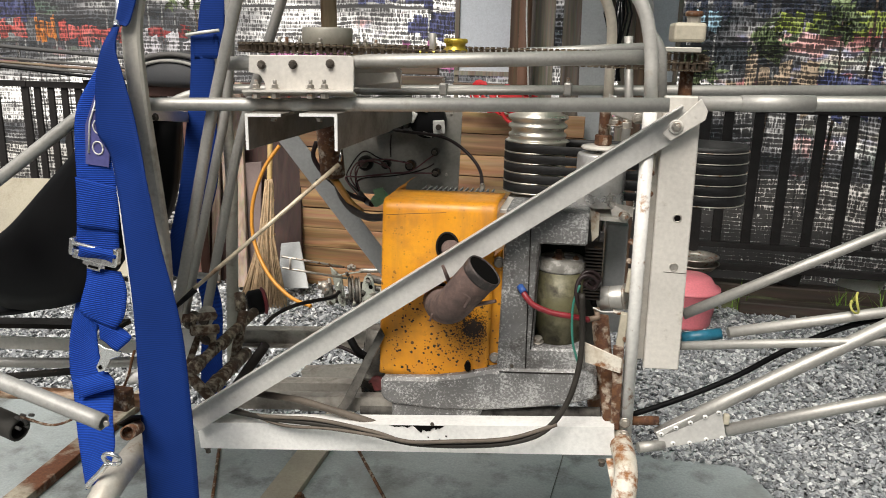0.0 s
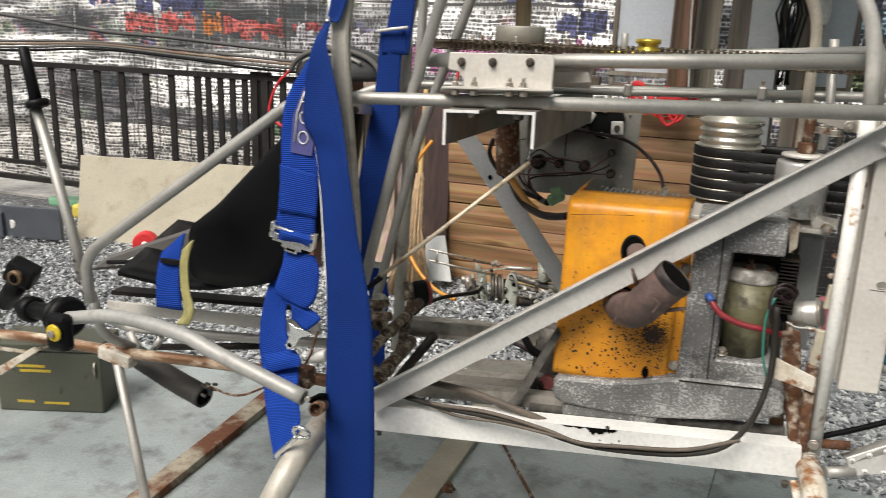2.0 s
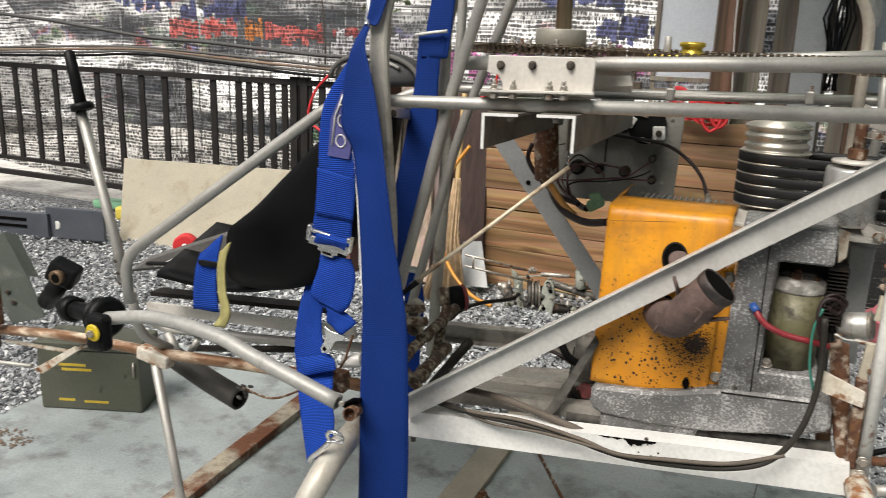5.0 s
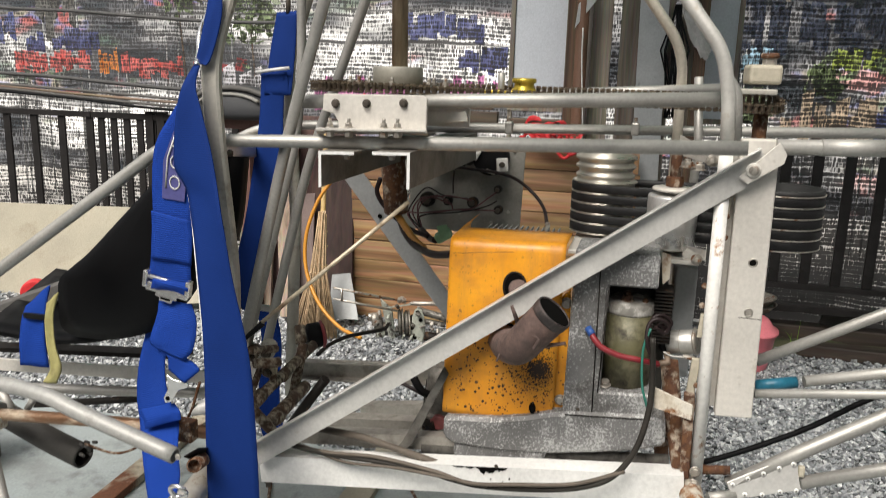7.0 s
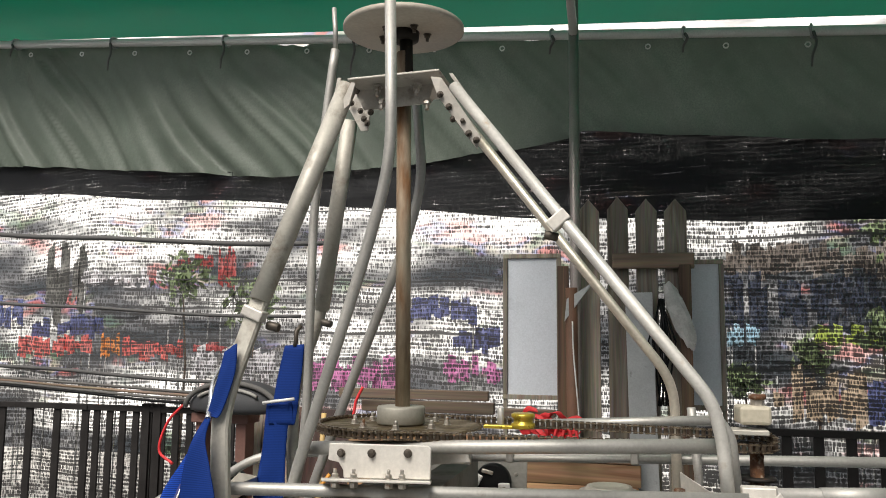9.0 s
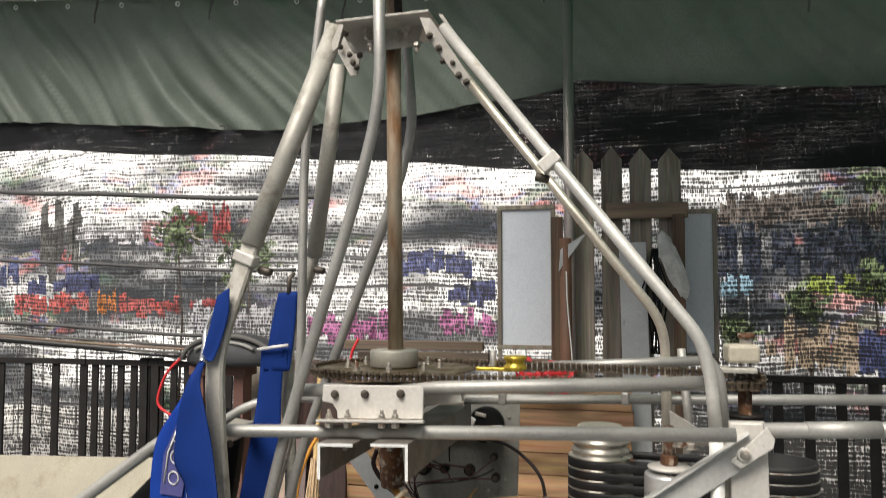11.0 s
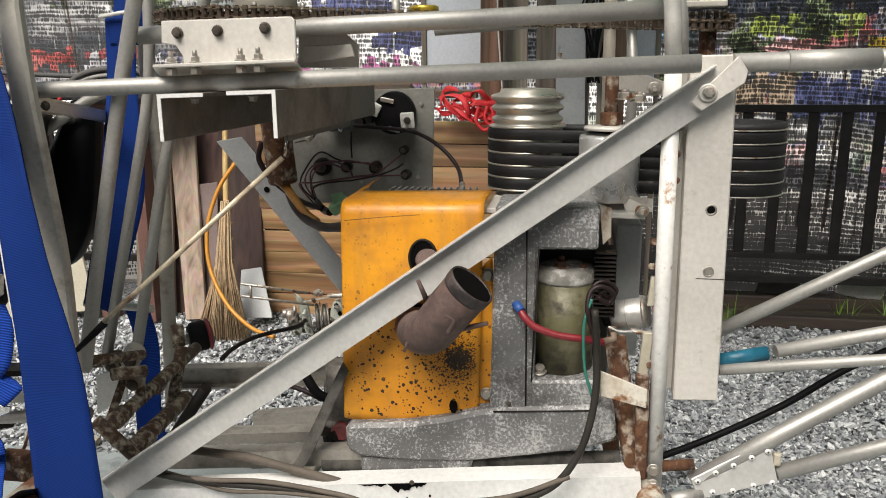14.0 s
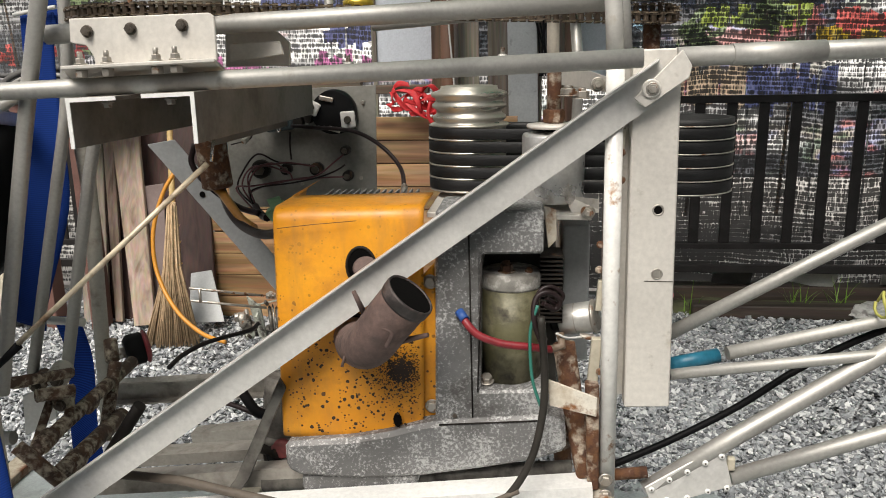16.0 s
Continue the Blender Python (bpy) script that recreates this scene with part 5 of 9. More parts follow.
# base of the frame: far sill, rails and tubes under the engine
BASEMAT = mat("grimy_base_aluminium", (0.34, 0.32, 0.285), 0.5, 0.4, var=0.35, scale=10, bump=0.3, spots=(0.10, 0.088, 0.075), spot_amount=0.42, spot_scale=20, edge=0.2)
bm = B()
profile(bm, u_section(0.055, 0.03, 0.004), (-0.039, 2.42, 0.582), (-0.582, 2.42, 0.536), (0, -1, 0))
part("far_sill", bm, BASEMAT, heli)
for pa, pb, w in (((-0.27, 2.15, 0.558), (-0.052, 2.15, 0.588), 0.026), ((-0.346, 2.05, 0.565), (-0.033, 2.05, 0.594), 0.022), ((-0.191, 1.95, 0.58), (-0.002, 1.95, 0.609), 0.026)):
    bm = B()
    profile(bm, u_section(w, 0.035, 0.003), pb, pa, (0, 1, 0))
    part("base_rail", bm, BASEMAT, heli)
for pa, pb, w, d in (((-0.334, 1.92, 0.587), (0.039, 1.92, 0.624), 0.030, 0.03), ((-0.351, 2, 0.586), (-0.032, 2, 0.619), 0.020, 0.03)):
    bm = B()
    profile(bm, u_section(w, d, 0.003), pb, pa, (0, 1, 0))
    part("base_rail", bm, BASEMAT, heli)
ftube([(-0.047, 1.93, 0.602), (0.453, 1.93, 0.647)], 0.0145, material=OILSTEEL, name="base_tube")
ftube([(0.418, 1.92, 0.633), (0.566, 1.92, 0.652)], 0.009, material=RUST, name="base_tube")
ftube([(-0.285, 1.9, 0.625), (-0.165, 1.88, 0.63), (-0.024, 1.87, 0.607), (0.081, 1.88, 0.576)], 0.0075, material=SLEEVE, name="conduit")
bm = B()
plate(bm, [(0.002, 1.9, 0.800), (0.011, 1.9, 0.783), (-0.061, 1.9, 0.623), (-0.097, 1.9, 0.575), (-0.120, 1.9, 0.575), (-0.083, 1.9, 0.624)], (0, 1, 0), 0.006, 0.001)
part("flat_strut", bm, OILSTEEL, heli, "oily grey flat strut")
part("rubber_elbow", tube(B(), smooth_line([(-0.092, 1.96, 0.768), (-0.078, 1.955, 0.745), (-0.060, 1.95, 0.722), (-0.040, 1.95, 0.712)]), 0.0085, 12), RUBBER, heli)
part("pump_cable", tube(B(), smooth_line([(-0.16, 2.0, 0.705), (-0.125, 1.97, 0.724), (-0.085, 1.955, 0.722), (-0.052, 1.95, 0.710)]), 0.0042, 8), WIRE, heli)
part("drain_pipe", tube(B(), smooth_line([(-0.049, 2, 0.725), (-0.054, 1.99, 0.636), (-0.042, 1.98, 0.599), (-0, 1.97, 0.58)]), 0.013), DARKSTEEL, heli)
part("pipe_cap", cyl(B(), (-0.06, 1.985, 0.643), (-0.022, 1.96, 0.647), 0.018, 18), DARKSTEEL, heli)
part("pump_body", cyl(B(), (-0.026, 1.99, 0.768), (-0.030, 1.985, 0.662), 0.027, 22, 0.2, 0.031), OILSTEEL, heli, "dark oily pump body")
part("pump_flange", cyl(B(), (-0.030, 1.985, 0.664), (-0.031, 1.983, 0.650), 0.036, 22), OILSTEEL, heli)
part("pump_mouth", cyl(B(), (-0.022, 1.962, 0.652), (-0.021, 1.950, 0.650), 0.018, 16), mat("dull_red_seal", (0.20, 0.05, 0.05), 0.6, var=0.3, scale=60), heli)
part("pump_hose", tube(B(), smooth_line([(-0.045, 1.97, 0.645), (-0.035, 1.95, 0.612), (-0.008, 1.94, 0.592), (0.012, 1.935, 0.598)]), 0.010, 10), RUBBER, heli)
ftube([(-0.443, 2.1, 0.507), (-0.341, 2.1, 0.652)], 0.012, material=DARKSTEEL, name="strut")

# rear corner: rusty column, brackets and the splayed leg
ftube([(0.43, 1.98, 0.738), (0.443, 1.98, 0.619)], 0.014, material=RUST, name="rusty_column")
ftube([(0.438, 1.96, 0.844), (0.456, 1.95, 0.729), (0.475, 1.9, 0.65)], 0.017, 0.05, material=RUST, name="rusty_column")
bm = B()
plate(bm, [(0.412, 1.875, 0.819), (0.483, 1.875, 0.792), (0.483, 1.875, 0.762), (0.415, 1.875, 0.778)], (0, 1, 0), 0.004, 0.001)
part("rusty_bracket", bm, RUSTPAINT, heli, "white bracket eaten by rust")
bm = B()
plate(bm, [(0.466, 1.88, 0.812), (0.486, 1.88, 0.81), (0.49, 1.88, 0.641), (0.473, 1.88, 0.639)], (0, 1, 0), 0.016, 0.002)
part("rusty_column", bm, RUST, heli)
leg_r = [(0.491, 1.9, 0.621), (0.508, 1.78, 0.606), (0.40, 1.45, 0.02)]
ftube(leg_r, 0.022, 0.08, RUSTPAINT, "landing_leg", label="chipped white landing leg with rust")
leg_f = [(-0.456, 1.78, 0.564), (-0.422, 1.58, 0.568), (-0.60, 1.25, 0.02)]
ftube(leg_f, 0.0255, 0.06, mat("pale_leg_paint", (0.50, 0.475, 0.42), 0.5, 0.25, var=0.18, scale=10, bump=0.3, spots=(0.24, 0.12, 0.055), spot_amount=0.40, spot_scale=18, edge=0.10, stain=(0.36, 0.31, 0.24), stain_scale=14, stain_at=0.56), "landing_leg", label="chipped white landing leg with rust")
part("skid", tube(B(), rounded([(-1.3, 1.25, 0.10), (-1.05, 1.25, 0.025), (0.9, 1.46, 0.025)], 0.1), 0.024), RUSTPAINT, heli)
bm = B()
plate(bm, [(0.468, 1.86, 0.588), (0.496, 1.86, 0.592), (0.513, 1.8, 0.545), (0.486, 1.8, 0.541)], (0, 1, 0), 0.004, 0)
part("leg_gusset", bm, RUSTPAINT, heli)
bolts([(0.499, 1.876, 0.661), (0.499, 1.876, 0.635)], FRONT, BOLT, 0.008, 0.005)
bolts([(0.461, 1.86, 0.584), (-0.374, 1.86, 0.503)], (0, 0, -1), BOLT_DARK, 0.006, 0.01)

# right-hand tail braces
ftube([(0.598, 1.976, 0.857), (0.968, 2.073, 1.025), (1.105, 2.112, 1.086)], 0.0108)
ftube([(0.682, 1.957, 0.834), (0.972, 2.015, 0.882), (1.109, 2.044, 0.903)], 0.0105)
part("taped_end", tube(B(), [(0.593, 1.937, 0.821), (0.668, 1.953, 0.832)], 0.0112), BLUETAPE, heli, "teal tape wrapping")
ftube([(0.593, 1.927, 0.81), (0.967, 1.976, 0.837), (1.1, 1.996, 0.846)], 0.0088, hollow=0.8)
ftube([(0.565, 1.927, 0.617), (0.705, 1.947, 0.706), (0.963, 1.976, 0.866), (1.084, 1.996, 0.939)], 0.0138)
ftube([(0.697, 1.947, 0.633), (0.988, 1.986, 0.717), (1.12, 2.005, 0.754)], 0.0125)
ftube([(0.529, 1.898, 0.6), (0.579, 1.918, 0.602)], 0.0105)
bm = B()
plate(bm, [(0.562, 1.913, 0.629), (0.576, 1.913, 0.595), (0.697, 1.932, 0.626), (0.679, 1.932, 0.694), (0.643, 1.927, 0.675)], (0, 1, 0), 0.004, 0.001)
part("riveted_gusset", bm, CHANNEL, heli, "riveted aluminium gusset plate")
for x, y in ((1268, 726), (1246, 735), (1222, 747), (1198, 758), (1174, 771), (1174, 794), (1196, 788), (1224, 786), (1252, 778), (1278, 774)):
    q = Vector((0.626, 1.921, 0.634)) + Vector(((x - 1222) * 0.00112, (x - 1222) * 0.00018, (765 - y) * 0.00112))
    part("rivet", lathe(B(), [(0.0048, 0), (0.0042, 0.0020), (0.0022, 0.0028)], Matrix.Translation(q) @ pose(0, 0, 0, 90), 12), SILL, heli)
    part("rivet_pin", cyl(B(), q + Vector((0, -0.002, 0)), q + Vector((0, -0.0034, 0)), 0.0017, 8), BOLT_DARK, heli)
bm = B()
box(bm, (0.012, 0.012, 0.022), Matrix.Translation((0.695, 1.942, 0.66)), 0.003)
part("plate_clip", bm, CREAM, heli)
part("black_cable", tube(B(), smooth_line([(0.515, 1.957, 0.64), (0.604, 1.976, 0.675), (0.71, 1.996, 0.727), (0.8, 2.005, 0.789), (0.89, 2.015, 0.837), (0.969, 2.025, 0.866), (1.05, 2.034, 0.883)]), 0.0058, 10), RUBBER, heli, "black sheathed cable")

tie = Vector((0.908, 1.985, 0.905))
part("cable_tie", tube(B(), [tie + Vector((0.004 * math.sin(k), 0.016 * math.cos(k * 0.5236), 0.020 * math.sin(k * 0.5236))) for k in range(13)], 0.0024, 6), mat("yellow_green_tie", (0.46, 0.44, 0.10), 0.5), heli, "yellow-green cable tie")
# upper rear: bracket tray beside the post
bm = B()
plate(bm, [(0.438, 2, 1.069), (0.484, 1.95, 1.072), (0.485, 1.95, 1.055), (0.447, 1.97, 1.048)], (0, 0, -1), 0.005, 0.001)
part("bracket", bm, PLATE, heli)
bm = B()
plate(bm, [(0.425, 2.1, 1.271), (0.5, 1.96, 1.242), (0.501, 1.96, 1.222), (0.426, 2.1, 1.231)], (0, 1, 0), 0.006, 0.001)
part("bracket", bm, PLATE, heli)
bolts([(0.48, 1.975, 1.234), (0.469, 1.95, 1.052)], FRONT, BOLT, 0.008, 0.008, 0.006)
bm = B()
box(bm, (0.045, 0.30, 0.24), Matrix.Translation(Vector((0.463, 2.25, 0.881))), 0.004)
part("rear_box", bm, GREYSTRIP, heli)


# ---- engine ----
bm = B()
plate(bm, [(0.249, 1.905, 1.063), (0.404, 1.905, 1.063), (0.404, 1.905, 0.999), (0.314, 1.905, 0.997), (0.312, 1.905, 0.784), (0.41, 1.905, 0.79), (0.416, 1.905, 0.733), (0.242, 1.905, 0.712)], (0, 1, 0), 0.12, 0.004)
engine = part("engine_block", bm, CAST, heli, "speckled grey cast engine block")
# back of the starter recess, its shade put into a darker casting colour
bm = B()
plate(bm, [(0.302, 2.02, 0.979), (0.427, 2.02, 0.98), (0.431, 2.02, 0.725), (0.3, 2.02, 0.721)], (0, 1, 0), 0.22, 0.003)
part("recess_wall", bm, mat("shaded_recess_casting", (0.07, 0.068, 0.06), 0.6, 0.3, var=0.3, scale=12, bump=0.3), engine)
bm = B()
plate(bm, [(0.004, 1.895, 0.693), (0.11, 1.895, 0.703), (0.173, 1.895, 0.716), (0.221, 1.895, 0.731), (0.269, 1.895, 0.739), (0.412, 1.895, 0.751), (0.439, 1.895, 0.743), (0.442, 1.895, 0.695), (0.398, 1.895, 0.678), (0.32, 1.895, 0.661), (0.219, 1.895, 0.643), (0.125, 1.895, 0.634), (0.025, 1.895, 0.636), (0.004, 1.895, 0.648)], (0, 1, 0), 0.38, 0.007)
part("crankcase", bm, CAST, engine, "speckled grey crankcase with a bowed lower edge")
bm = B()
plate(bm, [(0.026, 1.905, 0.636), (0.217, 1.905, 0.644), (0.211, 1.905, 0.62), (0.176, 1.905, 0.602), (0.084, 1.905, 0.59), (0.034, 1.905, 0.594), (0.024, 1.905, 0.608)], (0, 1, 0), 0.30, 0.006)
part("sump", bm, CAST, engine)
for a, b in (((0.297, 1.904, 1.028), (0.3, 1.904, 0.739)), ((0.316, 1.904, 0.997), (0.308, 1.904, 0.784)), ((0.249, 1.894, 0.733), (0.405, 1.894, 0.745))):
    part("casting_seam", tube(B(), [a, b], 0.0012, 6), DARKSTEEL, engine)
for q in ((0.273, 1.904, 0.745), (0.281, 1.904, 0.903)):
    part("casting_bolt", hexbolt(B(), q, FRONT, 0.004, 0.003, 0.0, False), BOLT_DARK, engine)
# cooling fins beside the starter and on top
q = Vector((0.418, 1.96, 0.948))
bm = B()
box(bm, (0.034, 0.06, 0.0022))
fin = part("fin", bm, DARKSTEEL, engine)
fin.matrix_world = Matrix.Translation(q + Vector((0.0, 0.02, 0.035)))
for k in range(1, 16):
    f2 = new("fin", fin.data)
    f2.parent = engine
    f2.matrix_world = Matrix.Translation(q + Vector((0.0, 0.02, 0.035 - 0.0068 * k)))
bm = B()
box(bm, (0.0030, 0.10, 0.0045))
fin = part("fin", bm, CAST, engine)
q = Vector((0, 1.98, 1.045))
fin.matrix_world = Matrix.Translation(q + Vector((0.045, 0.10, 0.010)))
for k in range(1, 14):
    f2 = new("fin", fin.data)
    f2.parent = engine
    f2.matrix_world = Matrix.Translation(q + Vector((0.045 + 0.0115 * k, 0.10, 0.010)))


def cowl_mesh():
    """A folded sheet cowl: slightly bellied front, rolled top, curved lower edge; its two round openings are black
    faces laid on it.
    """
    tl, tr = Vector((0.008, 1.925, 1.04)), Vector((0.229, 1.925, 1.045))
    bl, brr = Vector((0.004, 1.915, 0.695)), Vector((0.223, 1.915, 0.714))
    bm, rows = B(), []
    nu, nv = 22, 26
    for j in range(-7, nv + 1):
        row = []
        for i in range(-4, nu + 1):
            u, v = max(0, i) / nu, max(0, j) / nv
            p = tl.lerp(tr, u).lerp(bl.lerp(brr, u), v)
            p.z -= 0.010 * math.sin(math.pi * u) * v ** 6
            p.y -= 0.010 * math.sin(math.pi * u) * math.sin(math.pi * min(1, v * 1.05))
            if j < 0:
                a = min(1, -j / 4) * math.pi / 2
                p.z += 0.020 * math.sin(a)
                p.y += 0.020 * (1 - math.cos(a)) + (0.035 * (-j - 4) if j < -4 else 0)
            if i < 0:
                a = min(1, -i / 3) * math.pi / 2
                p.x -= 0.010 * math.sin(a)
                p.y += 0.010 * (1 - math.cos(a)) + (0.17 if i < -3 else 0)
            row.append(bm.verts.new(p))
        rows.append(row)
    for a, b in zip(rows, rows[1:]):
        for k in range(len(a) - 1):
            bm.faces.new((a[k], b[k], b[k + 1], a[k + 1])).smooth = True
    bmesh.ops.recalc_face_normals(bm, faces=bm.faces[:])
    return bm


cowl = part("cowl", cowl_mesh(), YELLOW, engine, "yellow painted sheet cowl, speckled with soot and burnt spots")
md = cowl.modifiers.new("thickness", 'SOLIDIFY')
md.thickness = 0.003
bm = B()
plate(bm, [(0.217, 1.932, 0.949), (0.242, 1.932, 0.976), (0.249, 1.926, 0.723), (0.22, 1.926, 0.72)], (0, 1, 0), 0.012, 0.002)
part("cowl_flange", bm, YELLOW, engine)
part("cowl_fold", tube(B(), [(0.218, 1.929, 0.958), (0.222, 1.924, 0.712)], 0.0012, 6), BLACKHOLE, engine)
for q in ((0.236, 1.93, 0.949), (0.236, 1.924, 0.75)):
    part("cowl_bolt", hexbolt(B(), q, FRONT, 0.0085, 0.006, 0.0), BOLT, engine)
# thin dark brown bar drawn along the crease
part("cowl_crease", tube(B(), [(0.01, 1.914, 1.033), (0.07, 1.907, 1.041), (0.131, 1.914, 1.045)], 0.0006, 6), mat("brown_crease", (0.16, 0.075, 0.02), 0.7), engine)
# openings of the cowl: flat black faces that carry their inner shade
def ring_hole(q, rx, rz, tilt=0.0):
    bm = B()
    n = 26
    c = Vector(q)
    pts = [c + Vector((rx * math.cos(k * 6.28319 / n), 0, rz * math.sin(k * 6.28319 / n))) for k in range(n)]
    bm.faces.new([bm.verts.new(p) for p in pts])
    part("cowl_opening", bm, BLACKHOLE, engine, "flat black face for the shade inside an opening")
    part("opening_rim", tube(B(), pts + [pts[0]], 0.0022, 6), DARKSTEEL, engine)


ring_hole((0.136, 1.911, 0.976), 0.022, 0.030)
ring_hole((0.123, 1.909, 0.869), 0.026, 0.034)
part("pipe_stub", cyl(B(), (0.144, 1.9, 0.98), (0.144, 1.915, 0.967), 0.019, 18), EXHAUST, engine)
bm = B()
q = Vector((0.183, 1.908, 0.732))
bm.faces.new([bm.verts.new(q + Vector((0.0065 * math.cos(k * 0.5236) * random.uniform(0.85, 1.15), 0, 0.0125 * math.sin(k * 0.5236)))) for k in range(12)])
part("burnt_spot", bm, BLACKHOLE, engine, "burnt black spot")
bm = B()
rng = random.Random(5)
c0 = Vector((0.104, 1.906, 0.771))
for k in range(420):
    x, y = rng.uniform(682, 858), rng.uniform(500, 664)
    d = math.hypot((x - 830) / 60, (y - 600) / 45)
    if rng.random() > (0.9 if d < 1 else 0.45):
        continue
    r = rng.choice((0.0009, 0.0012, 0.0016, 0.002, 0.0025, 0.0033)) * (0.8 if d < 1 else 1.0)
    w = c0 + Vector(((x - 760) * 0.00112, -0.0015, (610 - y) * 0.00112))
    w.y -= 0.010 * math.sin(math.pi * min(1, max(0, (x - 680) / 185))) * math.sin(math.pi * min(1, max(0, (y - 372) / 290))) * 0.9
    n = 8
    bm.faces.new([bm.verts.new(w + Vector((r * math.cos(j * 6.2832 / n) * rng.uniform(0.7, 1.2), 0, r * math.sin(j * 6.2832 / n) * rng.uniform(0.7, 1.2)))) for j in range(n)])
tagged(part("soot_specks", bm, mat("brown_black_soot", (0.03, 0.018, 0.012), 0.8), engine), "dark burnt specks", kind="stuff")
bm = B()
c0 = Vector((0.196, 1.904, 0.815))
for k in range(1700):
    a, rr = rng.uniform(0, 6.283), abs(rng.gauss(0, 1.0))
    w = c0 + Vector((0.031 * rr * math.cos(a) - 0.004, -0.0006 * rng.random(), 0.029 * rr * math.sin(a)))
    if w.x > 0.221:
        continue
    r = rng.uniform(0.0006, 0.0017) * (1.1 if rr < 0.7 else 0.75)
    bm.faces.new([bm.verts.new(w + Vector((r * math.cos(j * 1.0472), 0, r * math.sin(j * 1.0472)))) for j in range(6)])
tagged(part("soot_cloud", bm, MATS["brown_black_soot"], engine), "soot under the exhaust", kind="stuff")

# exhaust elbow
ex = smooth_line([(0.116, 1.93, 0.861), (0.139, 1.86, 0.874), (0.165, 1.815, 0.892), (0.195, 1.797, 0.931), (0.227, 1.79, 0.97)], 10)
bm = B()
tube(bm, ex, 0.0325, 30, 0.92, 0.0350)
part("exhaust_elbow", bm, EXHAUST, engine, "burnt brown exhaust elbow with lugs")
d = (ex[-1] - ex[-4]).normalized()
es, eu, ed = frame_along(d)
em = Matrix((es, eu, ed)).transposed().to_4x4()
em.translation = ex[-1]
part("exhaust_lip", lathe(B(), [(0.0352, -0.016), (0.0361, -0.012), (0.0364, -0.001), (0.0356, 0.0022), (0.0336, 0.0018), (0.0328, -0.004), (0.0326, -0.016)], em, 34, True), mat("black_burnt_lip", (0.045, 0.038, 0.036), 0.5, 0.35, var=0.4, scale=40, bump=0.4, spots=(0.12, 0.085, 0.075), spot_amount=0.42, spot_scale=40, edge=0.2), engine)
# shallow black plug painted as the darkness inside the pipe
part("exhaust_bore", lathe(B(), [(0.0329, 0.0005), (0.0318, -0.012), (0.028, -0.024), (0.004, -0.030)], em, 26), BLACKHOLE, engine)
for pa, pb in (((0.162, 1.8, 0.94), (0.151, 1.79, 0.974)), ((0.21, 1.8, 0.901), (0.25, 1.79, 0.915))):
    part("spring_lug", tube(B(), [pa, pb], 0.0045, 8, 0, 0.0032), EXHAUST, engine)
part("weld_bead", tube(B(), [ex[14] + Vector((0.0335 * math.cos(k * 0.628) * 0.72, -0.0335 * abs(math.sin(k * 0.314)) * 0.9, 0.0335 * math.sin(k * 0.628 + 0.9) * 0.8)) for k in range(6)], 0.0022, 6), EXHAUST, engine)
part("spring_loop", tube(B(), smooth_line([(0.185, 1.775, 0.919), (0.194, 1.765, 0.932), (0.205, 1.765, 0.924), (0.197, 1.768, 0.905)]), 0.0035, 8), EXHAUST, engine)

# starter motor in its recess
bm = B()
q = Vector((0.356, 1.975, 0.933))
b2 = Vector((0.359, 1.975, 0.783))
part("starter_motor", lathe(B(), [(0.036, 0), (0.0475, 0.004), (0.0475, (q.z - b2.z)), (0.046, q.z - b2.z)], Matrix.Translation((q.x, q.y, b2.z)), 32), OLIVE, engine, "olive painted starter motor with grey end cap")
part("starter_cap", lathe(B(), [(0.0478, 0), (0.0485, 0.004), (0.0485, 0.018), (0.044, 0.024), (0.010, 0.026)], Matrix.Translation((q.x, q.y, q.z)), 32), GREYCAP, engine)
part("cap_stud", hexbolt(B(), (q.x - 0.006, q.y - 0.018, q.z + 0.025), (0, 0, 1), 0.010, 0.010, 0.008), RUST, engine, "rusty nut")
part("cap_stud", hexbolt(B(), (q.x + 0.028, q.y - 0.016, q.z + 0.022), (0, 0, 1), 0.006, 0.006, 0.004), RUST, engine)
part("terminal", cyl(B(), (q.x - 0.008, q.y - 0.01, q.z + 0.024), (q.x - 0.008, q.y - 0.01, q.z + 0.040), 0.006, 6), RUST, engine)
part("starter_foot", lathe(B(), [(0.030, -0.022), (0.050, -0.020), (0.052, -0.004), (0.046, 0.0)], Matrix.Translation((q.x, q.y, b2.z)), 28), DARKSTEEL, engine)
part("foot_bolt", hexbolt(B(), (0.32, 1.935, 0.79), (0, -0.4, 1), 0.009, 0.008), BOLT, engine)
# solenoid
sc = Vector((0.462, 1.985, 0.877))
sa = Vector((1.0, -0.25, 0.22)).normalized()
part("solenoid", cyl(B(), sc - sa * 0.030, sc + sa * 0.024, 0.0235, 28, 0.12, 0.0245), mat("zinc_plated_can", (0.56, 0.55, 0.52), 0.42, 0.6, var=0.16, scale=24, spots=(0.34, 0.29, 0.22), spot_amount=0.39, spot_scale=40), engine, "dull zinc solenoid can")
part("solenoid_rim", cyl(B(), sc + sa * 0.020, sc + sa * 0.029, 0.0272, 28), BOLT, engine)
part("solenoid_band", cyl(B(), sc - sa * 0.006, sc - sa * 0.002, 0.0246, 28), BOLT, engine)
part("solenoid_cap", cyl(B(), sc - sa * 0.044, sc - sa * 0.028, 0.019, 20), DARKPLASTIC, engine)
part("solenoid_stud", cyl(B(), sc + Vector((0.0, -0.02, -0.022)), sc + Vector((0.022, -0.022, -0.024)), 0.005, 8), BOLT, engine)

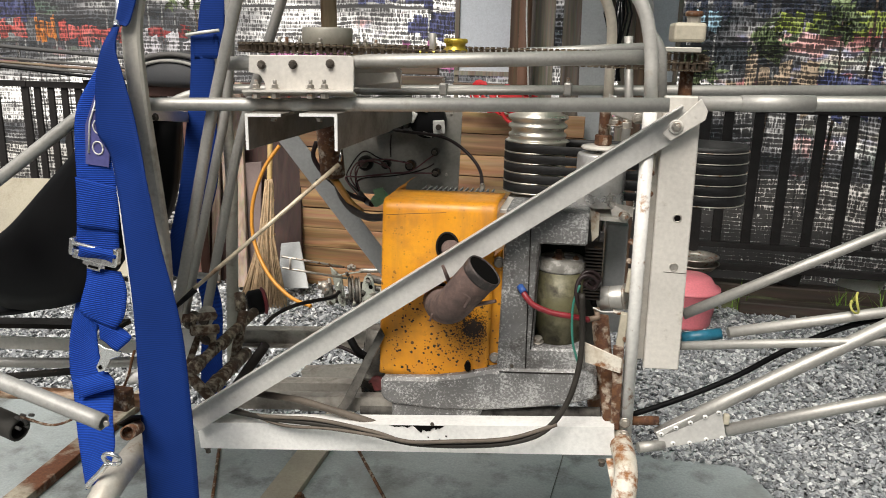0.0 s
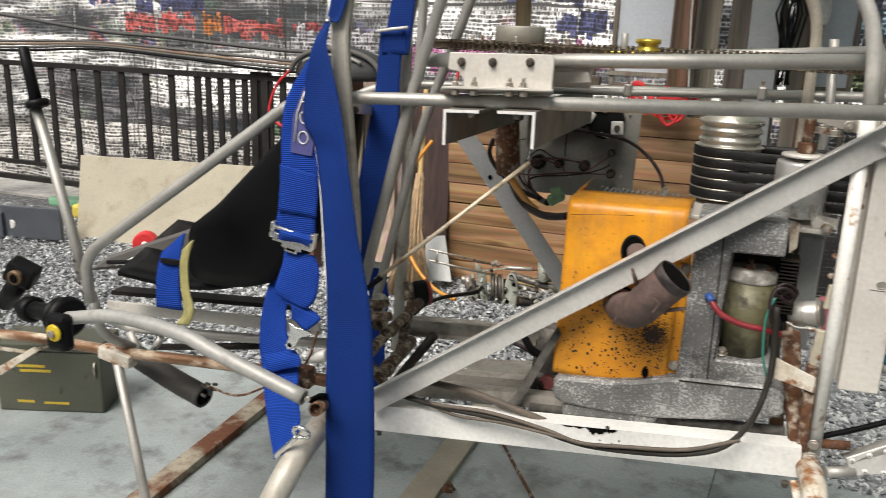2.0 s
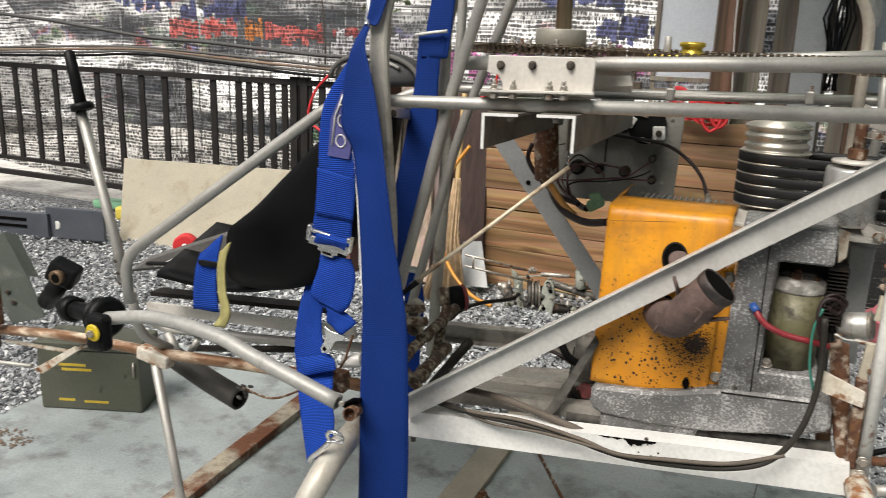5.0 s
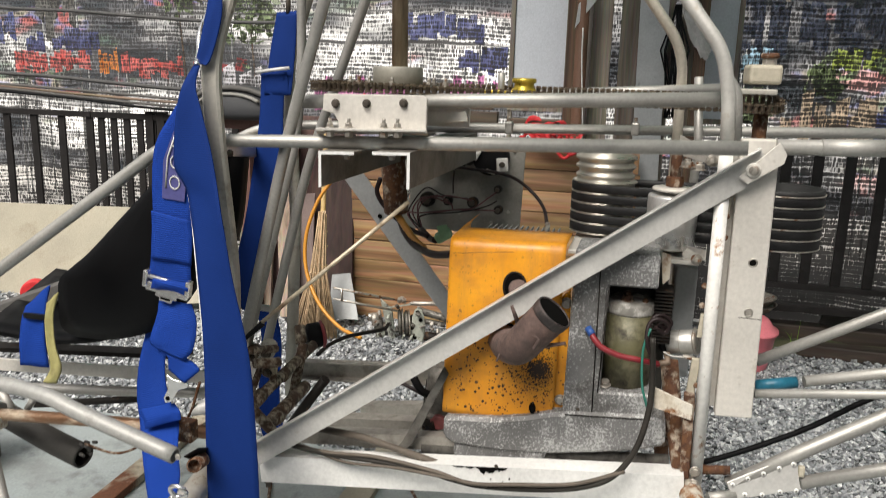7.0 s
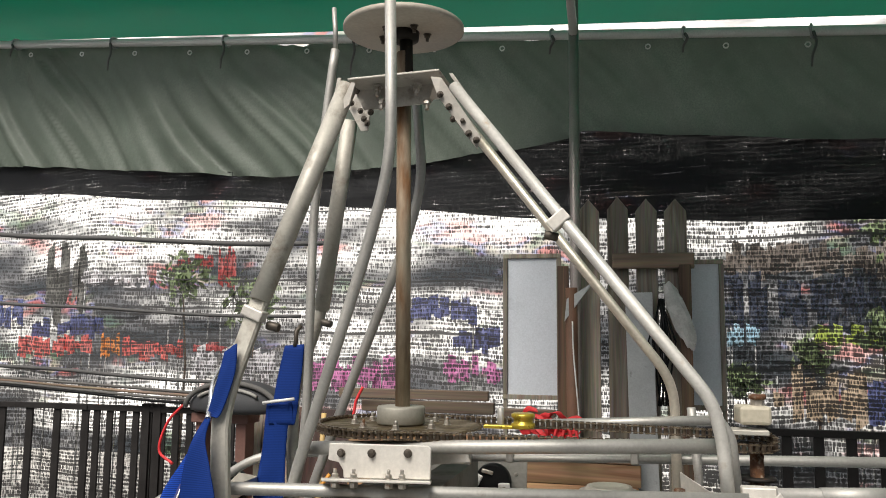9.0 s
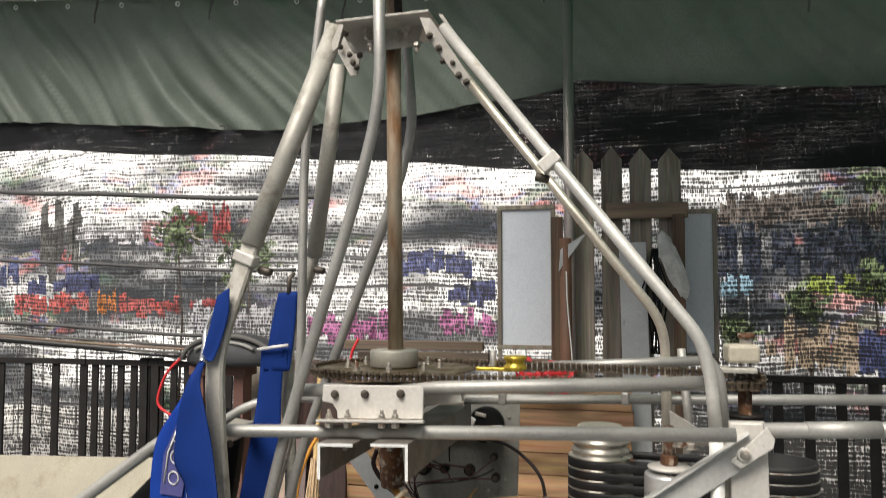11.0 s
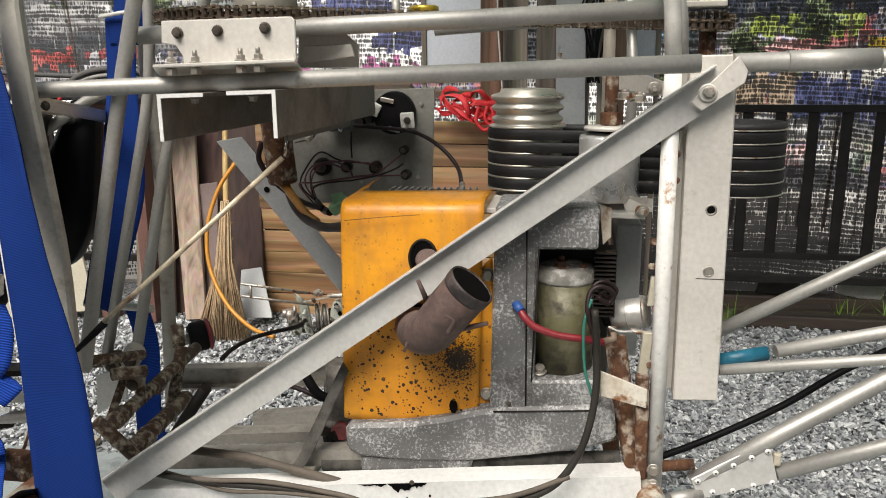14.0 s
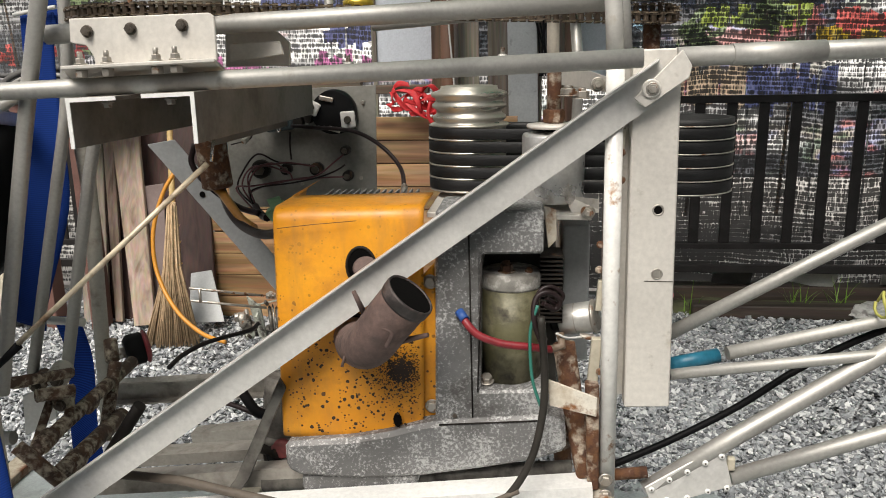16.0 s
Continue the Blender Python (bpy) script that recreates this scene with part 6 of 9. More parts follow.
# battery cable and wiring in front of the starter
part("battery_cable", tube(B(), smooth_line([(0.287, 1.895, 0.907), (0.295, 1.885, 0.898), (0.312, 1.88, 0.883), (0.345, 1.88, 0.871), (0.383, 1.885, 0.865), (0.417, 1.9, 0.856)]), 0.0058, 12), REDCABLE, engine, "red battery cable")
part("cable_tip", tube(B(), [(0.282, 1.9, 0.912), (0.292, 1.888, 0.903)], 0.0072, 12), mat("blue_shrink_sleeve", (0.02, 0.07, 0.25), 0.5), engine)
part("cable_lug", tube(B(), [(0.415, 1.9, 0.856), (0.433, 1.905, 0.86), (0.43, 1.915, 0.876)], 0.0062, 10), mat("brown_rubber_lug", (0.16, 0.115, 0.08), 0.6, var=0.2, scale=40), engine)
loop = smooth_line([(0.404, 1.87, 0.872), (0.391, 1.87, 0.91), (0.394, 1.88, 0.94), (0.411, 1.885, 0.948), (0.428, 1.89, 0.935), (0.421, 1.89, 0.921), (0.404, 1.88, 0.933)])
part("wire_loop", tube(B(), loop, 0.0042, 8), WIRE, engine)
part("wire_loop", tube(B(), [p + Vector((0.004, 0.008, 0.006)) for p in loop], 0.0036, 8), WIRE, engine)
part("green_wire", tube(B(), smooth_line([(0.396, 1.872, 0.932), (0.386, 1.868, 0.893), (0.389, 1.862, 0.828), (0.401, 1.86, 0.785)]), 0.0024, 8), mat("dull_green_wire", (0.03, 0.16, 0.12), 0.45), engine)
part("white_wire", tube(B(), smooth_line([(0.424, 1.9, 0.881), (0.44, 1.91, 0.871), (0.462, 1.93, 0.865)]), 0.0018, 6), WHITEPAINT, engine)

# long harness of cables lying along the sill
part("cable_harness", tube(B(), smooth_line([(0.401, 1.868, 0.917), (0.407, 1.862, 0.83), (0.403, 1.852, 0.765), (0.384, 1.835, 0.701), (0.345, 1.825, 0.648), (0.281, 1.825, 0.617), (0.192, 1.828, 0.598), (0.101, 1.828, 0.59), (0.044, 1.825, 0.596), (-0.015, 1.825, 0.606), (-0.111, 1.825, 0.61), (-0.213, 1.835, 0.604), (-0.302, 1.85, 0.602), (-0.377, 1.88, 0.592)]), 0.0056, 10), mat("dark_sleeved_cable", (0.030, 0.027, 0.023), 0.5, 0.0, var=0.35, scale=12, bump=0.2, spec=0.2), engine, "dark sleeved cable bundle drooping along the sill")
part("cable_strand", tube(B(), smooth_line([(0.371, 1.825, 0.667), (0.281, 1.82, 0.629), (0.171, 1.82, 0.609), (0.08, 1.82, 0.597), (0.01, 1.82, 0.61), (-0.109, 1.822, 0.621), (-0.225, 1.835, 0.608), (-0.364, 1.88, 0.588)]), 0.0042, 8), SLEEVE, engine)
part("cable_strand", tube(B(), smooth_line([(0.114, 1.822, 0.595), (0.011, 1.818, 0.603), (-0.085, 1.82, 0.605), (-0.186, 1.83, 0.595), (-0.283, 1.85, 0.605), (-0.376, 1.88, 0.598)]), 0.0034, 8), SLEEVE, engine)

# ---- drive pulleys and belts ----
P1 = (0.283, 2.13)
P2 = (0.628, 2.11)
ZT, ZB = (0.291, 2.055, 1.167)[2], (0.296, 2.055, 1.062)[2]
R1, R2 = 0.0675, 0.079
prof = [(0.02, ZB - 0.006)]
nb = 5
for k in range(nb):
    z0 = ZB + (ZT - ZB) * k / nb
    h = (ZT - ZB) / nb
    prof += [(R1 + 0.0012, z0 - 0.001), (R1 + 0.0012, z0 + 0.001), (R1 - 0.006, z0 + 0.003), (R1 - 0.006, z0 + h - 0.003)]
prof += [(R1 + 0.001, ZT), (R1 - 0.004, ZT + 0.003), (0.056, ZT + 0.005), (0.061, ZT + 0.010), (0.061, ZT + 0.015), (0.055, ZT + 0.019), (0.055, ZT + 0.025), (0.062, ZT + 0.029), (0.062, ZT + 0.034), (0.056, ZT + 0.038),
         (0.056, ZT + 0.043), (0.063, ZT + 0.047), (0.063, ZT + 0.053), (0.048, ZT + 0.058), (0.047, ZT + 0.063), (0.040, ZT + 0.064), (0.034, ZT + 0.058), (0.01, ZT + 0.058)]
part("engine_pulley", lathe(B(), prof, pose(P1[0], P1[1], 0), 48), mat("turned_aluminium", (0.56, 0.53, 0.46), 0.34, 0.75, var=0.16, scale=10, stretch=(1, 1, 12)), heli, "stepped aluminium pulley")
ZT2, ZB2 = ZT + 0.012, ZB + 0.010
prof = [(0.02, ZB2)]
for k in range(nb):
    z0, h = ZB + (ZT - ZB) * k / nb, (ZT - ZB) / nb
    prof += [(R2 + 0.0012, z0 - 0.0008), (R2 + 0.0012, z0 + 0.0008), (R2 - 0.006, z0 + 0.003), (R2 - 0.006, z0 + h - 0.003)]
prof += [(R2, ZT), (R2, ZT + 0.010), (R2 - 0.007, ZT + 0.010), (R2 - 0.010, ZT - 0.030), (0.02, ZT - 0.030)]
part("driven_pulley", lathe(B(), prof, pose(P2[0], P2[1], 0), 48), mat("dark_anodised_pulley", (0.018, 0.018, 0.018), 0.6, 0.2, var=0.2, scale=10), heli, "black grooved driven pulley")
for k in range(nb + 1):
    z0 = ZB + (ZT - ZB) * k / nb
    part("pulley_ring", lathe(B(), [(R2 - 0.002, z0 - 0.0011), (R2 + 0.0022, z0 - 0.0009), (R2 + 0.0022, z0 + 0.0009), (R2 - 0.002, z0 + 0.0011)], pose(P2[0], P2[1], 0), 48, True), BOLT, heli)
dx, dy = P2[0] - P1[0], P2[1] - P1[1]
LL, base = math.hypot(dx, dy), math.atan2(dy, dx)
off = math.acos((R1 - R2) / LL)
for k in range(nb):
    z0, h = ZB + (ZT - ZB) * k / nb, (ZT - ZB) / nb
    bm = B()
    ring = []
    for i in range(29):
        a = base + off + (2 * math.pi - 2 * off) * i / 28
        ring.append((P1[0], P1[1], a, R1))
    for i in range(29):
        a = base - off + 2 * off * i / 28
        ring.append((P2[0], P2[1], a, R2))
    vs = []
    for x, y, a, r in ring:
        vs.append([bm.verts.new((x + (r + e) * math.cos(a), y + (r + e) * math.sin(a), z)) for e, z in ((-0.005, z0 + 0.003), (0.0, z0 + 0.0018), (0.001, z0 + 0.003), (0.001, z0 + h - 0.003), (0.0, z0 + h - 0.0018), (-0.005, z0 + h - 0.003))])
    for i in range(len(vs)):
        a, b = vs[i], vs[(i + 1) % len(vs)]
        for j in range(6):
            bm.faces.new((a[j], b[j], b[(j + 1) % 6], a[(j + 1) % 6])).smooth = True
    part("drive_belt", bm, BELTRUB, heli, "black ribbed drive belt")
# idler spool with its rusty nut
SP = (0.420, 2.02)
part("idler_spool", lathe(B(), [(0.012, ZB - 0.004), (0.047, ZB - 0.004), (0.048, ZB), (0.048, ZT - 0.010), (0.046, ZT - 0.006), (0.012, ZT - 0.006)], pose(SP[0], SP[1], 0), 36), mat("scuffed_bright_aluminium", (0.68, 0.67, 0.65), 0.3, 0.75, var=0.15, scale=16, spots=(0.35, 0.33, 0.3), spot_amount=0.4, spot_scale=14, edge=0.2), heli, "bright scuffed idler spool")
part("idler_flange", lathe(B(), [(0.01, 0), (0.040, 0), (0.042, 0.003), (0.040, 0.006), (0.01, 0.007)], pose(SP[0], SP[1], ZT + 0.002), 30), PLATE, heli)
part("idler_nut", cyl(B(), (SP[0], SP[1], ZT + 0.009), (SP[0], SP[1], ZT + 0.030), 0.0165, 6), RUST, heli, "rusty nut")
part("idler_stud", cyl(B(), (SP[0], SP[1], ZT + 0.028), (SP[0], SP[1], ZT + 0.085), 0.0105, 14), RUST, heli)
bm = B()
plate(bm, [(0.23, 1.955, ZB - 0.012), (0.475, 1.955, ZB - 0.016), (0.475, 2.25, ZB - 0.016), (0.23, 2.25, ZB - 0.012)], (0, 0, -1), 0.008, 0.001)
part("pulley_plate", bm, PLATE, heli)
for q in ((0.439, 2, 1.217), (0.46, 2, 1.213)):
    part("stud", hexbolt(B(), q, (0, 0, 1), 0.011, 0.010, 0.006), BOLT, heli)
bm = B()
plate(bm, [(0.404, 1.94, 1.063), (0.423, 1.94, 1.057), (0.424, 1.94, 1.012), (0.412, 1.94, 0.999)], (0, 1, 0), 0.006, 0.001)
part("rusty_tab", bm, RUSTPAINT, heli)

# ---- equipment panel behind the engine ----
panel = part("equipment_panel", B(), PANEL, heli, "grey panel with ignition parts and loose wires")
bm = B()
plate(bm, [(-0.268, 2.448, 1.215), (0.065, 2.448, 1.225), (0.058, 2.448, 0.988), (-0.082, 2.448, 0.968), (-0.271, 2.448, 0.966)], (0, 1, 0), 0.003, 0.001)
bm.normal_update()
bm.to_mesh(panel.data)
bm.free()
q = Vector((-0.020, 2.424, 1.172))
part("magneto_rotor", lathe(B(), [(0.012, -0.010), (0.022, -0.012), (0.030, -0.024), (0.044, -0.022), (0.047, -0.006), (0.044, 0.020)], Matrix.Translation(q) @ pose(0, 0, 0, 90), 36), DARKPLASTIC, panel, "black magneto rotor")
part("rotor_hub", cyl(B(), q + Vector((0, 0.0, 0)), q + Vector((0, -0.018, 0)), 0.014, 18), DARKSTEEL, panel)
for x, z, w, h, r in ((-0.042, 0.012, 0.034, 0.028, 28), (0.034, -0.014, 0.030, 0.034, -4)):
    bm = B()
    box(bm, (w, 0.005, h), Matrix.Translation(q + Vector((x, -0.026, z))) @ pose(0, 0, 0, 0, r, 0), 0.003)
    part("pole_shoe", bm, WHITEPAINT, panel, "pale pole shoe")
    part("screw", cyl(B(), q + Vector((x, -0.028, z)), q + Vector((x, -0.034, z)), 0.0075, 12), BOLT_DARK, panel)
for x, z, w, r in ((-0.010, 0.028, 0.030, 12), (0.004, -0.034, 0.026, 14)):
    bm = B()
    box(bm, (w, 0.004, 0.010), Matrix.Translation(q + Vector((x, -0.0245, z))) @ pose(0, 0, 0, 0, r, 0), 0.002)
    part("lamination", bm, BOLT, panel)
bm = B()
box(bm, (0.062, 0.018, 0.030), Matrix.Translation((-0.140, 2.428, 1.148)) @ pose(0, 0, 0, 0, -6, 0), 0.006)
part("ignition_coil", bm, mat("dark_teal_coil", (0.02, 0.032, 0.036), 0.5, var=0.3, scale=30), panel, "dark teal ignition coil")
part("coil_clip", tube(B(), smooth_line([(-0.139, 2.416, 1.165), (-0.143, 2.412, 1.14), (-0.136, 2.412, 1.134), (-0.133, 2.414, 1.16)]), 0.0016, 6), CHROME, panel)
for x, z, r in ((-0.088, 1.176, 0.017), (-0.098, 1.152, 0.011), (-0.075, 1.158, 0.009)):
    part("terminal_block", cyl(B(), (x, 2.44, z), (x, 2.415, z), r, 12), DARKSTEEL, panel)
part("coil_wire", tube(B(), smooth_line([(-0.165, 2.42, 1.138), (-0.19, 2.41, 1.133), (-0.203, 2.41, 1.118), (-0.24, 2.40, 1.108)]), 0.0016, 6), WIRE, panel)
part("wire_nut", cyl(B(), (-0.206, 2.415, 1.122), (-0.212, 2.40, 1.114), 0.007, 8), BOLT, panel)
for x, z in ((-0.104, 1.018), (-0.018, 0.999), (0.026, 1.03), (0.036, 1.19)):
    part("panel_screw", cyl(B(), (x, 2.45, z), (x, 2.443, z), 0.004, 8), BOLT, panel)
part("ignition_lead", tube(B(), smooth_line([(-0.103, 2.39, 1.147), (-0.053, 2.38, 1.144), (0.032, 2.37, 1.136), (0.096, 2.332, 1.108), (0.137, 2.3, 1.068), (0.166, 2.15, 1.039)]), 0.0042, 10), WIRE, panel, "black ignition lead")
part("plug_cap", tube(B(), [(0.16, 2.19, 1.053), (0.168, 2.12, 1.032)], 0.006, 10), BOLT, panel)
part("coil_wire", tube(B(), smooth_line([(-0.113, 2.409, 1.133), (-0.115, 2.409, 1.104), (-0.114, 2.409, 1.075)]), 0.002, 6), WIRE, panel)
for q, r in (((-0.187, 2.428, 1.053), 0.020), ((-0.131, 2.428, 1.053), 0.012), ((-0.065, 2.428, 1.053), 0.014), ((0.004, 2.409, 1.094), 0.010), ((0.007, 2.409, 1.041), 0.011)):
    q = Vector(q)
    part("terminal_post", cyl(B(), q + Vector((0, 0.01, 0)), q + Vector((0, -0.012, 0)), r, 16), DARKSTEEL, panel)
    part("terminal_nut", cyl(B(), q + Vector((0, -0.012, 0)), q + Vector((0, -0.020, 0)), r * 0.6, 6), BOLT_DARK, panel)
WIRES = (((-0.180, 0.981), (-0.225, 1.016), (-0.214, 1.051), (-0.180, 1.089), (-0.136, 1.071), (-0.072, 1.065)),
         ((-0.183, 0.978), (-0.201, 1.016), (-0.188, 1.051), (-0.151, 1.071), (-0.116, 1.051), (-0.110, 1.036)),
         ((-0.181, 0.975), (-0.227, 1.019), (-0.190, 1.024), (-0.117, 1.035), (-0.056, 1.039), (0.0, 1.041)),
         ((-0.178, 0.978), (-0.196, 1.011), (-0.107, 1.036), (-0.056, 1.044), (-0.016, 1.073), (0.007, 1.091)),
         ((-0.176, 0.975), (-0.202, 1.036), (-0.180, 1.064), (-0.141, 1.069), (-0.115, 1.071), (-0.060, 1.062)),
         ((-0.181, 0.978), (-0.191, 1.016), (-0.102, 1.031), (-0.051, 1.041), (-0.015, 1.054), (0.005, 1.066)),
         ((-0.179, 0.979), (-0.216, 1.022), (-0.196, 1.060), (-0.160, 1.064), (-0.126, 1.052), (-0.116, 1.047)))
for k, way in enumerate(WIRES):
    depth = (2.36, 2.385, 2.385, 2.39, 2.395, 2.40)
    part("loose_wire", tube(B(), smooth_line([(x, y - 0.004 * (k % 3), z) for (x, z), y in zip(way, depth)], 7), 0.0019, 6), WIRE if k in (0, 5) else WIREPURPLE, panel)
part("wire_bundle", tube(B(), smooth_line([(-0.181, 2.36, 0.984), (-0.160, 2.31, 0.985), (-0.128, 2.25, 0.985), (-0.106, 2.21, 0.990)]), 0.0075, 8), WIRE, panel)
bm = B()
box(bm, (0.040, 0.026, 0.024), Matrix.Translation((-0.089, 2.22, 1.002)) @ pose(0, 0, 0, 12, -32, 0), 0.005)
connector = part("connector", bm, GREENTAPE, panel, "pale green plastic connector")
bm = B()
box(bm, (0.026, 0.004, 0.022), Matrix.Translation((-0.087, 2.205, 1.020)) @ pose(0, 0, 0, 20, -14, 0), 0.002)
part("connector_flap", bm, GREENTAPE, connector)
part("fat_cable", tube(B(), smooth_line([(-0.236, 2.32, 1.032), (-0.196, 2.25, 0.999), (-0.151, 2.2, 0.976), (-0.086, 2.12, 0.978), (-0.022, 2.05, 0.999)]), 0.0085, 10), WIRE, panel)
part("fat_cable", tube(B(), smooth_line([(-0.275, 2.3, 1.12), (-0.284, 2.3, 1.081), (-0.253, 2.3, 1.036), (-0.19, 2.28, 0.999), (-0.135, 2.25, 0.99)]), 0.006, 10), WIRE, panel)
part("rusty_canister", cyl(B(), (-0.240, 2.28, 1.20), (-0.226, 2.28, 1.035), 0.030, 22), RUST, panel, "rusty canister")
part("amber_tube", tube(B(), smooth_line([(-0.239, 2.28, 1.044), (-0.213, 2.27, 1.024), (-0.163, 2.22, 0.988), (-0.13, 2.2, 0.971)]), 0.009, 10), mat("amber_plastic", (0.34, 0.16, 0.03), 0.35, var=0.2, scale=20), panel)
bm = B()
box(bm, (0.030, 0.02, 0.04), Matrix.Translation((-0.226, 2.3, 1.112)), 0.002)
part("blue_box", bm, BLUETAPE, panel)
part("wire_hook", tube(B(), [(-0.091, 1.95, 1.164), (-0.089, 1.93, 1.132)], 0.0025, 8), CHROME, panel)
# grey diagonal strip behind
bm = B()
plate(bm, [(-0.419, 2.39, 1.111), (-0.359, 2.39, 1.121), (-0.095, 2.39, 0.789), (-0.095, 2.39, 0.71)], (0, 1, 0), 0.004, 0.001)
part("flat_stay", bm, GREYSTRIP, heli, "flat grey stay with a bolt hole")
part("bolt_hole", cyl(B(), (-0.306, 2.388, 1.005), Vector((-0.306, 2.388, 1.005)) + Vector((0, -0.002, 0)), 0.0065, 14), BLACKHOLE, heli)
# thin push rod
ftube([(-0.07, 1.87, 1.136), (-0.36, 1.8, 0.876)], 0.0042, name="push_rod", material=mat("tarnished_rod", (0.58, 0.50, 0.37), 0.5, 0.4, var=0.35, scale=14, spots=(0.13, 0.075, 0.04), spot_amount=0.45, spot_scale=20, edge=0.15))
part("rod_boot", tube(B(), [(-0.347, 1.8, 0.884), (-0.393, 1.79, 0.841)], 0.0065, 10, 0, 0.004), RUBBER, heli)

# control linkage, lower front
LINKRUST = mat("scaly_rusty_linkage", (0.085, 0.047, 0.028), 0.7, 0.15, var=0.5, scale=26, bump=0.9, spots=(0.36, 0.315, 0.24), spot_amount=0.46, spot_scale=55, edge=0.12, stain=(0.022, 0.016, 0.013), stain_scale=30, stain_at=0.53, fine_var=0.25)
for pa, pb, r, m_ in (((-0.46, 1.95, 0.63), (-0.475, 2.33, 0.645), 0.0135, LINKRUST), ((-0.413, 1.95, 0.595), (-0.451, 2.22, 0.571), 0.0165, LINKRUST), ((-0.471, 2.18, 0.533), (-0.467, 2.25, 0.677), 0.013, LINKRUST),
                      ((-0.486, 1.95, 0.757), (-0.471, 2.1, 0.714), 0.010, LINKRUST), ((-0.451, 1.9, 0.668), (-0.377, 1.92, 0.576), 0.012, LINKRUST), ((-0.475, 2, 0.712), (-0.437, 2.05, 0.702), 0.012, LINKRUST)):
    ftube([pa, pb], r, material=m_, name="linkage_tube", seg=12)
for pa, pb, r in (((-0.592, 2.1, 0.688), (-0.509, 2.1, 0.703), 0.0105), ((-0.494, 2.08, 0.691), (-0.504, 2.02, 0.609), 0.008), ((-0.474, 2.1, 0.684), (-0.46, 2.06, 0.644), 0.009)):
    part("linkage_rod", cyl(B(), pa, pb, r, 12), LINKRUST, heli)
for q, r, h in (((-0.492, 2.1, 0.709), 0.021, 0.045), ((-0.479, 2.08, 0.667), 0.016, 0.04), ((-0.525, 2.09, 0.7), 0.015, 0.05)):
    q = Vector(q)
    part("linkage_knuckle", cyl(B(), q + Vector((0.006, -h / 2, 0)), q + Vector((-0.006, h / 2, 0.004)), r, 16, 0.25), LEGMAT if r > 0.02 else LINKRUST, heli)
    part("bolt", hexbolt(B(), q + Vector((0.006, -h / 2, 0)), (0.1, -1, 0), r * 0.5, 0.007, 0.004), BOLT_DARK, heli)
bm = B()
plate(bm, [(-0.612, 2.15, 0.641), (-0.543, 2.15, 0.667), (-0.547, 2.15, 0.595), (-0.619, 2.15, 0.555)], (0, 1, 0), 0.006, 0.001)
part("linkage_plate", bm, CHANNEL, heli)
for pa, pb, r in (((-0.455, 1.96, 0.636), (-0.459, 2, 0.637), 0.017), ((-0.478, 2.14, 0.623), (-0.477, 2.17, 0.627), 0.016), ((-0.42, 1.99, 0.587), (-0.425, 2.02, 0.586), 0.019), ((-0.491, 2.28, 0.715), (-0.479, 2.26, 0.672), 0.014)):
    part("linkage_collar", cyl(B(), pa, pb, r, 14), LINKRUST, heli)
kn = Vector((-0.49, 2.4, 0.651))
kd = Vector((0.75, 0.55, 0.1)).normalized()
part("rubber_roller", cyl(B(), kn - kd * 0.035, kn + kd * 0.012, 0.036, 26, 0.25), RUBBER, heli, "black rubber roller with a red face")
part("roller_face", cyl(B(), kn + kd * 0.004, kn + kd * 0.018, 0.039, 26, 0.25), mat("dark_red_rubber", (0.16, 0.02, 0.025), 0.55, var=0.2, scale=30), heli)
part("roller_bolt", cyl(B(), kn - kd * 0.06, kn - kd * 0.03, 0.013, 12), BOLT, heli)
ftube([(-0.722, 2.3, 0.752), (-0.568, 2.32, 0.737)], 0.009, material=CHANNEL, name="cross_bar")


# ---- seat ----
def web_material(name, dark, light, ribs):
    """Blue woven belt: fine cross ribs and soft wear."""
    m = bpy.data.materials.new(name)
    m.use_nodes = True
    nt = m.node_tree
    N, L = nt.nodes, nt.links
    b = N["Principled BSDF"]
    uv = N.new("ShaderNodeUVMap")
    mp = N.new("ShaderNodeMapping")
    L.new(uv.outputs[0], mp.inputs["Vector"])
    w = N.new("ShaderNodeTexWave")
    w.wave_type, w.bands_direction = 'BANDS', 'Y'
    w.inputs["Scale"].default_value = 78.0
    w.inputs["Distortion"].default_value, w.inputs["Detail"].default_value = 0.0, 0.0
    L.new(mp.outputs[0], w.inputs["Vector"])
    n = N.new("ShaderNodeTexNoise")
    n.inputs["Scale"].default_value, n.inputs["Detail"].default_value = 9.0, 5.0
    co = N.new("ShaderNodeTexCoord")
    L.new(co.outputs["Object"], n.inputs["Vector"])
    r = N.new("ShaderNodeValToRGB")
    e = r.color_ramp.elements
    e[0].position, e[0].color = 0.1, (*dark, 1)
    e[1].position, e[1].color = 0.9, (*light, 1)
    L.new(w.outputs["Fac"], r.inputs[0])
    mx = N.new("ShaderNodeMix")
    mx.data_type, mx.blend_type = 'RGBA', 'MULTIPLY'
    mx.inputs[0].default_value = 0.35
    L.new(r.outputs[0], mx.inputs[6])
    L.new(n.outputs["Fac"], mx.inputs[7])
    hs = N.new("ShaderNodeHueSaturation")
    hs.inputs["Value"].default_value = 1.25
    L.new(mx.outputs[2], hs.inputs["Color"])
    L.new(hs.outputs[0], b.inputs["Base Color"])
    b.inputs["Roughness"].default_value = 0.75
    b.inputs["Specular IOR Level"].default_value = 0.12
    bp = N.new("ShaderNodeBump")
    bp.inputs["Strength"].default_value, bp.inputs["Distance"].default_value = ribs, 0.0012
    L.new(w.outputs["Fac"], bp.inputs["Height"])
    L.new(bp.outputs[0], b.inputs["Normal"])
    MATS[m.name] = m
    return m


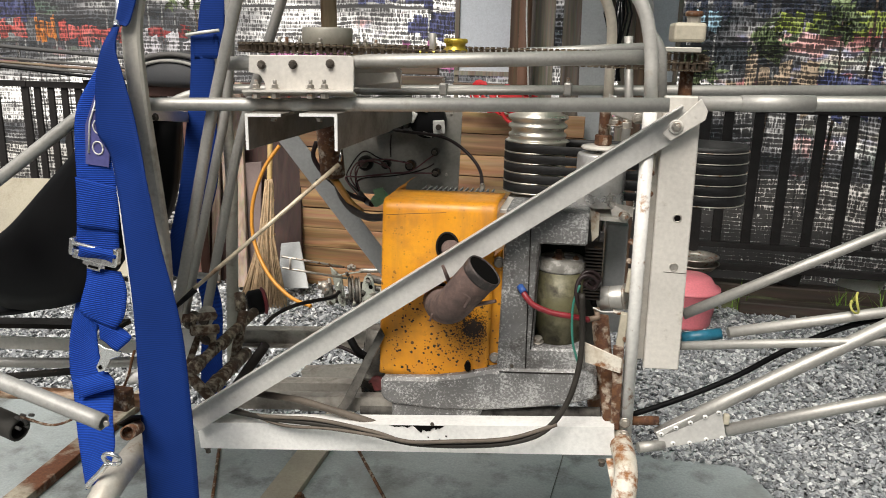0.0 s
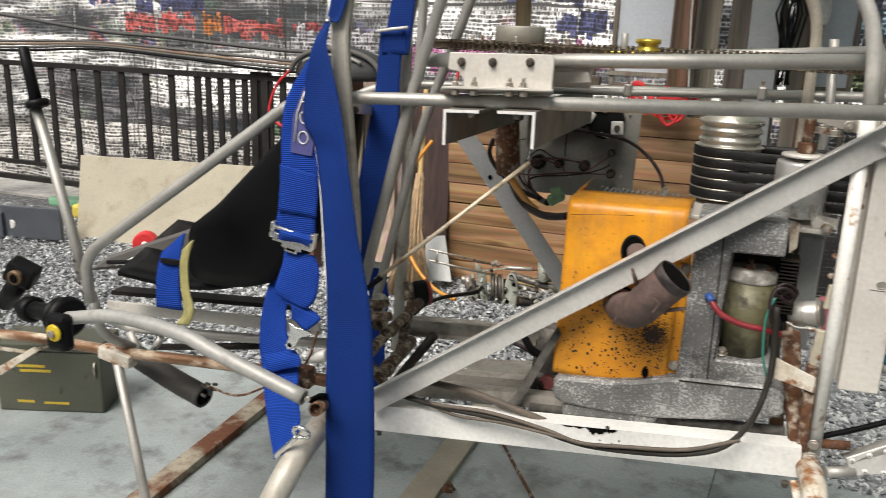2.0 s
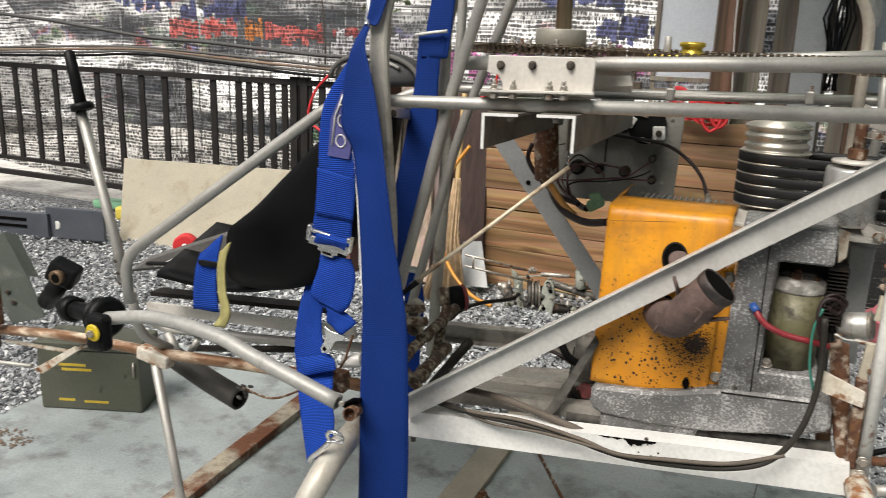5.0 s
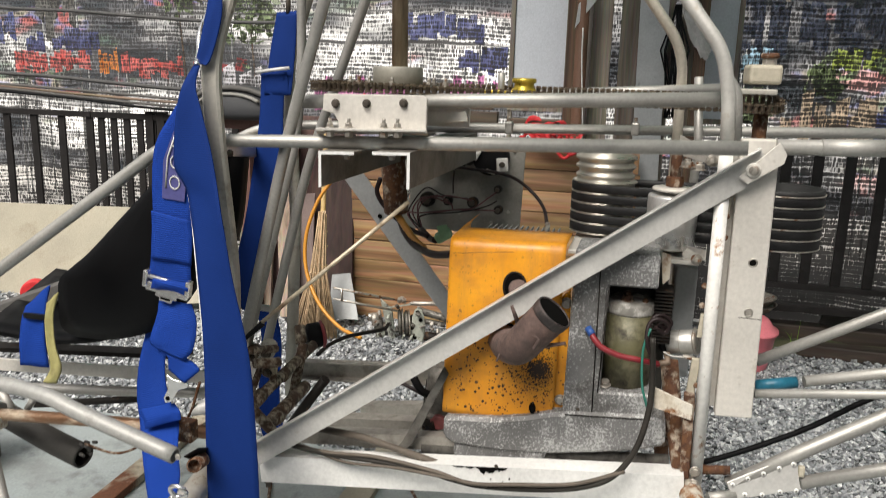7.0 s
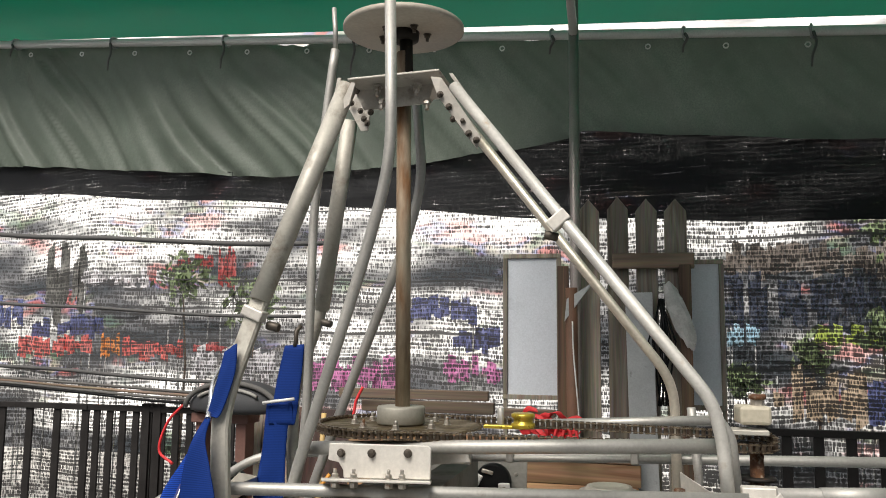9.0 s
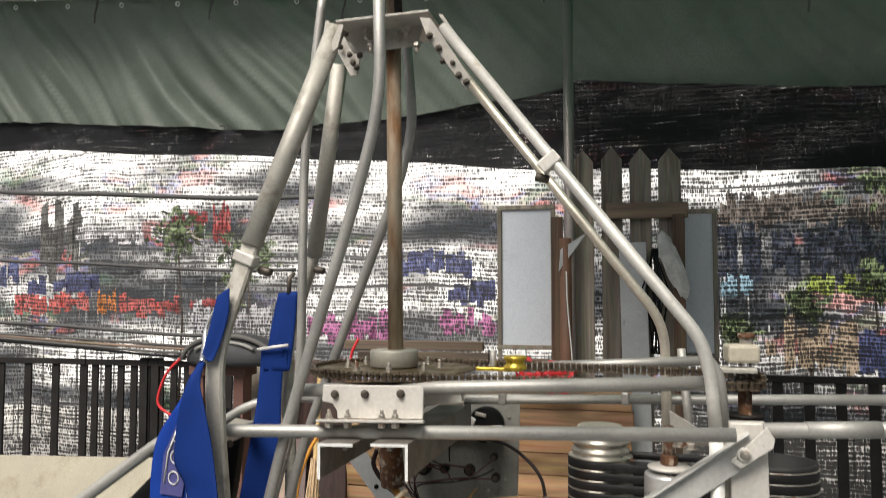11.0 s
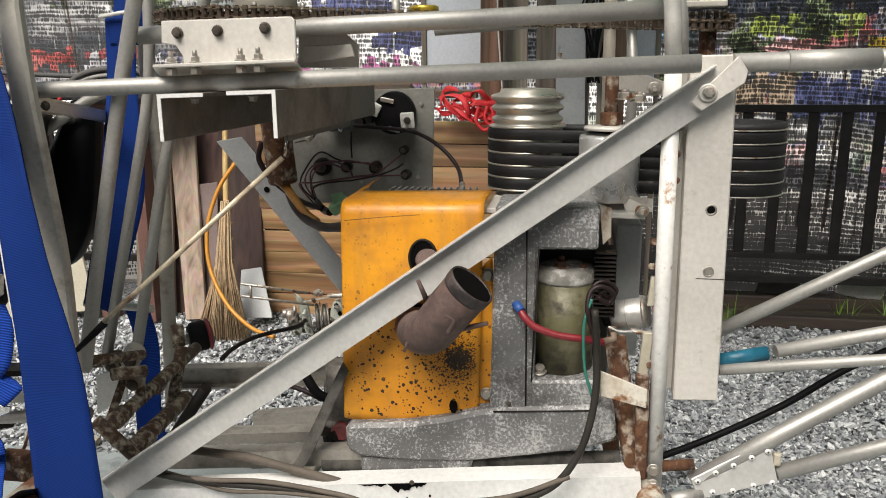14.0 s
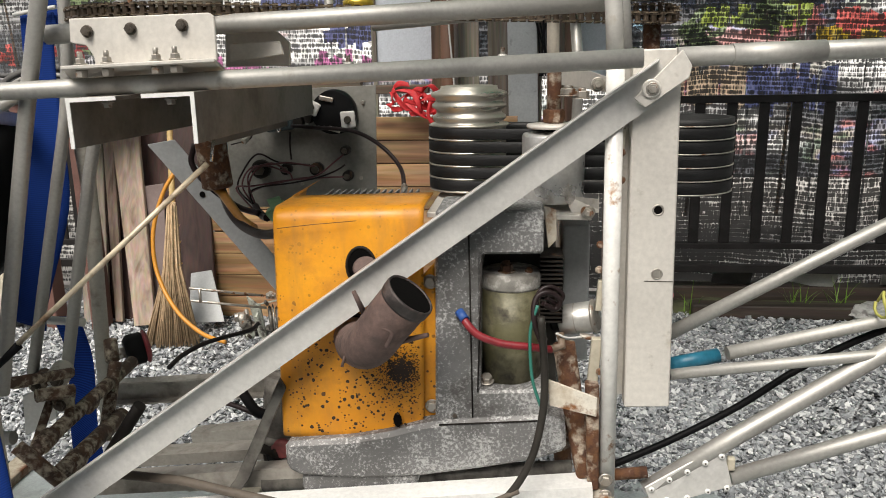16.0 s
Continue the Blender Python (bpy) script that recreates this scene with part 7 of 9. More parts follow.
WEBBING = web_material("blue_ribbed_webbing", (0.006, 0.026, 0.17), (0.013, 0.062, 0.37), 0.6)
NAVYWEB = web_material("navy_smooth_webbing", (0.005, 0.022, 0.125), (0.007, 0.030, 0.165), 0.15)


def ribbon(left, right, thick=0.0022, n=6):
    """A belt between two edge lines, with thickness, selvedge and a coordinate along its length in metres."""
    ls, rs = smooth_line(left, n), smooth_line(right, n)
    bm = B()
    uvl = bm.loops.layers.uv.new("UVMap")
    grid, run = [], 0.0
    cols = 8
    for i, (a, b) in enumerate(zip(ls, rs)):
        if i:
            run += ((a + b) / 2 - (ls[i - 1] + rs[i - 1]) / 2).length
        nxt = (ls[min(i + 1, len(ls) - 1)] + rs[min(i + 1, len(ls) - 1)]) / 2
        prv = (ls[max(i - 1, 0)] + rs[max(i - 1, 0)]) / 2
        nor = (b - a).cross(nxt - prv).normalized()
        grid.append(([a.lerp(b, k / cols) + nor * 0.0012 * math.sin(k * 0.785 + i * 0.35) for k in range(cols + 1)], nor, run, (b - a).length))
    f_ = [[(bm.verts.new(p + nor * thick / 2), bm.verts.new(p - nor * thick / 2)) for p in row] for row, nor, _, _ in grid]

    def face(vs, uvs):
        f = bm.faces.new(vs)
        f.smooth = True
        for lp, q in zip(f.loops, uvs):
            lp[uvl].uv = q

    for i in range(len(f_) - 1):
        v0, v1 = grid[i][2], grid[i + 1][2]
        for k in range(cols):
            u0, u1 = k / cols * 0.07, (k + 1) / cols * 0.07
            q = ((u0, v0), (u1, v0), (u1, v1), (u0, v1))
            face((f_[i][k][0], f_[i][k + 1][0], f_[i + 1][k + 1][0], f_[i + 1][k][0]), q)
            face((f_[i][k][1], f_[i + 1][k][1], f_[i + 1][k + 1][1], f_[i][k + 1][1]), (q[0], q[3], q[2], q[1]))
        for k in (0, cols):
            face((f_[i][k][0], f_[i + 1][k][0], f_[i + 1][k][1], f_[i][k][1]), ((0, v0), (0, v1), (0, v1), (0, v0)))
    for i in (0, len(f_) - 1):
        for k in range(cols):
            face((f_[i][k][0], f_[i][k + 1][0], f_[i][k + 1][1], f_[i][k][1]), ((0, 0),) * 4)
    bmesh.ops.recalc_face_normals(bm, faces=bm.faces[:])
    return bm


seat = part("seat", B(), SEATMAT, heli, "black moulded bucket seat with a grey foam nose")


def seat_wing(pts, y0, y1, inner):
    """A bulged side shell: outline in x and z, rolled edge, curving inwards."""
    bm = B()
    c = sum((Vector(p) for p in pts), Vector()) / len(pts)
    rings = []
    for k, yy in ((1.0, y0 + 0.03), (1.012, y0 + 0.012), (1.0, y0), (0.75, y0 - 0.012), (0.4, y0 - 0.02), (0.05, y0 - 0.022)):
        rings.append([bm.verts.new((c.x + (p[0] - c.x) * k, yy, c.z + (p[2] - c.z) * k)) for p in pts])
    n = len(pts)
    for a, b in zip(rings, rings[1:]):
        for i in range(n):
            bm.faces.new((a[i], a[(i + 1) % n], b[(i + 1) % n], b[i])).smooth = True
    bm.faces.new(rings[-1])
    back = [bm.verts.new((p[0] * 1.0, y1, p[2])) for p in pts]
    for i in range(n):
        bm.faces.new((back[i], back[(i + 1) % n], rings[0][(i + 1) % n], rings[0][i])).smooth = True
    bm.faces.new(back[::-1])
    bmesh.ops.recalc_face_normals(bm, faces=bm.faces[:])
    return bm


wing = smooth_line([(-0.516, 1.76, 1.203), (-0.577, 1.76, 1.144), (-0.654, 1.76, 1.07), (-0.728, 1.76, 0.999), (-0.77, 1.76, 0.966), (-0.804, 1.76, 0.936), (-0.811, 1.76, 0.892), (-0.803, 1.76, 0.823), (-0.715, 1.76, 0.813), (-0.616, 1.76, 0.834), (-0.556, 1.76, 0.873), (-0.489, 1.76, 0.964), (-0.444, 1.76, 1.159)], 4)
part("side_bolster", seat_wing([tuple(p) for p in wing], 1.785, 1.82, None), SEATMAT, seat, "black moulded side bolster")
bm = B()
far = [Vector((-1.0 + (p.x + 1.0) * 0.62, 2.30, p.z)) for p in wing]
part("side_bolster", seat_wing([tuple(p) for p in far], 2.30, 2.34, None), SEATMAT, seat)
bm = B()
prof = smooth_line([(-0.512, 1.9, 1.198), (-0.559, 1.9, 1.038), (-0.608, 1.9, 0.893), (-0.685, 1.9, 0.817), (-0.84, 1.9, 0.784), (-1.034, 1.9, 0.789)], 6)
rows = [[bm.verts.new((p.x - 0.45 * (y - 1.80), y, p.z)) for p in prof] for y in (1.80, 1.85, 1.95, 2.1, 2.22, 2.29)]
for a, b in zip(rows, rows[1:]):
    for k in range(len(prof) - 1):
        bm.faces.new((a[k], a[k + 1], b[k + 1], b[k])).smooth = True
bm.to_mesh(seat.data)
bm.free()
seat.modifiers.new("thickness", 'SOLIDIFY').thickness = 0.012
# grey foam nose lying on the rails
bm = B()
pl = [(-1.337, 2, 0.703), (-1.255, 2, 0.758), (-1.122, 2, 0.811), (-0.97, 2, 0.869), (-0.931, 2, 0.832), (-1.037, 2, 0.788), (-1.184, 2, 0.735)]
plate(bm, pl, (0, 1, 0), 0.26, 0.008)
part("foam_nose", bm, GREYFOAM, seat, "dusty grey foam seat nose")
for pa, pb in (((-1.242, 1.985, 0.743), (-1.032, 1.98, 0.758)), ((-1.215, 1.985, 0.74), (-1.148, 1.985, 0.774))):
    part("white_thread", tube(B(), [pa, pb], 0.0016, 6), WHITEPAINT, seat)
part("nose_edge", tube(B(), smooth_line([(-1.242, 1.985, 0.746), (-1.132, 1.985, 0.763), (-1.042, 1.985, 0.787)]), 0.006, 8), DARKPLASTIC, seat)

# seat rails
bm = B()
profile(bm, [(-0.017, 0), (0.017, 0), (0.017, 0.012), (-0.017, 0.012)], (-0.732, 2.22, 0.559), (-1.487, 2.22, 0.507), (0, 1, 0))
part("seat_rail", bm, PLATE, heli)
bm = B()
profile(bm, [(-0.006, 0), (0.006, 0), (0.006, 0.05), (-0.006, 0.05)], (-0.743, 2.12, 0.651), (-1.371, 2.12, 0.6), (0, 1, 0))
part("seat_runner", bm, DARKSTEEL, heli)
ftube([(-0.531, 2, 0.63), (-0.855, 2, 0.593), (-1.213, 2, 0.559), (-1.24, 1.95, 0.611)], 0.0125, 0.04)
ftube([(-0.868, 2.2, 0.492), (-1.286, 2.2, 0.414)], 0.010, material=DARKSTEEL)
ftube([(-1.146, 1.98, 0.502), (-1.181, 1.98, 0.559)], 0.011)
ftube([(-1.122, 2, 0.509), (-1.091, 2, 0.55)], 0.009)
ftube([(-1.099, 1.78, 0.748), (-1.118, 1.82, 0.619), (-1.097, 1.9, 0.557)], 0.012, 0.04)
# curved arm that carries the grip
arm = [(-0.898, 1.52, 0.798), (-0.753, 1.5, 0.83), (-0.595, 1.48, 0.831), (-0.506, 1.47, 0.812), (-0.328, 1.46, 0.769)]
part("control_arm", tube(B(), smooth_line(arm, 8), 0.0135, 16, 0.8), mat("scuffed_grey_arm", (0.40, 0.395, 0.375), 0.6, 0.35, var=0.2, scale=10, bump=0.15, spots=(0.24, 0.23, 0.21), spot_amount=0.4, spot_scale=20, edge=0.15), heli, "bent aluminium control arm with an open end")
part("arm_pin", cyl(B(), Vector((-0.311, 1.445, 0.778)), Vector((-0.311, 1.445, 0.778)) + Vector((0, -0.004, 0)), 0.005, 12), BOLT, heli)
part("tube_stub", tube(B(), [(-0.441, 1.75, 0.613), (-0.399, 1.62, 0.659)], 0.0138, 16, 0.8), RUST, heli, "rusty open tube stub")
bm = B()
plate(bm, [(-0.429, 1.63, 0.666), (-0.4, 1.63, 0.686), (-0.413, 1.71, 0.648), (-0.422, 1.71, 0.605)], (0, 1, 0), 0.01, 0.002)
part("stub_bracket", bm, DARKSTEEL, heli)
g = Vector((-0.903, 1.53, 0.794))
ax = (Vector((-1.192, 1.6, 0.762)) - g).normalized()
for nm, x0, x1, r in (("grip_flange", 0.0, 0.020, 0.042), ("grip_flange", 0.028, 0.044, 0.038), ("grip", 0.02, 0.15, 0.0185), ("grip_collar", 0.135, 0.165, 0.028), ("grip_end", 0.165, 0.195, 0.014)):
    part(nm, cyl(B(), g + ax * x0, g + ax * x1, r, 26, 0.2), DARKPLASTIC, heli, "black rubber hand grip" if nm == "grip" else "")
bm = B()
box(bm, (0.050, 0.030, 0.075), Matrix.Translation(Vector((-0.891, 1.49, 0.78))), 0.010)
part("lever_clamp", bm, DARKPLASTIC, heli)
yw = Vector((-0.884, 1.472, 0.786))
part("yellow_washer", cyl(B(), yw, yw + Vector((0, -0.006, 0)), 0.0175, 22), mat("yellow_plastic", (0.62, 0.46, 0.02), 0.4), heli)
part("bolt", cyl(B(), yw + Vector((0, -0.005, 0)), yw + Vector((0, -0.013, 0)), 0.008, 6), BOLT, heli)
hd = Vector((-1.078, 1.58, 0.85))
bm = B()
box(bm, (0.062, 0.045, 0.048), Matrix.Translation(hd) @ pose(0, 0, 0, 10, 28, 25), 0.008)
part("switch_head", bm, DARKPLASTIC, heli, "black switch head with a brass insert")
part("switch_insert", cyl(B(), hd + Vector((0.006, -0.018, -0.002)), hd + Vector((0.009, -0.032, -0.003)), 0.016, 18), mat("dark_bronze_insert", (0.16, 0.105, 0.06), 0.5, 0.4, var=0.3, scale=40), heli)
part("switch_bore", cyl(B(), hd + Vector((0.009, -0.031, -0.003)), hd + Vector((0.0092, -0.0335, -0.003)), 0.010, 18), BLACKHOLE, heli)
part("switch_neck", tube(B(), [hd + Vector((-0.004, 0, -0.012)), Vector((-1.151, 1.59, 0.769))], 0.021, 14), DARKPLASTIC, heli)

# rusty torque tube, pedals and links
ftube([(-1.796, 1.88, 0.494), (-1.433, 1.88, 0.538), (-1.139, 1.88, 0.546), (-0.752, 1.87, 0.583), (-0.491, 1.86, 0.598)], 0.0145, 0.1, mat("coppery_rusted_tube", (0.27, 0.15, 0.085), 0.38, 0.6, var=0.35, scale=12, spots=(0.60, 0.50, 0.38), spot_amount=0.455, spot_scale=22, edge=0.12, stretch=(0.4, 1, 1), stain=(0.07, 0.035, 0.02), stain_scale=18, stain_at=0.57), "torque_tube", label="coppery rusted torque tube")
part("pedal_post", tube(B(), [(-1.691, 1.86, 0.534), (-1.691, 1.86, 0.706)], 0.0155, 16, 0.8), RUST, heli, "rusty upright tube")
bm = B()
box(bm, (0.10, 0.035, 0.035), Matrix.Translation((-1.121, 1.87, 0.542)) @ pose(0, 0, 0, 0, 8, 0), 0.005)
part("tube_clamp", bm, RUSTPAINT, heli)
ftube([(-1.113, 1.86, 0.526), (-1.048, 1.86, 0.107), (-0.985, 1.86, 0.0)], 0.0125, name="front_leg")
for (a, b, c_, d_) in (((-1.932, 1.8, 0.698), (-1.964, 1.74, 0.693), (-1.89, 1.8, 0.407), (-1.788, 1.84, 0.453)), ((-1.949, 2.1, 0.717), (-2.06, 2.05, 0.658), (-1.892, 2.05, 0.433), (-1.8, 2.1, 0.456))):
    bm = B()
    a, b, c_, d_ = (Vector(v) for v in (a, b, c_, d_))
    mid1, mid2 = b.lerp(c_, 0.45) + Vector((0.01, 0, 0.0)), a.lerp(d_, 0.55) + Vector((0.004, 0, 0.012))
    plate(bm, [a, b, mid1, c_, d_, mid2], (0, 1, 0.2), 0.006, 0.0015)
    pedal = part("foot_pedal", bm, PEDAL, heli, "grey-green painted foot pedal plate")
    bm = B()
    plate(bm, [a, a + Vector((0.018, 0.03, -0.012)), mid2 + Vector((0.012, 0.03, -0.01)), mid2], (0, 1, 0.2), 0.004, 0)
    part("pedal_flange", bm, PEDAL, pedal)
    for s in (0.62, 0.75):
        part("pedal_bolt", hexbolt(B(), b.lerp(c_, s).lerp(a.lerp(d_, s), 0.4) + Vector((0, -0.002, 0)), FRONT, 0.007, 0.006), BOLT_DARK, pedal)
bm = B()
box(bm, (0.09, 0.06, 0.05), Matrix.Translation((-1.854, 1.92, 0.432)) @ pose(0, 0, 0, 0, 10, 0), 0.006)
part("pedal_bracket", bm, RUST, heli)
ftube([(-1.833, 1.84, 0.406), (-1.546, 1.84, 0.439)], 0.006, material=ALU, name="pedal_link")
ftube([(-1.723, 1.9, 0.46), (-1.459, 1.9, 0.477), (-1.389, 1.9, 0.514)], 0.006, material=RUSTPAINT, name="pedal_link")
bm = B()
plate(bm, [(-1.571, 1.86, 0.416), (-1.403, 1.86, 0.517), (-1.393, 1.86, 0.505), (-1.536, 1.86, 0.409)], (0, 1, 0), 0.01, 0.001)
part("bell_crank", bm, RUSTPAINT, heli)
bm = B()
plate(bm, [(-1.907, 1.83, 0.387), (-1.841, 1.83, 0.406), (-1.873, 1.83, 0.324), (-1.933, 1.83, 0.32)], (0, 1, 0), 0.003, 0)
part("paper_tag", bm, CREAM, heli, "cream card tag")
# dark trough with a torn end
bm = B()
tube(bm, smooth_line([(-1.167, 1.98, 0.494), (-1.031, 1.96, 0.459), (-0.912, 1.94, 0.438)]), 0.030, 18, 0.82)
part("dark_sleeve", bm, mat("dirty_dark_sleeve", (0.05, 0.047, 0.042), 0.7, 0.2, var=0.3, scale=12, bump=0.3), heli, "dirty dark hollow sleeve")
rag = B()
for k in range(9):
    q = Vector((-0.907, 1.94, 0.456)) + Vector((random.uniform(-0.012, 0.012), random.uniform(-0.02, 0.02), random.uniform(-0.022, 0.022)))
    tube(rag, [q, q + Vector((0.014, -0.004, -0.008 + 0.012 * random.random()))], 0.004, 6)
part("ragged_foam", rag, GREYFOAM, heli)
part("brown_wire", tube(B(), smooth_line([(-0.896, 1.93, 0.479), (-0.787, 1.9, 0.486), (-0.692, 1.88, 0.534), (-0.565, 1.85, 0.622), (-0.518, 1.84, 0.722)]), 0.003, 6), RUST, heli)
bm = B()
box(bm, (0.05, 0.03, 0.045), Matrix.Translation((-0.535, 1.8, 0.629)), 0.003)
part("rusty_lug", bm, RUST, heli)
part("white_bushing", cyl(B(), (-0.551, 1.86, 0.648), (-0.504, 1.86, 0.661), 0.016, 18), WHITEPAINT, heli)
# collective lever with a black grip
ftube([(-1.518, 2.16, 0.609), (-1.528, 2.16, 0.702), (-1.64, 2.16, 1.137)], 0.0155, name="hand_lever")
part("lever_grip", cyl(B(), (-1.631, 2.16, 1.129), (-1.664, 2.16, 1.292), 0.018, 20, 0.4, 0.016), DARKPLASTIC, heli, "black hand grip")
part("grip_ring", cyl(B(), (-1.626, 2.16, 1.12), (-1.632, 2.16, 1.141), 0.034, 20), DARKPLASTIC, heli)
for q in ((-1.518, 2.138, 0.675), (-1.513, 2.138, 0.638), (-1.507, 2.138, 0.606)):
    part("bolt", cyl(B(), q, Vector(q) + Vector((0, -0.004, 0)), 0.006, 10), BOLT_DARK, heli)

# ---- harness ----
harness = thing("shoulder_harness", (-0.4, 1.74, 1.4), "blue webbing shoulder harness hung over the frame with bright buckles", "harness")
front_l = [(-0.456, 1.765, 1.379), (-0.466, 1.745, 1.347), (-0.475, 1.738, 1.308), (-0.484, 1.736, 1.243), (-0.486, 1.736, 1.192), (-0.46, 1.734, 1.152), (-0.444, 1.72, 1.093), (-0.426, 1.7, 1.019), (-0.408, 1.685, 0.862), (-0.412, 1.685, 0.655), (-0.414, 1.685, 0.458), (-0.417, 1.685, 0.327)]
front_r = [(-0.446, 1.77, 1.379), (-0.443, 1.748, 1.343), (-0.426, 1.738, 1.299), (-0.406, 1.725, 1.246), (-0.387, 1.71, 1.184), (-0.373, 1.7, 1.136), (-0.362, 1.692, 1.087), (-0.348, 1.688, 1.006), (-0.318, 1.69, 0.858), (-0.309, 1.69, 0.712), (-0.305, 1.69, 0.494), (-0.31, 1.69, 0.342)]
part("front_strap", ribbon(front_l, front_r), NAVYWEB, harness, "broad blue strap hanging straight down")
part("strap_edge", ribbon([Vector(p) + Vector((-0.004, 0.004, 0)) for p in front_l[5:9]], [Vector(p) + Vector((0.0, 0.003, 0)) for p in front_l[5:9]], 0.001), WHITEPAINT, harness)
sl = [(-0.464, 1.765, 1.352), (-0.496, 1.755, 1.297), (-0.532, 1.75, 1.235), (-0.545, 1.75, 1.162), (-0.548, 1.75, 1.098), (-0.556, 1.75, 1.009), (-0.568, 1.75, 0.964)]
sr = [(-0.453, 1.768, 1.352), (-0.454, 1.76, 1.298), (-0.465, 1.755, 1.237), (-0.467, 1.752, 1.165), (-0.464, 1.75, 1.102), (-0.469, 1.75, 1.015), (-0.471, 1.75, 0.96)]
part("label_strap", ribbon(sl, sr), WEBBING, harness, "blue strap with a sewn label patch")
part("sewn_pad", ribbon([(-0.547, 1.746, 1.106), (-0.549, 1.746, 1.066), (-0.553, 1.746, 1.011)], [(-0.462, 1.746, 1.092), (-0.462, 1.746, 1.06), (-0.466, 1.746, 1.005)], 0.003), WEBBING, harness)
LABELM = mat("faded_purple_label", (0.075, 0.075, 0.22), 0.5, var=0.1, scale=30)
bm = B()
plate(bm, [(-0.492, 1.748, 1.259), (-0.466, 1.75, 1.278), (-0.464, 1.747, 1.197), (-0.475, 1.746, 1.128), (-0.522, 1.746, 1.132), (-0.516, 1.747, 1.205)], (0, -1, 0), 0.0012, 0)
lab = part("label_patch", bm, LABELM, harness, "purple label patch with pale stripes")
part("label_stripe", tube(B(), [(-0.488, 1.745, 1.252), (-0.505, 1.744, 1.211), (-0.513, 1.744, 1.153)], 0.0016, 6), WHITEPAINT, lab)
c = Vector((-0.493, 1.744, 1.163))
part("label_ring", tube(B(), [c + Vector((0.0105 * math.cos(k * 0.3927), 0, 0.012 * math.sin(k * 0.3927))) for k in range(17)], 0.0014, 6), WHITEPAINT, lab)
c = Vector((-0.489, 1.744, 1.202))
part("label_ring", tube(B(), [c + Vector((0.010 * math.cos(2.0 + k * 0.3), 0, 0.012 * math.sin(2.0 + k * 0.3))) for k in range(10)], 0.0014, 6), WHITEPAINT, lab)
part("label_stripe", tube(B(), [(-0.495, 1.745, 1.232), (-0.481, 1.745, 1.232)], 0.0014, 6), WHITEPAINT, lab)


def buckle(c, w, tilt):
    """A pressed bar-slide: frame with two side ears, a cross bar, a slotted tongue."""
    c = Vector(c)
    m = Matrix.Translation(c) @ pose(0, 0, 0, 0, tilt, 0)
    bm = B()
    box(bm, (w, 0.006, 0.018), m @ Matrix.Translation((0, -0.004, -0.010)), 0.002)
    for s in (-1, 1):
        box(bm, (0.010, 0.016, 0.034), m @ Matrix.Translation((s * w / 2, -0.004, 0.004)), 0.003)
    b = part("buckle", bm, CHROME, harness, "bright metal slide buckle")
    part("buckle_bar", cyl(B(), m @ Vector((-w / 2, -0.006, 0.010)), m @ Vector((w / 2, -0.006, 0.010)), 0.0045, 12), CHROME, b)
    bm = B()
    o = [(-0.022, -0.018), (-0.024, -0.026), (-0.014, -0.028), (-0.014, -0.034), (0.014, -0.034), (0.014, -0.028), (0.024, -0.026), (0.022, -0.018)]
    plate(bm, [m @ Vector((x, -0.006, z)) for x, z in o], (0, 1, 0), 0.0025, 0.0006)
    part("buckle_tongue", bm, CHROME, b)
    part("buckle_slot", box(B(), (0.020, 0.001, 0.004), m @ Matrix.Translation((0, -0.0066, -0.0275))), BLACKHOLE, b)


buckle((-0.511, 1.735, 0.964), 0.092, 10)
part("bar_wrap", ribbon([(-0.54, 1.728, 0.982), (-0.537, 1.722, 0.973), (-0.546, 1.73, 0.957)], [(-0.464, 1.728, 0.972), (-0.461, 1.722, 0.962), (-0.469, 1.73, 0.947)], 0.002), WEBBING, harness)
part("lower_strap", ribbon([(-0.538, 1.742, 0.932), (-0.54, 1.735, 0.902), (-0.554, 1.73, 0.851), (-0.546, 1.73, 0.834)], [(-0.467, 1.742, 0.928), (-0.454, 1.735, 0.892), (-0.461, 1.732, 0.841), (-0.484, 1.735, 0.812)], 0.0022), WEBBING, harness)
part("folded_strap", ribbon([(-0.554, 1.742, 0.834), (-0.538, 1.738, 0.82), (-0.52, 1.735, 0.817), (-0.52, 1.735, 0.788)], [(-0.476, 1.742, 0.813), (-0.459, 1.738, 0.804), (-0.453, 1.735, 0.794), (-0.485, 1.735, 0.765)], 0.0022), WEBBING, harness)
bm = B()
plate(bm, [(-0.528, 1.738, 0.776), (-0.514, 1.738, 0.768), (-0.478, 1.738, 0.764), (-0.482, 1.738, 0.754), (-0.504, 1.738, 0.745), (-0.519, 1.738, 0.719), (-0.534, 1.738, 0.714), (-0.538, 1.738, 0.725), (-0.526, 1.738, 0.748)], (0, 1, 0), 0.003, 0.0008)
tongue = part("belt_tongue", bm, CHROME, harness, "white metal belt tongue")
part("tongue_hole", cyl(B(), (-0.528, 1.738, 0.726), (-0.526, 1.736, 0.727), 0.0045, 14), BLACKHOLE, tongue)
part("side_strap", ribbon([(-0.587, 1.8, 0.914), (-0.609, 1.8, 0.853), (-0.627, 1.79, 0.769), (-0.63, 1.78, 0.697), (-0.62, 1.77, 0.652), (-0.581, 1.72, 0.617), (-0.533, 1.66, 0.58), (-0.483, 1.6, 0.542)], [(-0.559, 1.8, 0.808), (-0.572, 1.8, 0.783), (-0.566, 1.79, 0.737), (-0.55, 1.78, 0.693), (-0.528, 1.77, 0.662), (-0.498, 1.72, 0.627), (-0.457, 1.66, 0.602), (-0.44, 1.6, 0.572)], 0.0022), WEBBING, harness, "blue lap strap hanging below the frame")
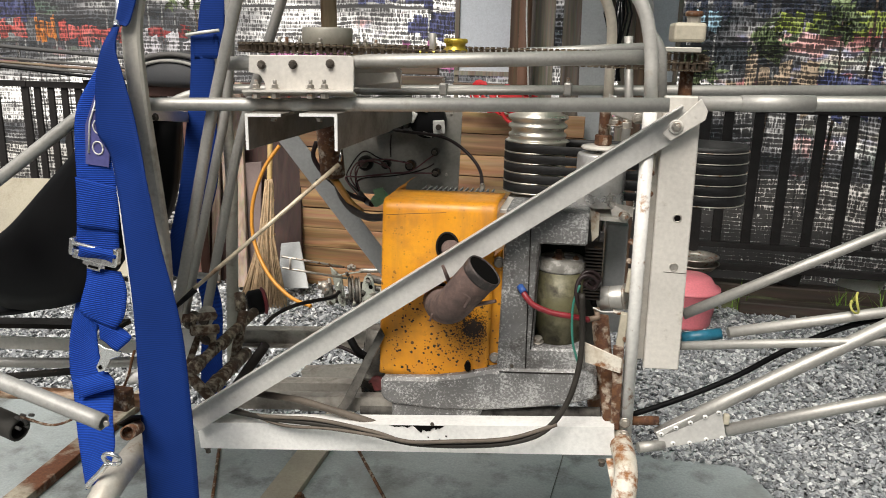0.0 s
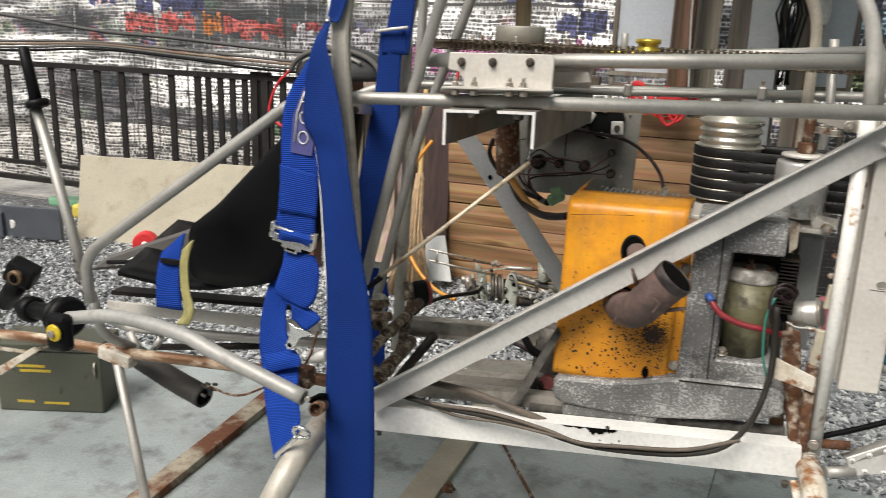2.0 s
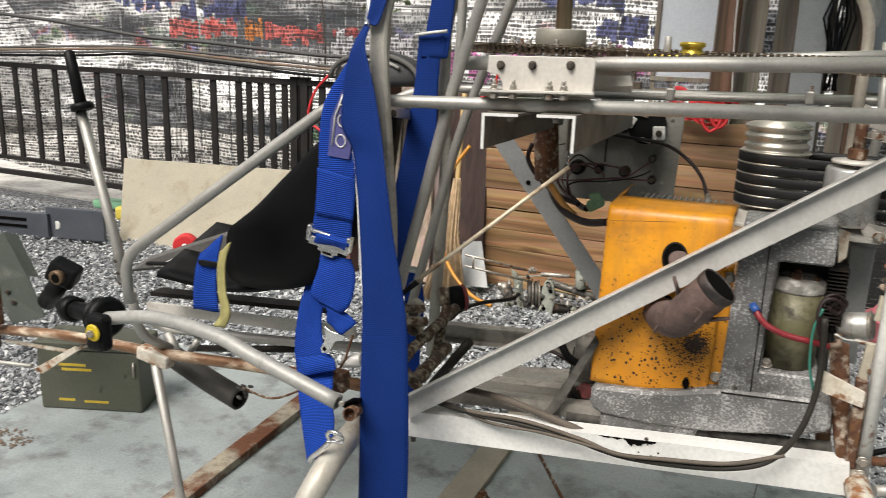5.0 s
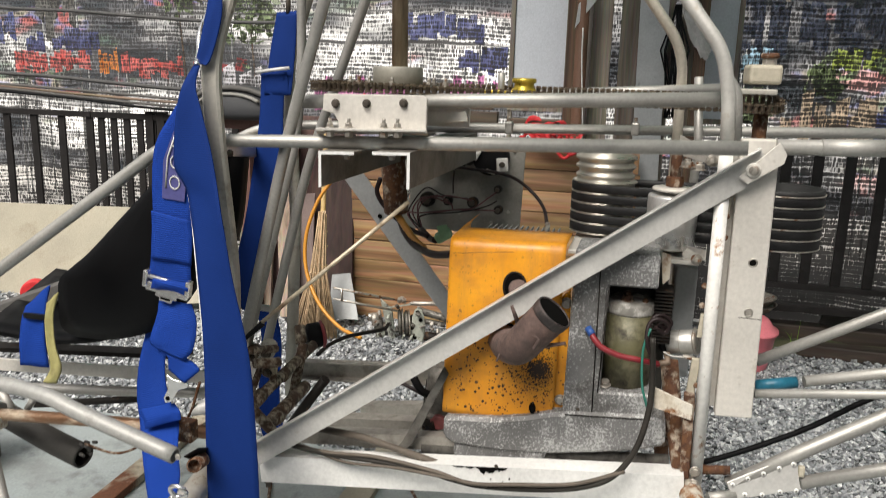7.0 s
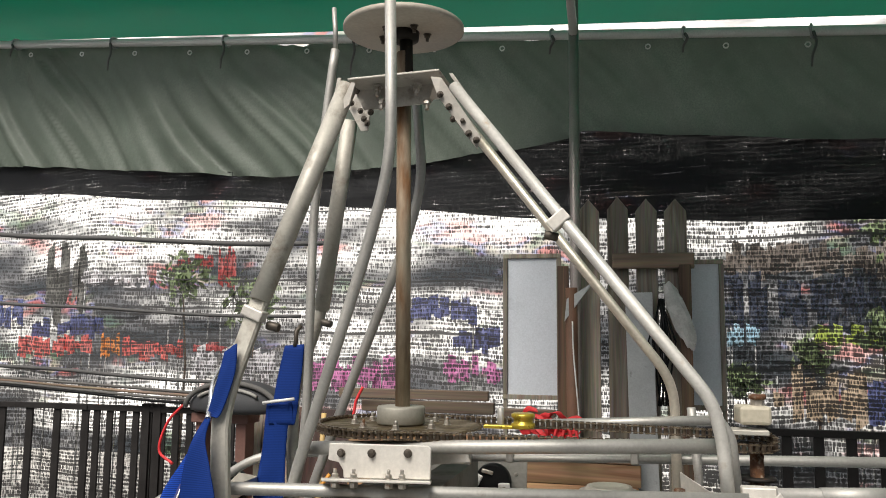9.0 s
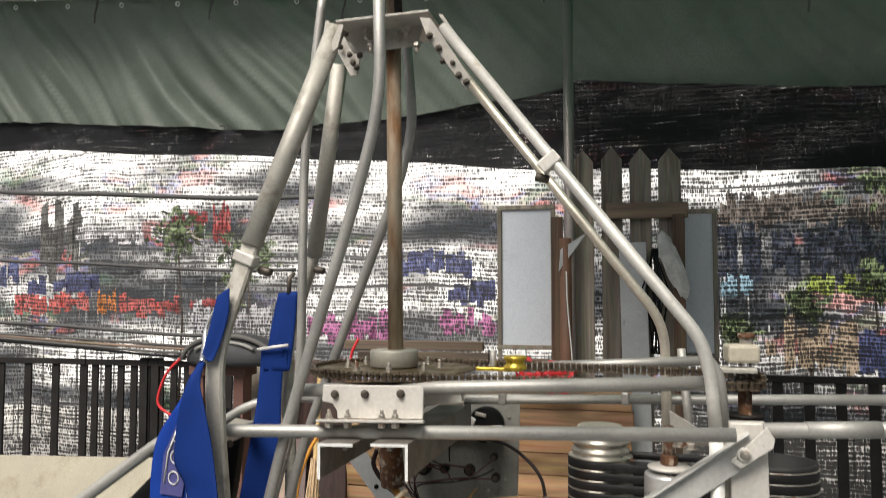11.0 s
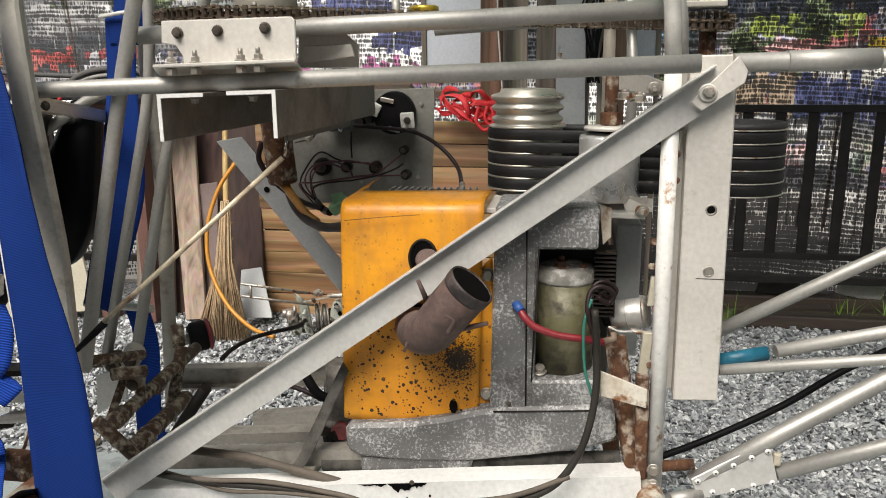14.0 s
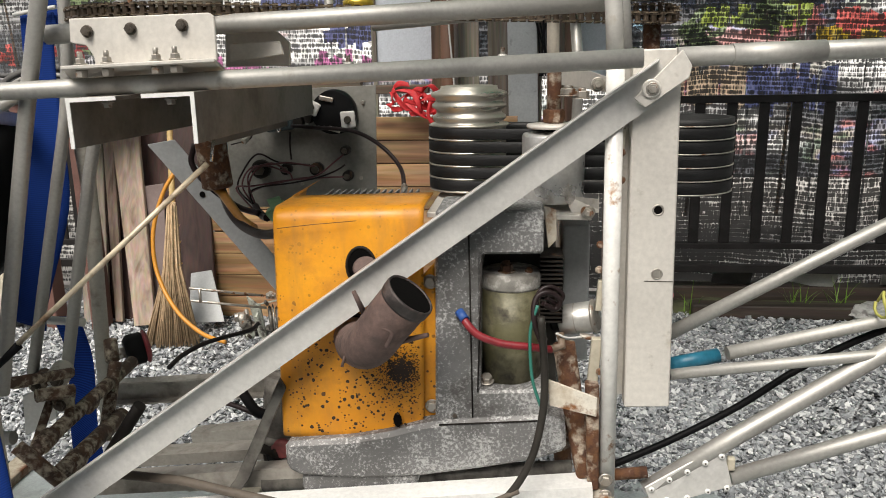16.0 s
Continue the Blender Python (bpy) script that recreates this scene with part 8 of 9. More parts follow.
part("strap_fold", ribbon([(-0.611, 1.755, 0.682), (-0.592, 1.745, 0.666), (-0.587, 1.745, 0.649)], [(-0.526, 1.755, 0.709), (-0.508, 1.745, 0.698), (-0.504, 1.745, 0.681)], 0.003), WEBBING, harness)
q = Vector((-0.404, 1.575, 0.63))
hook = part("snap_hook", tube(B(), [q + Vector((0.016 * math.cos(k * 0.3927), -0.004 * math.sin(k * 0.39), 0.013 * math.sin(k * 0.3927))) for k in range(17)], 0.0042, 10), CHROME, harness, "chrome snap hook")
part("hook_stem", tube(B(), smooth_line([(-0.417, 1.58, 0.617), (-0.436, 1.58, 0.594), (-0.463, 1.585, 0.566), (-0.466, 1.585, 0.558)]), 0.0055, 10), CHROME, hook)
part("strap_hanger", tube(B(), smooth_line([(-0.452, 1.77, 1.379), (-0.464, 1.8, 1.407), (-0.469, 1.82, 1.448), (-0.42, 1.83, 1.539)]), 0.006, 10), CHROME, harness)
part("upper_strap", ribbon([(-0.439, 1.8, 1.506), (-0.445, 1.79, 1.462), (-0.456, 1.78, 1.397), (-0.458, 1.775, 1.382)], [(-0.413, 1.8, 1.522), (-0.411, 1.79, 1.463), (-0.431, 1.78, 1.387), (-0.448, 1.775, 1.382)], 0.0022), NAVYWEB, harness)

harness2 = thing("shoulder_harness", (-0.4, 2.24, 1.4), "blue webbing shoulder strap on the far side of the frame", "harness")
part("far_strap", ribbon([(-0.53, 2.26, 1.512), (-0.544, 2.25, 1.426), (-0.557, 2.24, 1.314), (-0.564, 2.24, 1.372), (-0.574, 2.24, 1.252), (-0.592, 2.24, 1.142), (-0.62, 2.24, 0.998), (-0.667, 2.24, 0.832), (-0.682, 2.24, 0.77)], [(-0.477, 2.26, 1.516), (-0.479, 2.25, 1.428), (-0.488, 2.24, 1.316), (-0.5, 2.24, 1.373), (-0.51, 2.24, 1.254), (-0.51, 2.24, 1.145), (-0.518, 2.24, 1.004), (-0.591, 2.24, 0.807), (-0.603, 2.24, 0.745)], 0.0022), NAVYWEB, harness2, "broad blue far strap")
part("far_strap_end", ribbon([(-0.664, 2.36, 0.735), (-0.646, 2.36, 0.629), (-0.661, 2.36, 0.419), (-0.636, 2.36, 0.289)], [(-0.604, 2.36, 0.736), (-0.585, 2.36, 0.63), (-0.593, 2.36, 0.464), (-0.576, 2.36, 0.321)], 0.0022), WEBBING, harness2)
part("strap_tie", tube(B(), [(-0.571, 2.23, 1.369), (-0.524, 2.225, 1.376), (-0.486, 2.23, 1.381)], 0.004, 8), WHITEPAINT, harness2)
part("strap_hanger", tube(B(), [(-0.501, 2.26, 1.51), (-0.504, 2.27, 1.549), (-0.496, 2.28, 1.563)], 0.006, 8), BOLT_DARK, harness2)

lap = thing("lap_belt", (-0.8, 1.65, 0.78), "blue lap belt end with frayed yellow lining on the seat", "belt")
part("lap_webbing", ribbon([(-0.777, 1.66, 0.916), (-0.78, 1.65, 0.894), (-0.783, 1.645, 0.854), (-0.788, 1.645, 0.799)], [(-0.718, 1.66, 0.963), (-0.721, 1.65, 0.93), (-0.725, 1.645, 0.873), (-0.723, 1.645, 0.802)], 0.003), WEBBING, lap, "blue webbing")
part("frayed_lining", ribbon([(-0.71, 1.64, 0.934), (-0.714, 1.635, 0.901), (-0.713, 1.635, 0.854), (-0.709, 1.635, 0.808), (-0.731, 1.635, 0.774)], [(-0.682, 1.64, 0.958), (-0.694, 1.635, 0.914), (-0.694, 1.635, 0.857), (-0.685, 1.635, 0.811), (-0.701, 1.635, 0.775)], 0.003), mat("frayed_yellow_foam", (0.33, 0.30, 0.12), 0.9, var=0.2, scale=40, bump=0.3), lap, "frayed yellow-green lining")
part("belt_keeper", ribbon([(-0.766, 1.641, 0.909), (-0.767, 1.641, 0.899)], [(-0.712, 1.641, 0.911), (-0.713, 1.641, 0.899)], 0.004), DARKPLASTIC, lap)

# ---- things on the slab and the gravel ----
can = thing("ammunition_can", (-1.9, 2.35, 0), "olive metal can with yellow stencil bars standing on the slab", "metal can")
bm = B()
a, b = Vector((-2.077, 2.271, 0)), Vector((-1.723, 2.403, 0))
ux = (b - a).normalized()
uy = Vector((-ux.y, ux.x, 0))
H = 0.235
W = (b - a).length
m = Matrix((ux, uy, Vector((0, 0, 1)))).transposed().to_4x4()
m.translation = (a + b) / 2 + uy * 0.08
box(bm, (W, 0.16, H), m @ Matrix.Translation((0, 0, H / 2)), 0.008)
part("body", bm, CANGREEN, can)
bm = B()
box(bm, (W + 0.012, 0.172, 0.03), m @ Matrix.Translation((0, 0, H + 0.0155)), 0.006)
part("lid", bm, CANGREEN, can)
for x, z, w, h in ((-0.06, 0.178, 0.10, 0.010), (-0.045, 0.160, 0.11, 0.010), (-0.09, 0.040, 0.06, 0.010), (0.02, 0.036, 0.09, 0.009)):
    bm = B()
    box(bm, (w, 0.0012, h), m @ Matrix.Translation((x, -0.0806, z)))
    part("stencil_bar", bm, CANTEXT, can, "yellow stencil bar")
part("corner_handle", tube(B(), [m @ Vector((W / 2 - 0.02, -0.083, 0.20)), m @ Vector((W / 2 - 0.02, -0.09, 0.17)), m @ Vector((W / 2 - 0.02, -0.083, 0.14))], 0.004, 8), BOLT, can)

for (x0, y0, x1, y1, w, h, mt, lab_) in ((-1.19, 1.55, -1.255, 3.02, 0.072, 0.030, mat("bare_rusting_bar", (0.38, 0.335, 0.26), 0.65, 0.1, var=0.3, scale=7, bump=0.5, spots=(0.13, 0.05, 0.024), spot_amount=0.475, spot_scale=6, edge=0.08, stain=(0.15, 0.115, 0.08), stain_scale=28, stain_at=0.53), "chipped flat steel bar with rust, lying on the slab"), (-0.475, 1.9, -0.465, 3.02, 0.10, 0.022, mat("dusty_board", (0.36, 0.32, 0.25), 0.7, var=0.15, scale=6, bump=0.2), "dusty pale board lying on the slab")):
    bm = B()
    d = Vector((x1 - x0, y1 - y0, 0))
    ang = math.degrees(math.atan2(d.y, d.x))
    box(bm, (d.length, w, h), pose((x0 + x1) / 2, (y0 + y1) / 2, h / 2, 0, 0, ang), 0.003)
    solid("floor_bar", bm, mt, lab_, "bar")
for a, b in (((-0.80, 2.70), (-0.62, 2.28)), ((-0.34, 2.80), (-0.10, 2.42))):
    solid("steel_rod", tube(B(), [(a[0], a[1], 0.006), (b[0], b[1], 0.006)], 0.0055, 8), RUST, "thin rusty rod lying on the slab", "rod")
bm = B()
hexbolt(bm, (-0.397, 2.42, 0.022), (0, 0, 1), 0.016, 0.014, 0.01)
solid("loose_bolt", bm, RUST, "rusty bolt standing in the board", "bolt")
# slab joints, shallow grooves
for a, b in (((0.37, 2.97), (0.30, 2.2)), ((-2.16, 1.95), (-1.2, 1.62)), ((-1.2, 1.62), (-0.4, 1.3))):
    bm = B()
    d = Vector((b[0] - a[0], b[1] - a[1], 0))
    box(bm, (d.length, 0.0028, 0.003), pose((a[0] + b[0]) / 2, (a[1] + b[1]) / 2, 0.0012, 0, 0, math.degrees(math.atan2(d.y, d.x))))
    solid("slab_crack", bm, GREYFOAM, "thin dark crack across the slab", "crack", kind="structure")
blk = thing("black_case", (-1.85, 1.65, 0), "open black case lid with a bright latch standing on the slab", "case")
bm = B()
plate(bm, [(-1.75, 1.63, 0.002), (-1.73, 1.75, 0.17), (-1.91, 1.58, 0.11), (-2.02, 1.52, 0.002)], (-0.5, 0.75, -0.25), 0.014, 0.003)
part("lid", bm, DARKPLASTIC, blk)
bm = B()
plate(bm, [(-1.79, 1.66, 0.0), (-2.03, 1.55, 0.0), (-2.10, 1.66, 0.0), (-1.86, 1.77, 0.0)], (0, 0, 1), 0.012, 0.003)
part("base", bm, DARKPLASTIC, blk)
part("latch", box(B(), (0.030, 0.012, 0.012), pose(-1.80, 1.672, 0.142, 0, -18, 42), 0.003), CHROME, blk, "bright latch")

rng = random.Random(41)
stain = B()
for k in range(150):
    a, rr = rng.uniform(0, 6.283), abs(rng.gauss(0.05, 0.016))
    c = Vector((-1.985 + 1.3 * rr * math.cos(a), 2.06 + 0.8 * rr * math.sin(a), 0.0012 + 0.00002 * k))
    r = rng.uniform(0.0015, 0.007)
    stain.faces.new([stain.verts.new(c + Vector((r * rng.uniform(0.6, 1.5) * math.cos(j * 0.785), r * rng.uniform(0.6, 1.3) * math.sin(j * 0.785), 0))) for j in range(8)])
solid("rust_stain", stain, mat("old_rust_stain", (0.16, 0.115, 0.085), 0.8, var=0.3, scale=40), "ring of rust left on the slab", "stain", kind="structure")

tub = thing("tub", (0.905, 4.40, 0), "pink plastic tub with a domed lid on the gravel", "tub")
part("bucket", lathe(B(), [(0.01, 0.002), (0.125, 0.002), (0.132, 0.02), (0.158, 0.175), (0.166, 0.182), (0.166, 0.194)], Matrix.Translation((0.905, 4.40, 0)) @ Matrix.Diagonal((0.9, 0.9, 1.0, 1.0)), 40), PINK, tub)
part("lid", lathe(B(), [(0.168, 0.186), (0.172, 0.192), (0.170, 0.202), (0.150, 0.206), (0.118, 0.250), (0.100, 0.260), (0.01, 0.262)], Matrix.Translation((0.905, 4.40, 0)) @ Matrix.Diagonal((0.9, 0.9, 1.0, 1.0)), 40), PINK, tub)
dish = Vector((0.95, 4.66, 0.03))
for z, r in ((0.23, 0.125), (0.265, 0.12)):
    solid("metal_bowl", lathe(B(), [(0.05, z - 0.05), (r * 0.8, z - 0.03), (r, z), (r + 0.006, z + 0.004), (r * 0.78, z - 0.024), (0.04, z - 0.044)], Matrix.Translation(dish), 36), BOLT, "grey metal bowl stacked on a short post", "bowl", "stacked bowls")
solid("bowl_post", tube(B(), [dish - Vector((0, 0, 0.03)), dish + Vector((0, 0, 0.183))], 0.05), RAILWOOD, "short wooden post under the stacked bowls", "post")

# low kerb, timber and litter under the right fence
bm = B()
box(bm, (3.4, 0.10, 0.10), pose(2.6, 4.93, 0.05, 0, 0, 0.6), 0.01)
DARKTIMBER = wood("dark_brown_timber", (0.075, 0.055, 0.042), (0.04, 0.03, 0.023), 0.8, 'X')
solid("timber_kerb", bm, DARKTIMBER, "dark weathered timber along the fence foot", "timber", kind="structure")
bm = B()
box(bm, (1.5, 0.09, 0.07), pose(1.95, 4.66, 0.035, 0, 0, -1.5), 0.01)
solid("timber", bm, DARKTIMBER, "grey-brown timber lying on the gravel", "timber")
MOSS = mat("mossy_soil", (0.075, 0.075, 0.04), 0.95, var=0.35, scale=14, bump=0.6, spots=(0.10, 0.14, 0.04), spot_amount=0.42, spot_scale=12, edge=0.2)
bm = B()
bmesh.ops.create_grid(bm, x_segments=40, y_segments=10, size=1.0)
for v in bm.verts:
    x, y = v.co.x, v.co.y
    v.co = Vector((2.2 + x * 1.2, 4.78 + y * 0.10, 0.045 * (1 - abs(y) ** 2) + 0.02 * noise.noise((x * 6, y * 3, 2))))
for f in bm.faces:
    f.smooth = True
solid("soil_bank", bm, MOSS, "narrow mossy soil strip under the fence", "soil", kind="structure")
GRASS = mat("fresh_grass_blade", (0.16, 0.30, 0.03), 0.5, var=0.25, scale=20)
rng = random.Random(9)
for gx, gy, n in ((1.72, 4.70, 16), (1.92, 4.72, 12), (1.2, 4.70, 5)):
    bm = B()
    for k in range(n):
        a, h = rng.uniform(0, 6.283), rng.uniform(0.10, 0.26)
        b0 = Vector((gx + rng.uniform(-0.04, 0.04), gy + rng.uniform(-0.03, 0.03), 0.0))
        lean = Vector((math.cos(a), math.sin(a), 0)) * rng.uniform(0.02, 0.12)
        side = Vector((-math.sin(a), math.cos(a), 0)) * 0.004
        pts = [b0 + lean * (t * t) + Vector((0, 0, h * t * (1 - 0.2 * t))) for t in (0, 0.35, 0.7, 1)]
        vs = [(bm.verts.new(p - side * (1 - 0.3 * i)), bm.verts.new(p + side * (1 - 0.3 * i))) for i, p in enumerate(pts)]
        for (p, q), (r_, s_) in zip(vs, vs[1:]):
            bm.faces.new((p, q, s_, r_))
    solid("grass_tuft", bm, GRASS, "fresh green grass tuft at the fence foot", "grass", "grass tufts")
BAG = mat("crumpled_clear_plastic", (0.45, 0.44, 0.42), 0.25, var=0.2, scale=12, bump=0.6)
bm = B()
bmesh.ops.create_icosphere(bm, subdivisions=4, radius=1.0)
for v in bm.verts:
    k = 1 + 0.25 * noise.noise(v.co * 2.2) + 0.12 * noise.noise(v.co * 6)
    v.co = Vector((2.12 + v.co.x * 0.17 * k, 4.60 + v.co.y * 0.09 * k, max(0.0, 0.05 + v.co.z * 0.06 * k)))
solid("plastic_bag", bm, BAG, "crumpled pale plastic bag on the gravel", "bag")
for x, y, w, c_, r in ((1.85, 4.88, 0.22, WHITEPAINT, 12), (2.35, 4.92, 0.3, WHITEPAINT, -8), (1.45, 4.9, 0.2, GREYFOAM, 4)):
    bm = B()
    box(bm, (w, 0.02, 0.10), pose(x, y, 0.15, 20, r, 0), 0.004)
    solid("scrap_panel", bm, c_, "discarded pale panel propped behind the fence", "scrap")


# ---- stacked timber, broom and gear in front of the back fence ----
pallet = thing("pine_panel", (-0.4, 4.56, 0), "knotty pine board panel standing against the fence", "wooden panel")
wl, wr = Vector((-1.216, 4.54, 0.275)), Vector((0.335, 4.54, 0.744))
ztop = (-0.061, 4.54, 1.018)[2]
nrow = 9
hrow = ztop / nrow
rng = random.Random(3)
for k in range(nrow):
    bm = B()
    cut = rng.uniform(-0.01, 0.01)
    box(bm, (wr.x - wl.x + cut, 0.022, hrow - 0.0045), pose((wl.x + wr.x) / 2 + cut, 4.55 + rng.uniform(-0.003, 0.003), hrow * (k + 0.5), rng.uniform(-0.4, 0.4), rng.uniform(-0.25, 0.25), 0), 0.003)
    part("board", bm, PINE, pallet)
# unseen dark sheet added behind the boards to keep their seams dark
bm = B()
box(bm, (wr.x - wl.x - 0.02, 0.006, ztop - 0.02), pose((wl.x + wr.x) / 2, 4.567, ztop / 2))
part("backing", bm, DARKPLANK, pallet)
for x in (wl.x + 0.15, wr.x - 0.2):
    bm = B()
    box(bm, (0.08, 0.03, ztop), pose(x, 4.586, ztop / 2), 0.003)
    part("batten", bm, PINE, pallet)
for pa, pb, th in (((-1.123, 4.5, 1.152), (-0.396, 4.5, 1.175), 0.06), ((-1.264, 4.52, 1.214), (-0.43, 4.52, 1.237), 0.05), ((-0.35, 4.52, 1.148), (-0.081, 4.52, 1.144), 0.04)):
    bm = B()
    a, b = Vector(pa), Vector(pb)
    box(bm, (b.x - a.x, 0.05, th), Matrix.Translation((a + b) / 2), 0.004)
    solid("beam", bm, RAILWOOD, "brown sawn beam lying on top of the panel", "beam", "stacked beams")


def lean_plank(foot_l, foot_r, top_r, top_l, material, label, th=0.025):
    bm = B()
    foot_l, foot_r, top_r, top_l = (Vector(p) for p in (foot_l, foot_r, top_r, top_l))
    if top_l.z > 0.9:
        top_l, top_r = foot_l.lerp(top_l, 1.12), foot_r.lerp(top_r, 1.12)
    plate(bm, [foot_l, foot_r, top_r, top_l], (0, 1, 0), th, 0.003)
    return solid("plank", bm, material, label, "plank", "leaning planks")


lean_plank((-1.562, 4.32, 0.014), (-1.452, 4.32, 0.025), (-1.55, 4.55, 1.007), (-1.692, 4.55, 1.009), PLANKWOOD, "dusty light plank leaning on the fence")
lean_plank((-1.704, 4.4, 0.008), (-1.664, 4.4, 0.008), (-1.705, 4.6, 1.005), (-1.765, 4.6, 1.006), PLANKWOOD, "thin weathered plank leaning on the fence")
lean_plank((-1.886, 4.42, -0.018), (-1.748, 4.42, -0.015), (-1.776, 4.62, 1.004), (-1.928, 4.62, 1.006), GREYWOOD, "grey weathered plank leaning on the fence")
lean_plank((-1.773, 4.47, -0.024), (-1.355, 4.47, -0.01), (-1.43, 4.65, 0.999), (-1.805, 4.65, 1.002), DARKPLANK, "dark red-brown plank leaning on the fence")
lean_plank((-1.343, 4.44, 0.031), (-1.18, 4.44, 0.049), (-1.233, 4.62, 0.999), (-1.416, 4.62, 1.001), DARKPLANK, "dark red-brown plank leaning on the fence")
lean_plank((-1.549, 4.4, 0.041), (-1.414, 4.4, 0.043), (-1.421, 4.5, 0.704), (-1.526, 4.5, 0.69), mat("faded_mauve_board", (0.20, 0.15, 0.14), 0.7, var=0.15, scale=8), "faded mauve board leaning on the planks", 0.012)
lean_plank((-1.266, 4.3, 0.044), (-1.084, 4.3, 0.053), (-1.178, 4.42, 0.282), (-1.288, 4.42, 0.264), GREYSTRIP, "small grey sheet leaning on the planks", 0.006)

broom = thing("broom", (-1.25, 4.12, 0), "straw-twig broom with a bamboo handle, standing bristles down", "broom")
bt, bb, hh = Vector((-1.276, 4.26, 0.553)), Vector((-1.274, 4.12, 0.005)), Vector((-1.318, 4.42, 1.055))
part("handle", tube(B(), [bt + (bb - bt) * 0.1, bt, hh, hh + (hh - bt) * 0.12], 0.014, 12), BAMBOO, broom, "bamboo handle")
bm = B()
rng = random.Random(11)
for k in range(340):
    a, r = rng.uniform(0, 6.283), math.sqrt(rng.random())
    p0 = bt + Vector((0.022 * r * math.cos(a), 0.022 * r * math.sin(a), 0.10 * rng.random()))
    p2 = bb + Vector((0.135 * r * math.cos(a), 0.06 * r * math.sin(a), rng.uniform(-0.02, 0.03)))
    p2.z = max(p2.z, 0.004)
    p1 = p0.lerp(p2, 0.45) + Vector((-0.03 * r * math.cos(a), 0, 0))
    tube(bm, [p0, p1, p2], 0.0036, 4, 0, 0.0022)
part("bristles", bm, STRAW, broom, "dry straw twigs")
for s in (0.02, 0.16, 0.34):
    q = bt.lerp(bb, s)
    part("binding", tube(B(), [q + Vector(((0.026 + 0.05 * s) * math.cos(k * 0.524), (0.026 + 0.03 * s) * math.sin(k * 0.524), 0)) for k in range(13)], 0.004, 6), BAMBOO, broom)

hose = thing("orange_hose", (-0.9, 4.0, 0), "orange plastic hose curving down to the gravel", "hose")
part("hose_run", tube(B(), smooth_line([(-1.185, 4.2, 0.84), (-1.254, 4.15, 0.719), (-1.297, 4.1, 0.547), (-1.275, 4.05, 0.375), (-1.174, 3.98, 0.226), (-1.039, 3.92, 0.136), (-0.911, 3.88, 0.107)]), 0.0095, 10), ORANGE, hose)

gear = thing("gearbox_unit", (-0.9, 4.2, 0), "worn dismantled metal gearbox with pale brackets, lying on the gravel", "machine part")
GREENCAST = mat("grey_green_casting", (0.42, 0.44, 0.38), 0.55, 0.25, var=0.3, scale=20, spots=(0.09, 0.08, 0.07), spot_amount=0.43, spot_scale=40, edge=0.12)
OILCAST = mat("oily_grey_casting", (0.17, 0.16, 0.14), 0.45, 0.5, var=0.4, scale=24, spots=(0.03, 0.026, 0.022), spot_amount=0.46, spot_scale=36, edge=0.15)


def gp(x, z, dy=0.0):
    """A place on the unit, from the flat plan of its face."""
    return Vector((0.25 + (x - 0.25) * 1.101 + 0.027, 4.2 + dy, max(0.006, 1.363 + (z - 1.363) * 1.101 + 0.015)))


bm = B()
plate(bm, [gp(-0.844, 0.31), gp(-0.80, 0.275), gp(-0.788, 0.274), gp(-0.765, 0.085), gp(-0.797, 0.075), gp(-0.822, 0.22)], (0.2, 1, 0), 0.012, 0.002)
part("front_bracket", bm, GREENCAST, gear, "pale cast bracket")
bm = B()
plate(bm, [gp(-0.795, 0.275, 0.0), gp(-0.69, 0.298, 0.0), gp(-0.685, 0.290, 0.06), gp(-0.79, 0.265, 0.06)], (0, 0, -1), 0.006, 0.001)
part("top_strap", bm, GREENCAST, gear)
ax = Vector((0.93, 0.34, 0.05)).normalized()
for x, z, r, h, mt in ((-0.756, 0.19, 0.070, 0.018, OILCAST), (-0.741, 0.192, 0.076, 0.010, BOLT), (-0.722, 0.19, 0.068, 0.022, OILCAST), (-0.708, 0.19, 0.074, 0.010, BOLT), (-0.690, 0.188, 0.050, 0.03, DARKSTEEL)):
    c = gp(x, z, 0.045)
    part("flange", cyl(B(), c - ax * h / 2, c + ax * h / 2, r, 30), mt, gear)
bm = B()
plate(bm, [gp(-0.655, 0.184) + Vector((0.036 * math.cos(k * 0.524), 0.0, 0.112 * math.sin(k * 0.524))) for k in range(12)], (0.4, 1, 0), 0.012, 0.002)
part("oval_plate", bm, GREENCAST, gear, "pale oval cover plate")
for x, z in ((-0.668, 0.135), (-0.640, 0.225), (-0.655, 0.262)):
    part("cover_hole", cyl(B(), gp(x, z, 0.002), gp(x, z, -0.003), 0.011, 14), BLACKHOLE, gear)
for (x0, z0), (x1, z1), r, mt in (((-0.66, 0.262), (-0.40, 0.211), 0.020, OILCAST), ((-0.703, 0.294), (-0.567, 0.300), 0.012, BOLT), ((-0.64, 0.14), (-0.42, 0.13), 0.024, DARKSTEEL), ((-0.65, 0.215), (-0.53, 0.20), 0.014, OILCAST), ((-0.60, 0.245), (-0.45, 0.262), 0.011, BOLT_DARK)):
    part("shaft", cyl(B(), gp(x0, z0, 0.03), gp(x1, z1, 0.05), r, 16), mt, gear)
part("oil_cup", cyl(B(), gp(-0.505, 0.256, 0.02), gp(-0.512, 0.345, 0.02), 0.026, 18), GREENCAST, gear)
part("cup_hole", cyl(B(), gp(-0.512, 0.343, 0.02), gp(-0.5125, 0.3465, 0.02), 0.018, 16), BLACKHOLE, gear)
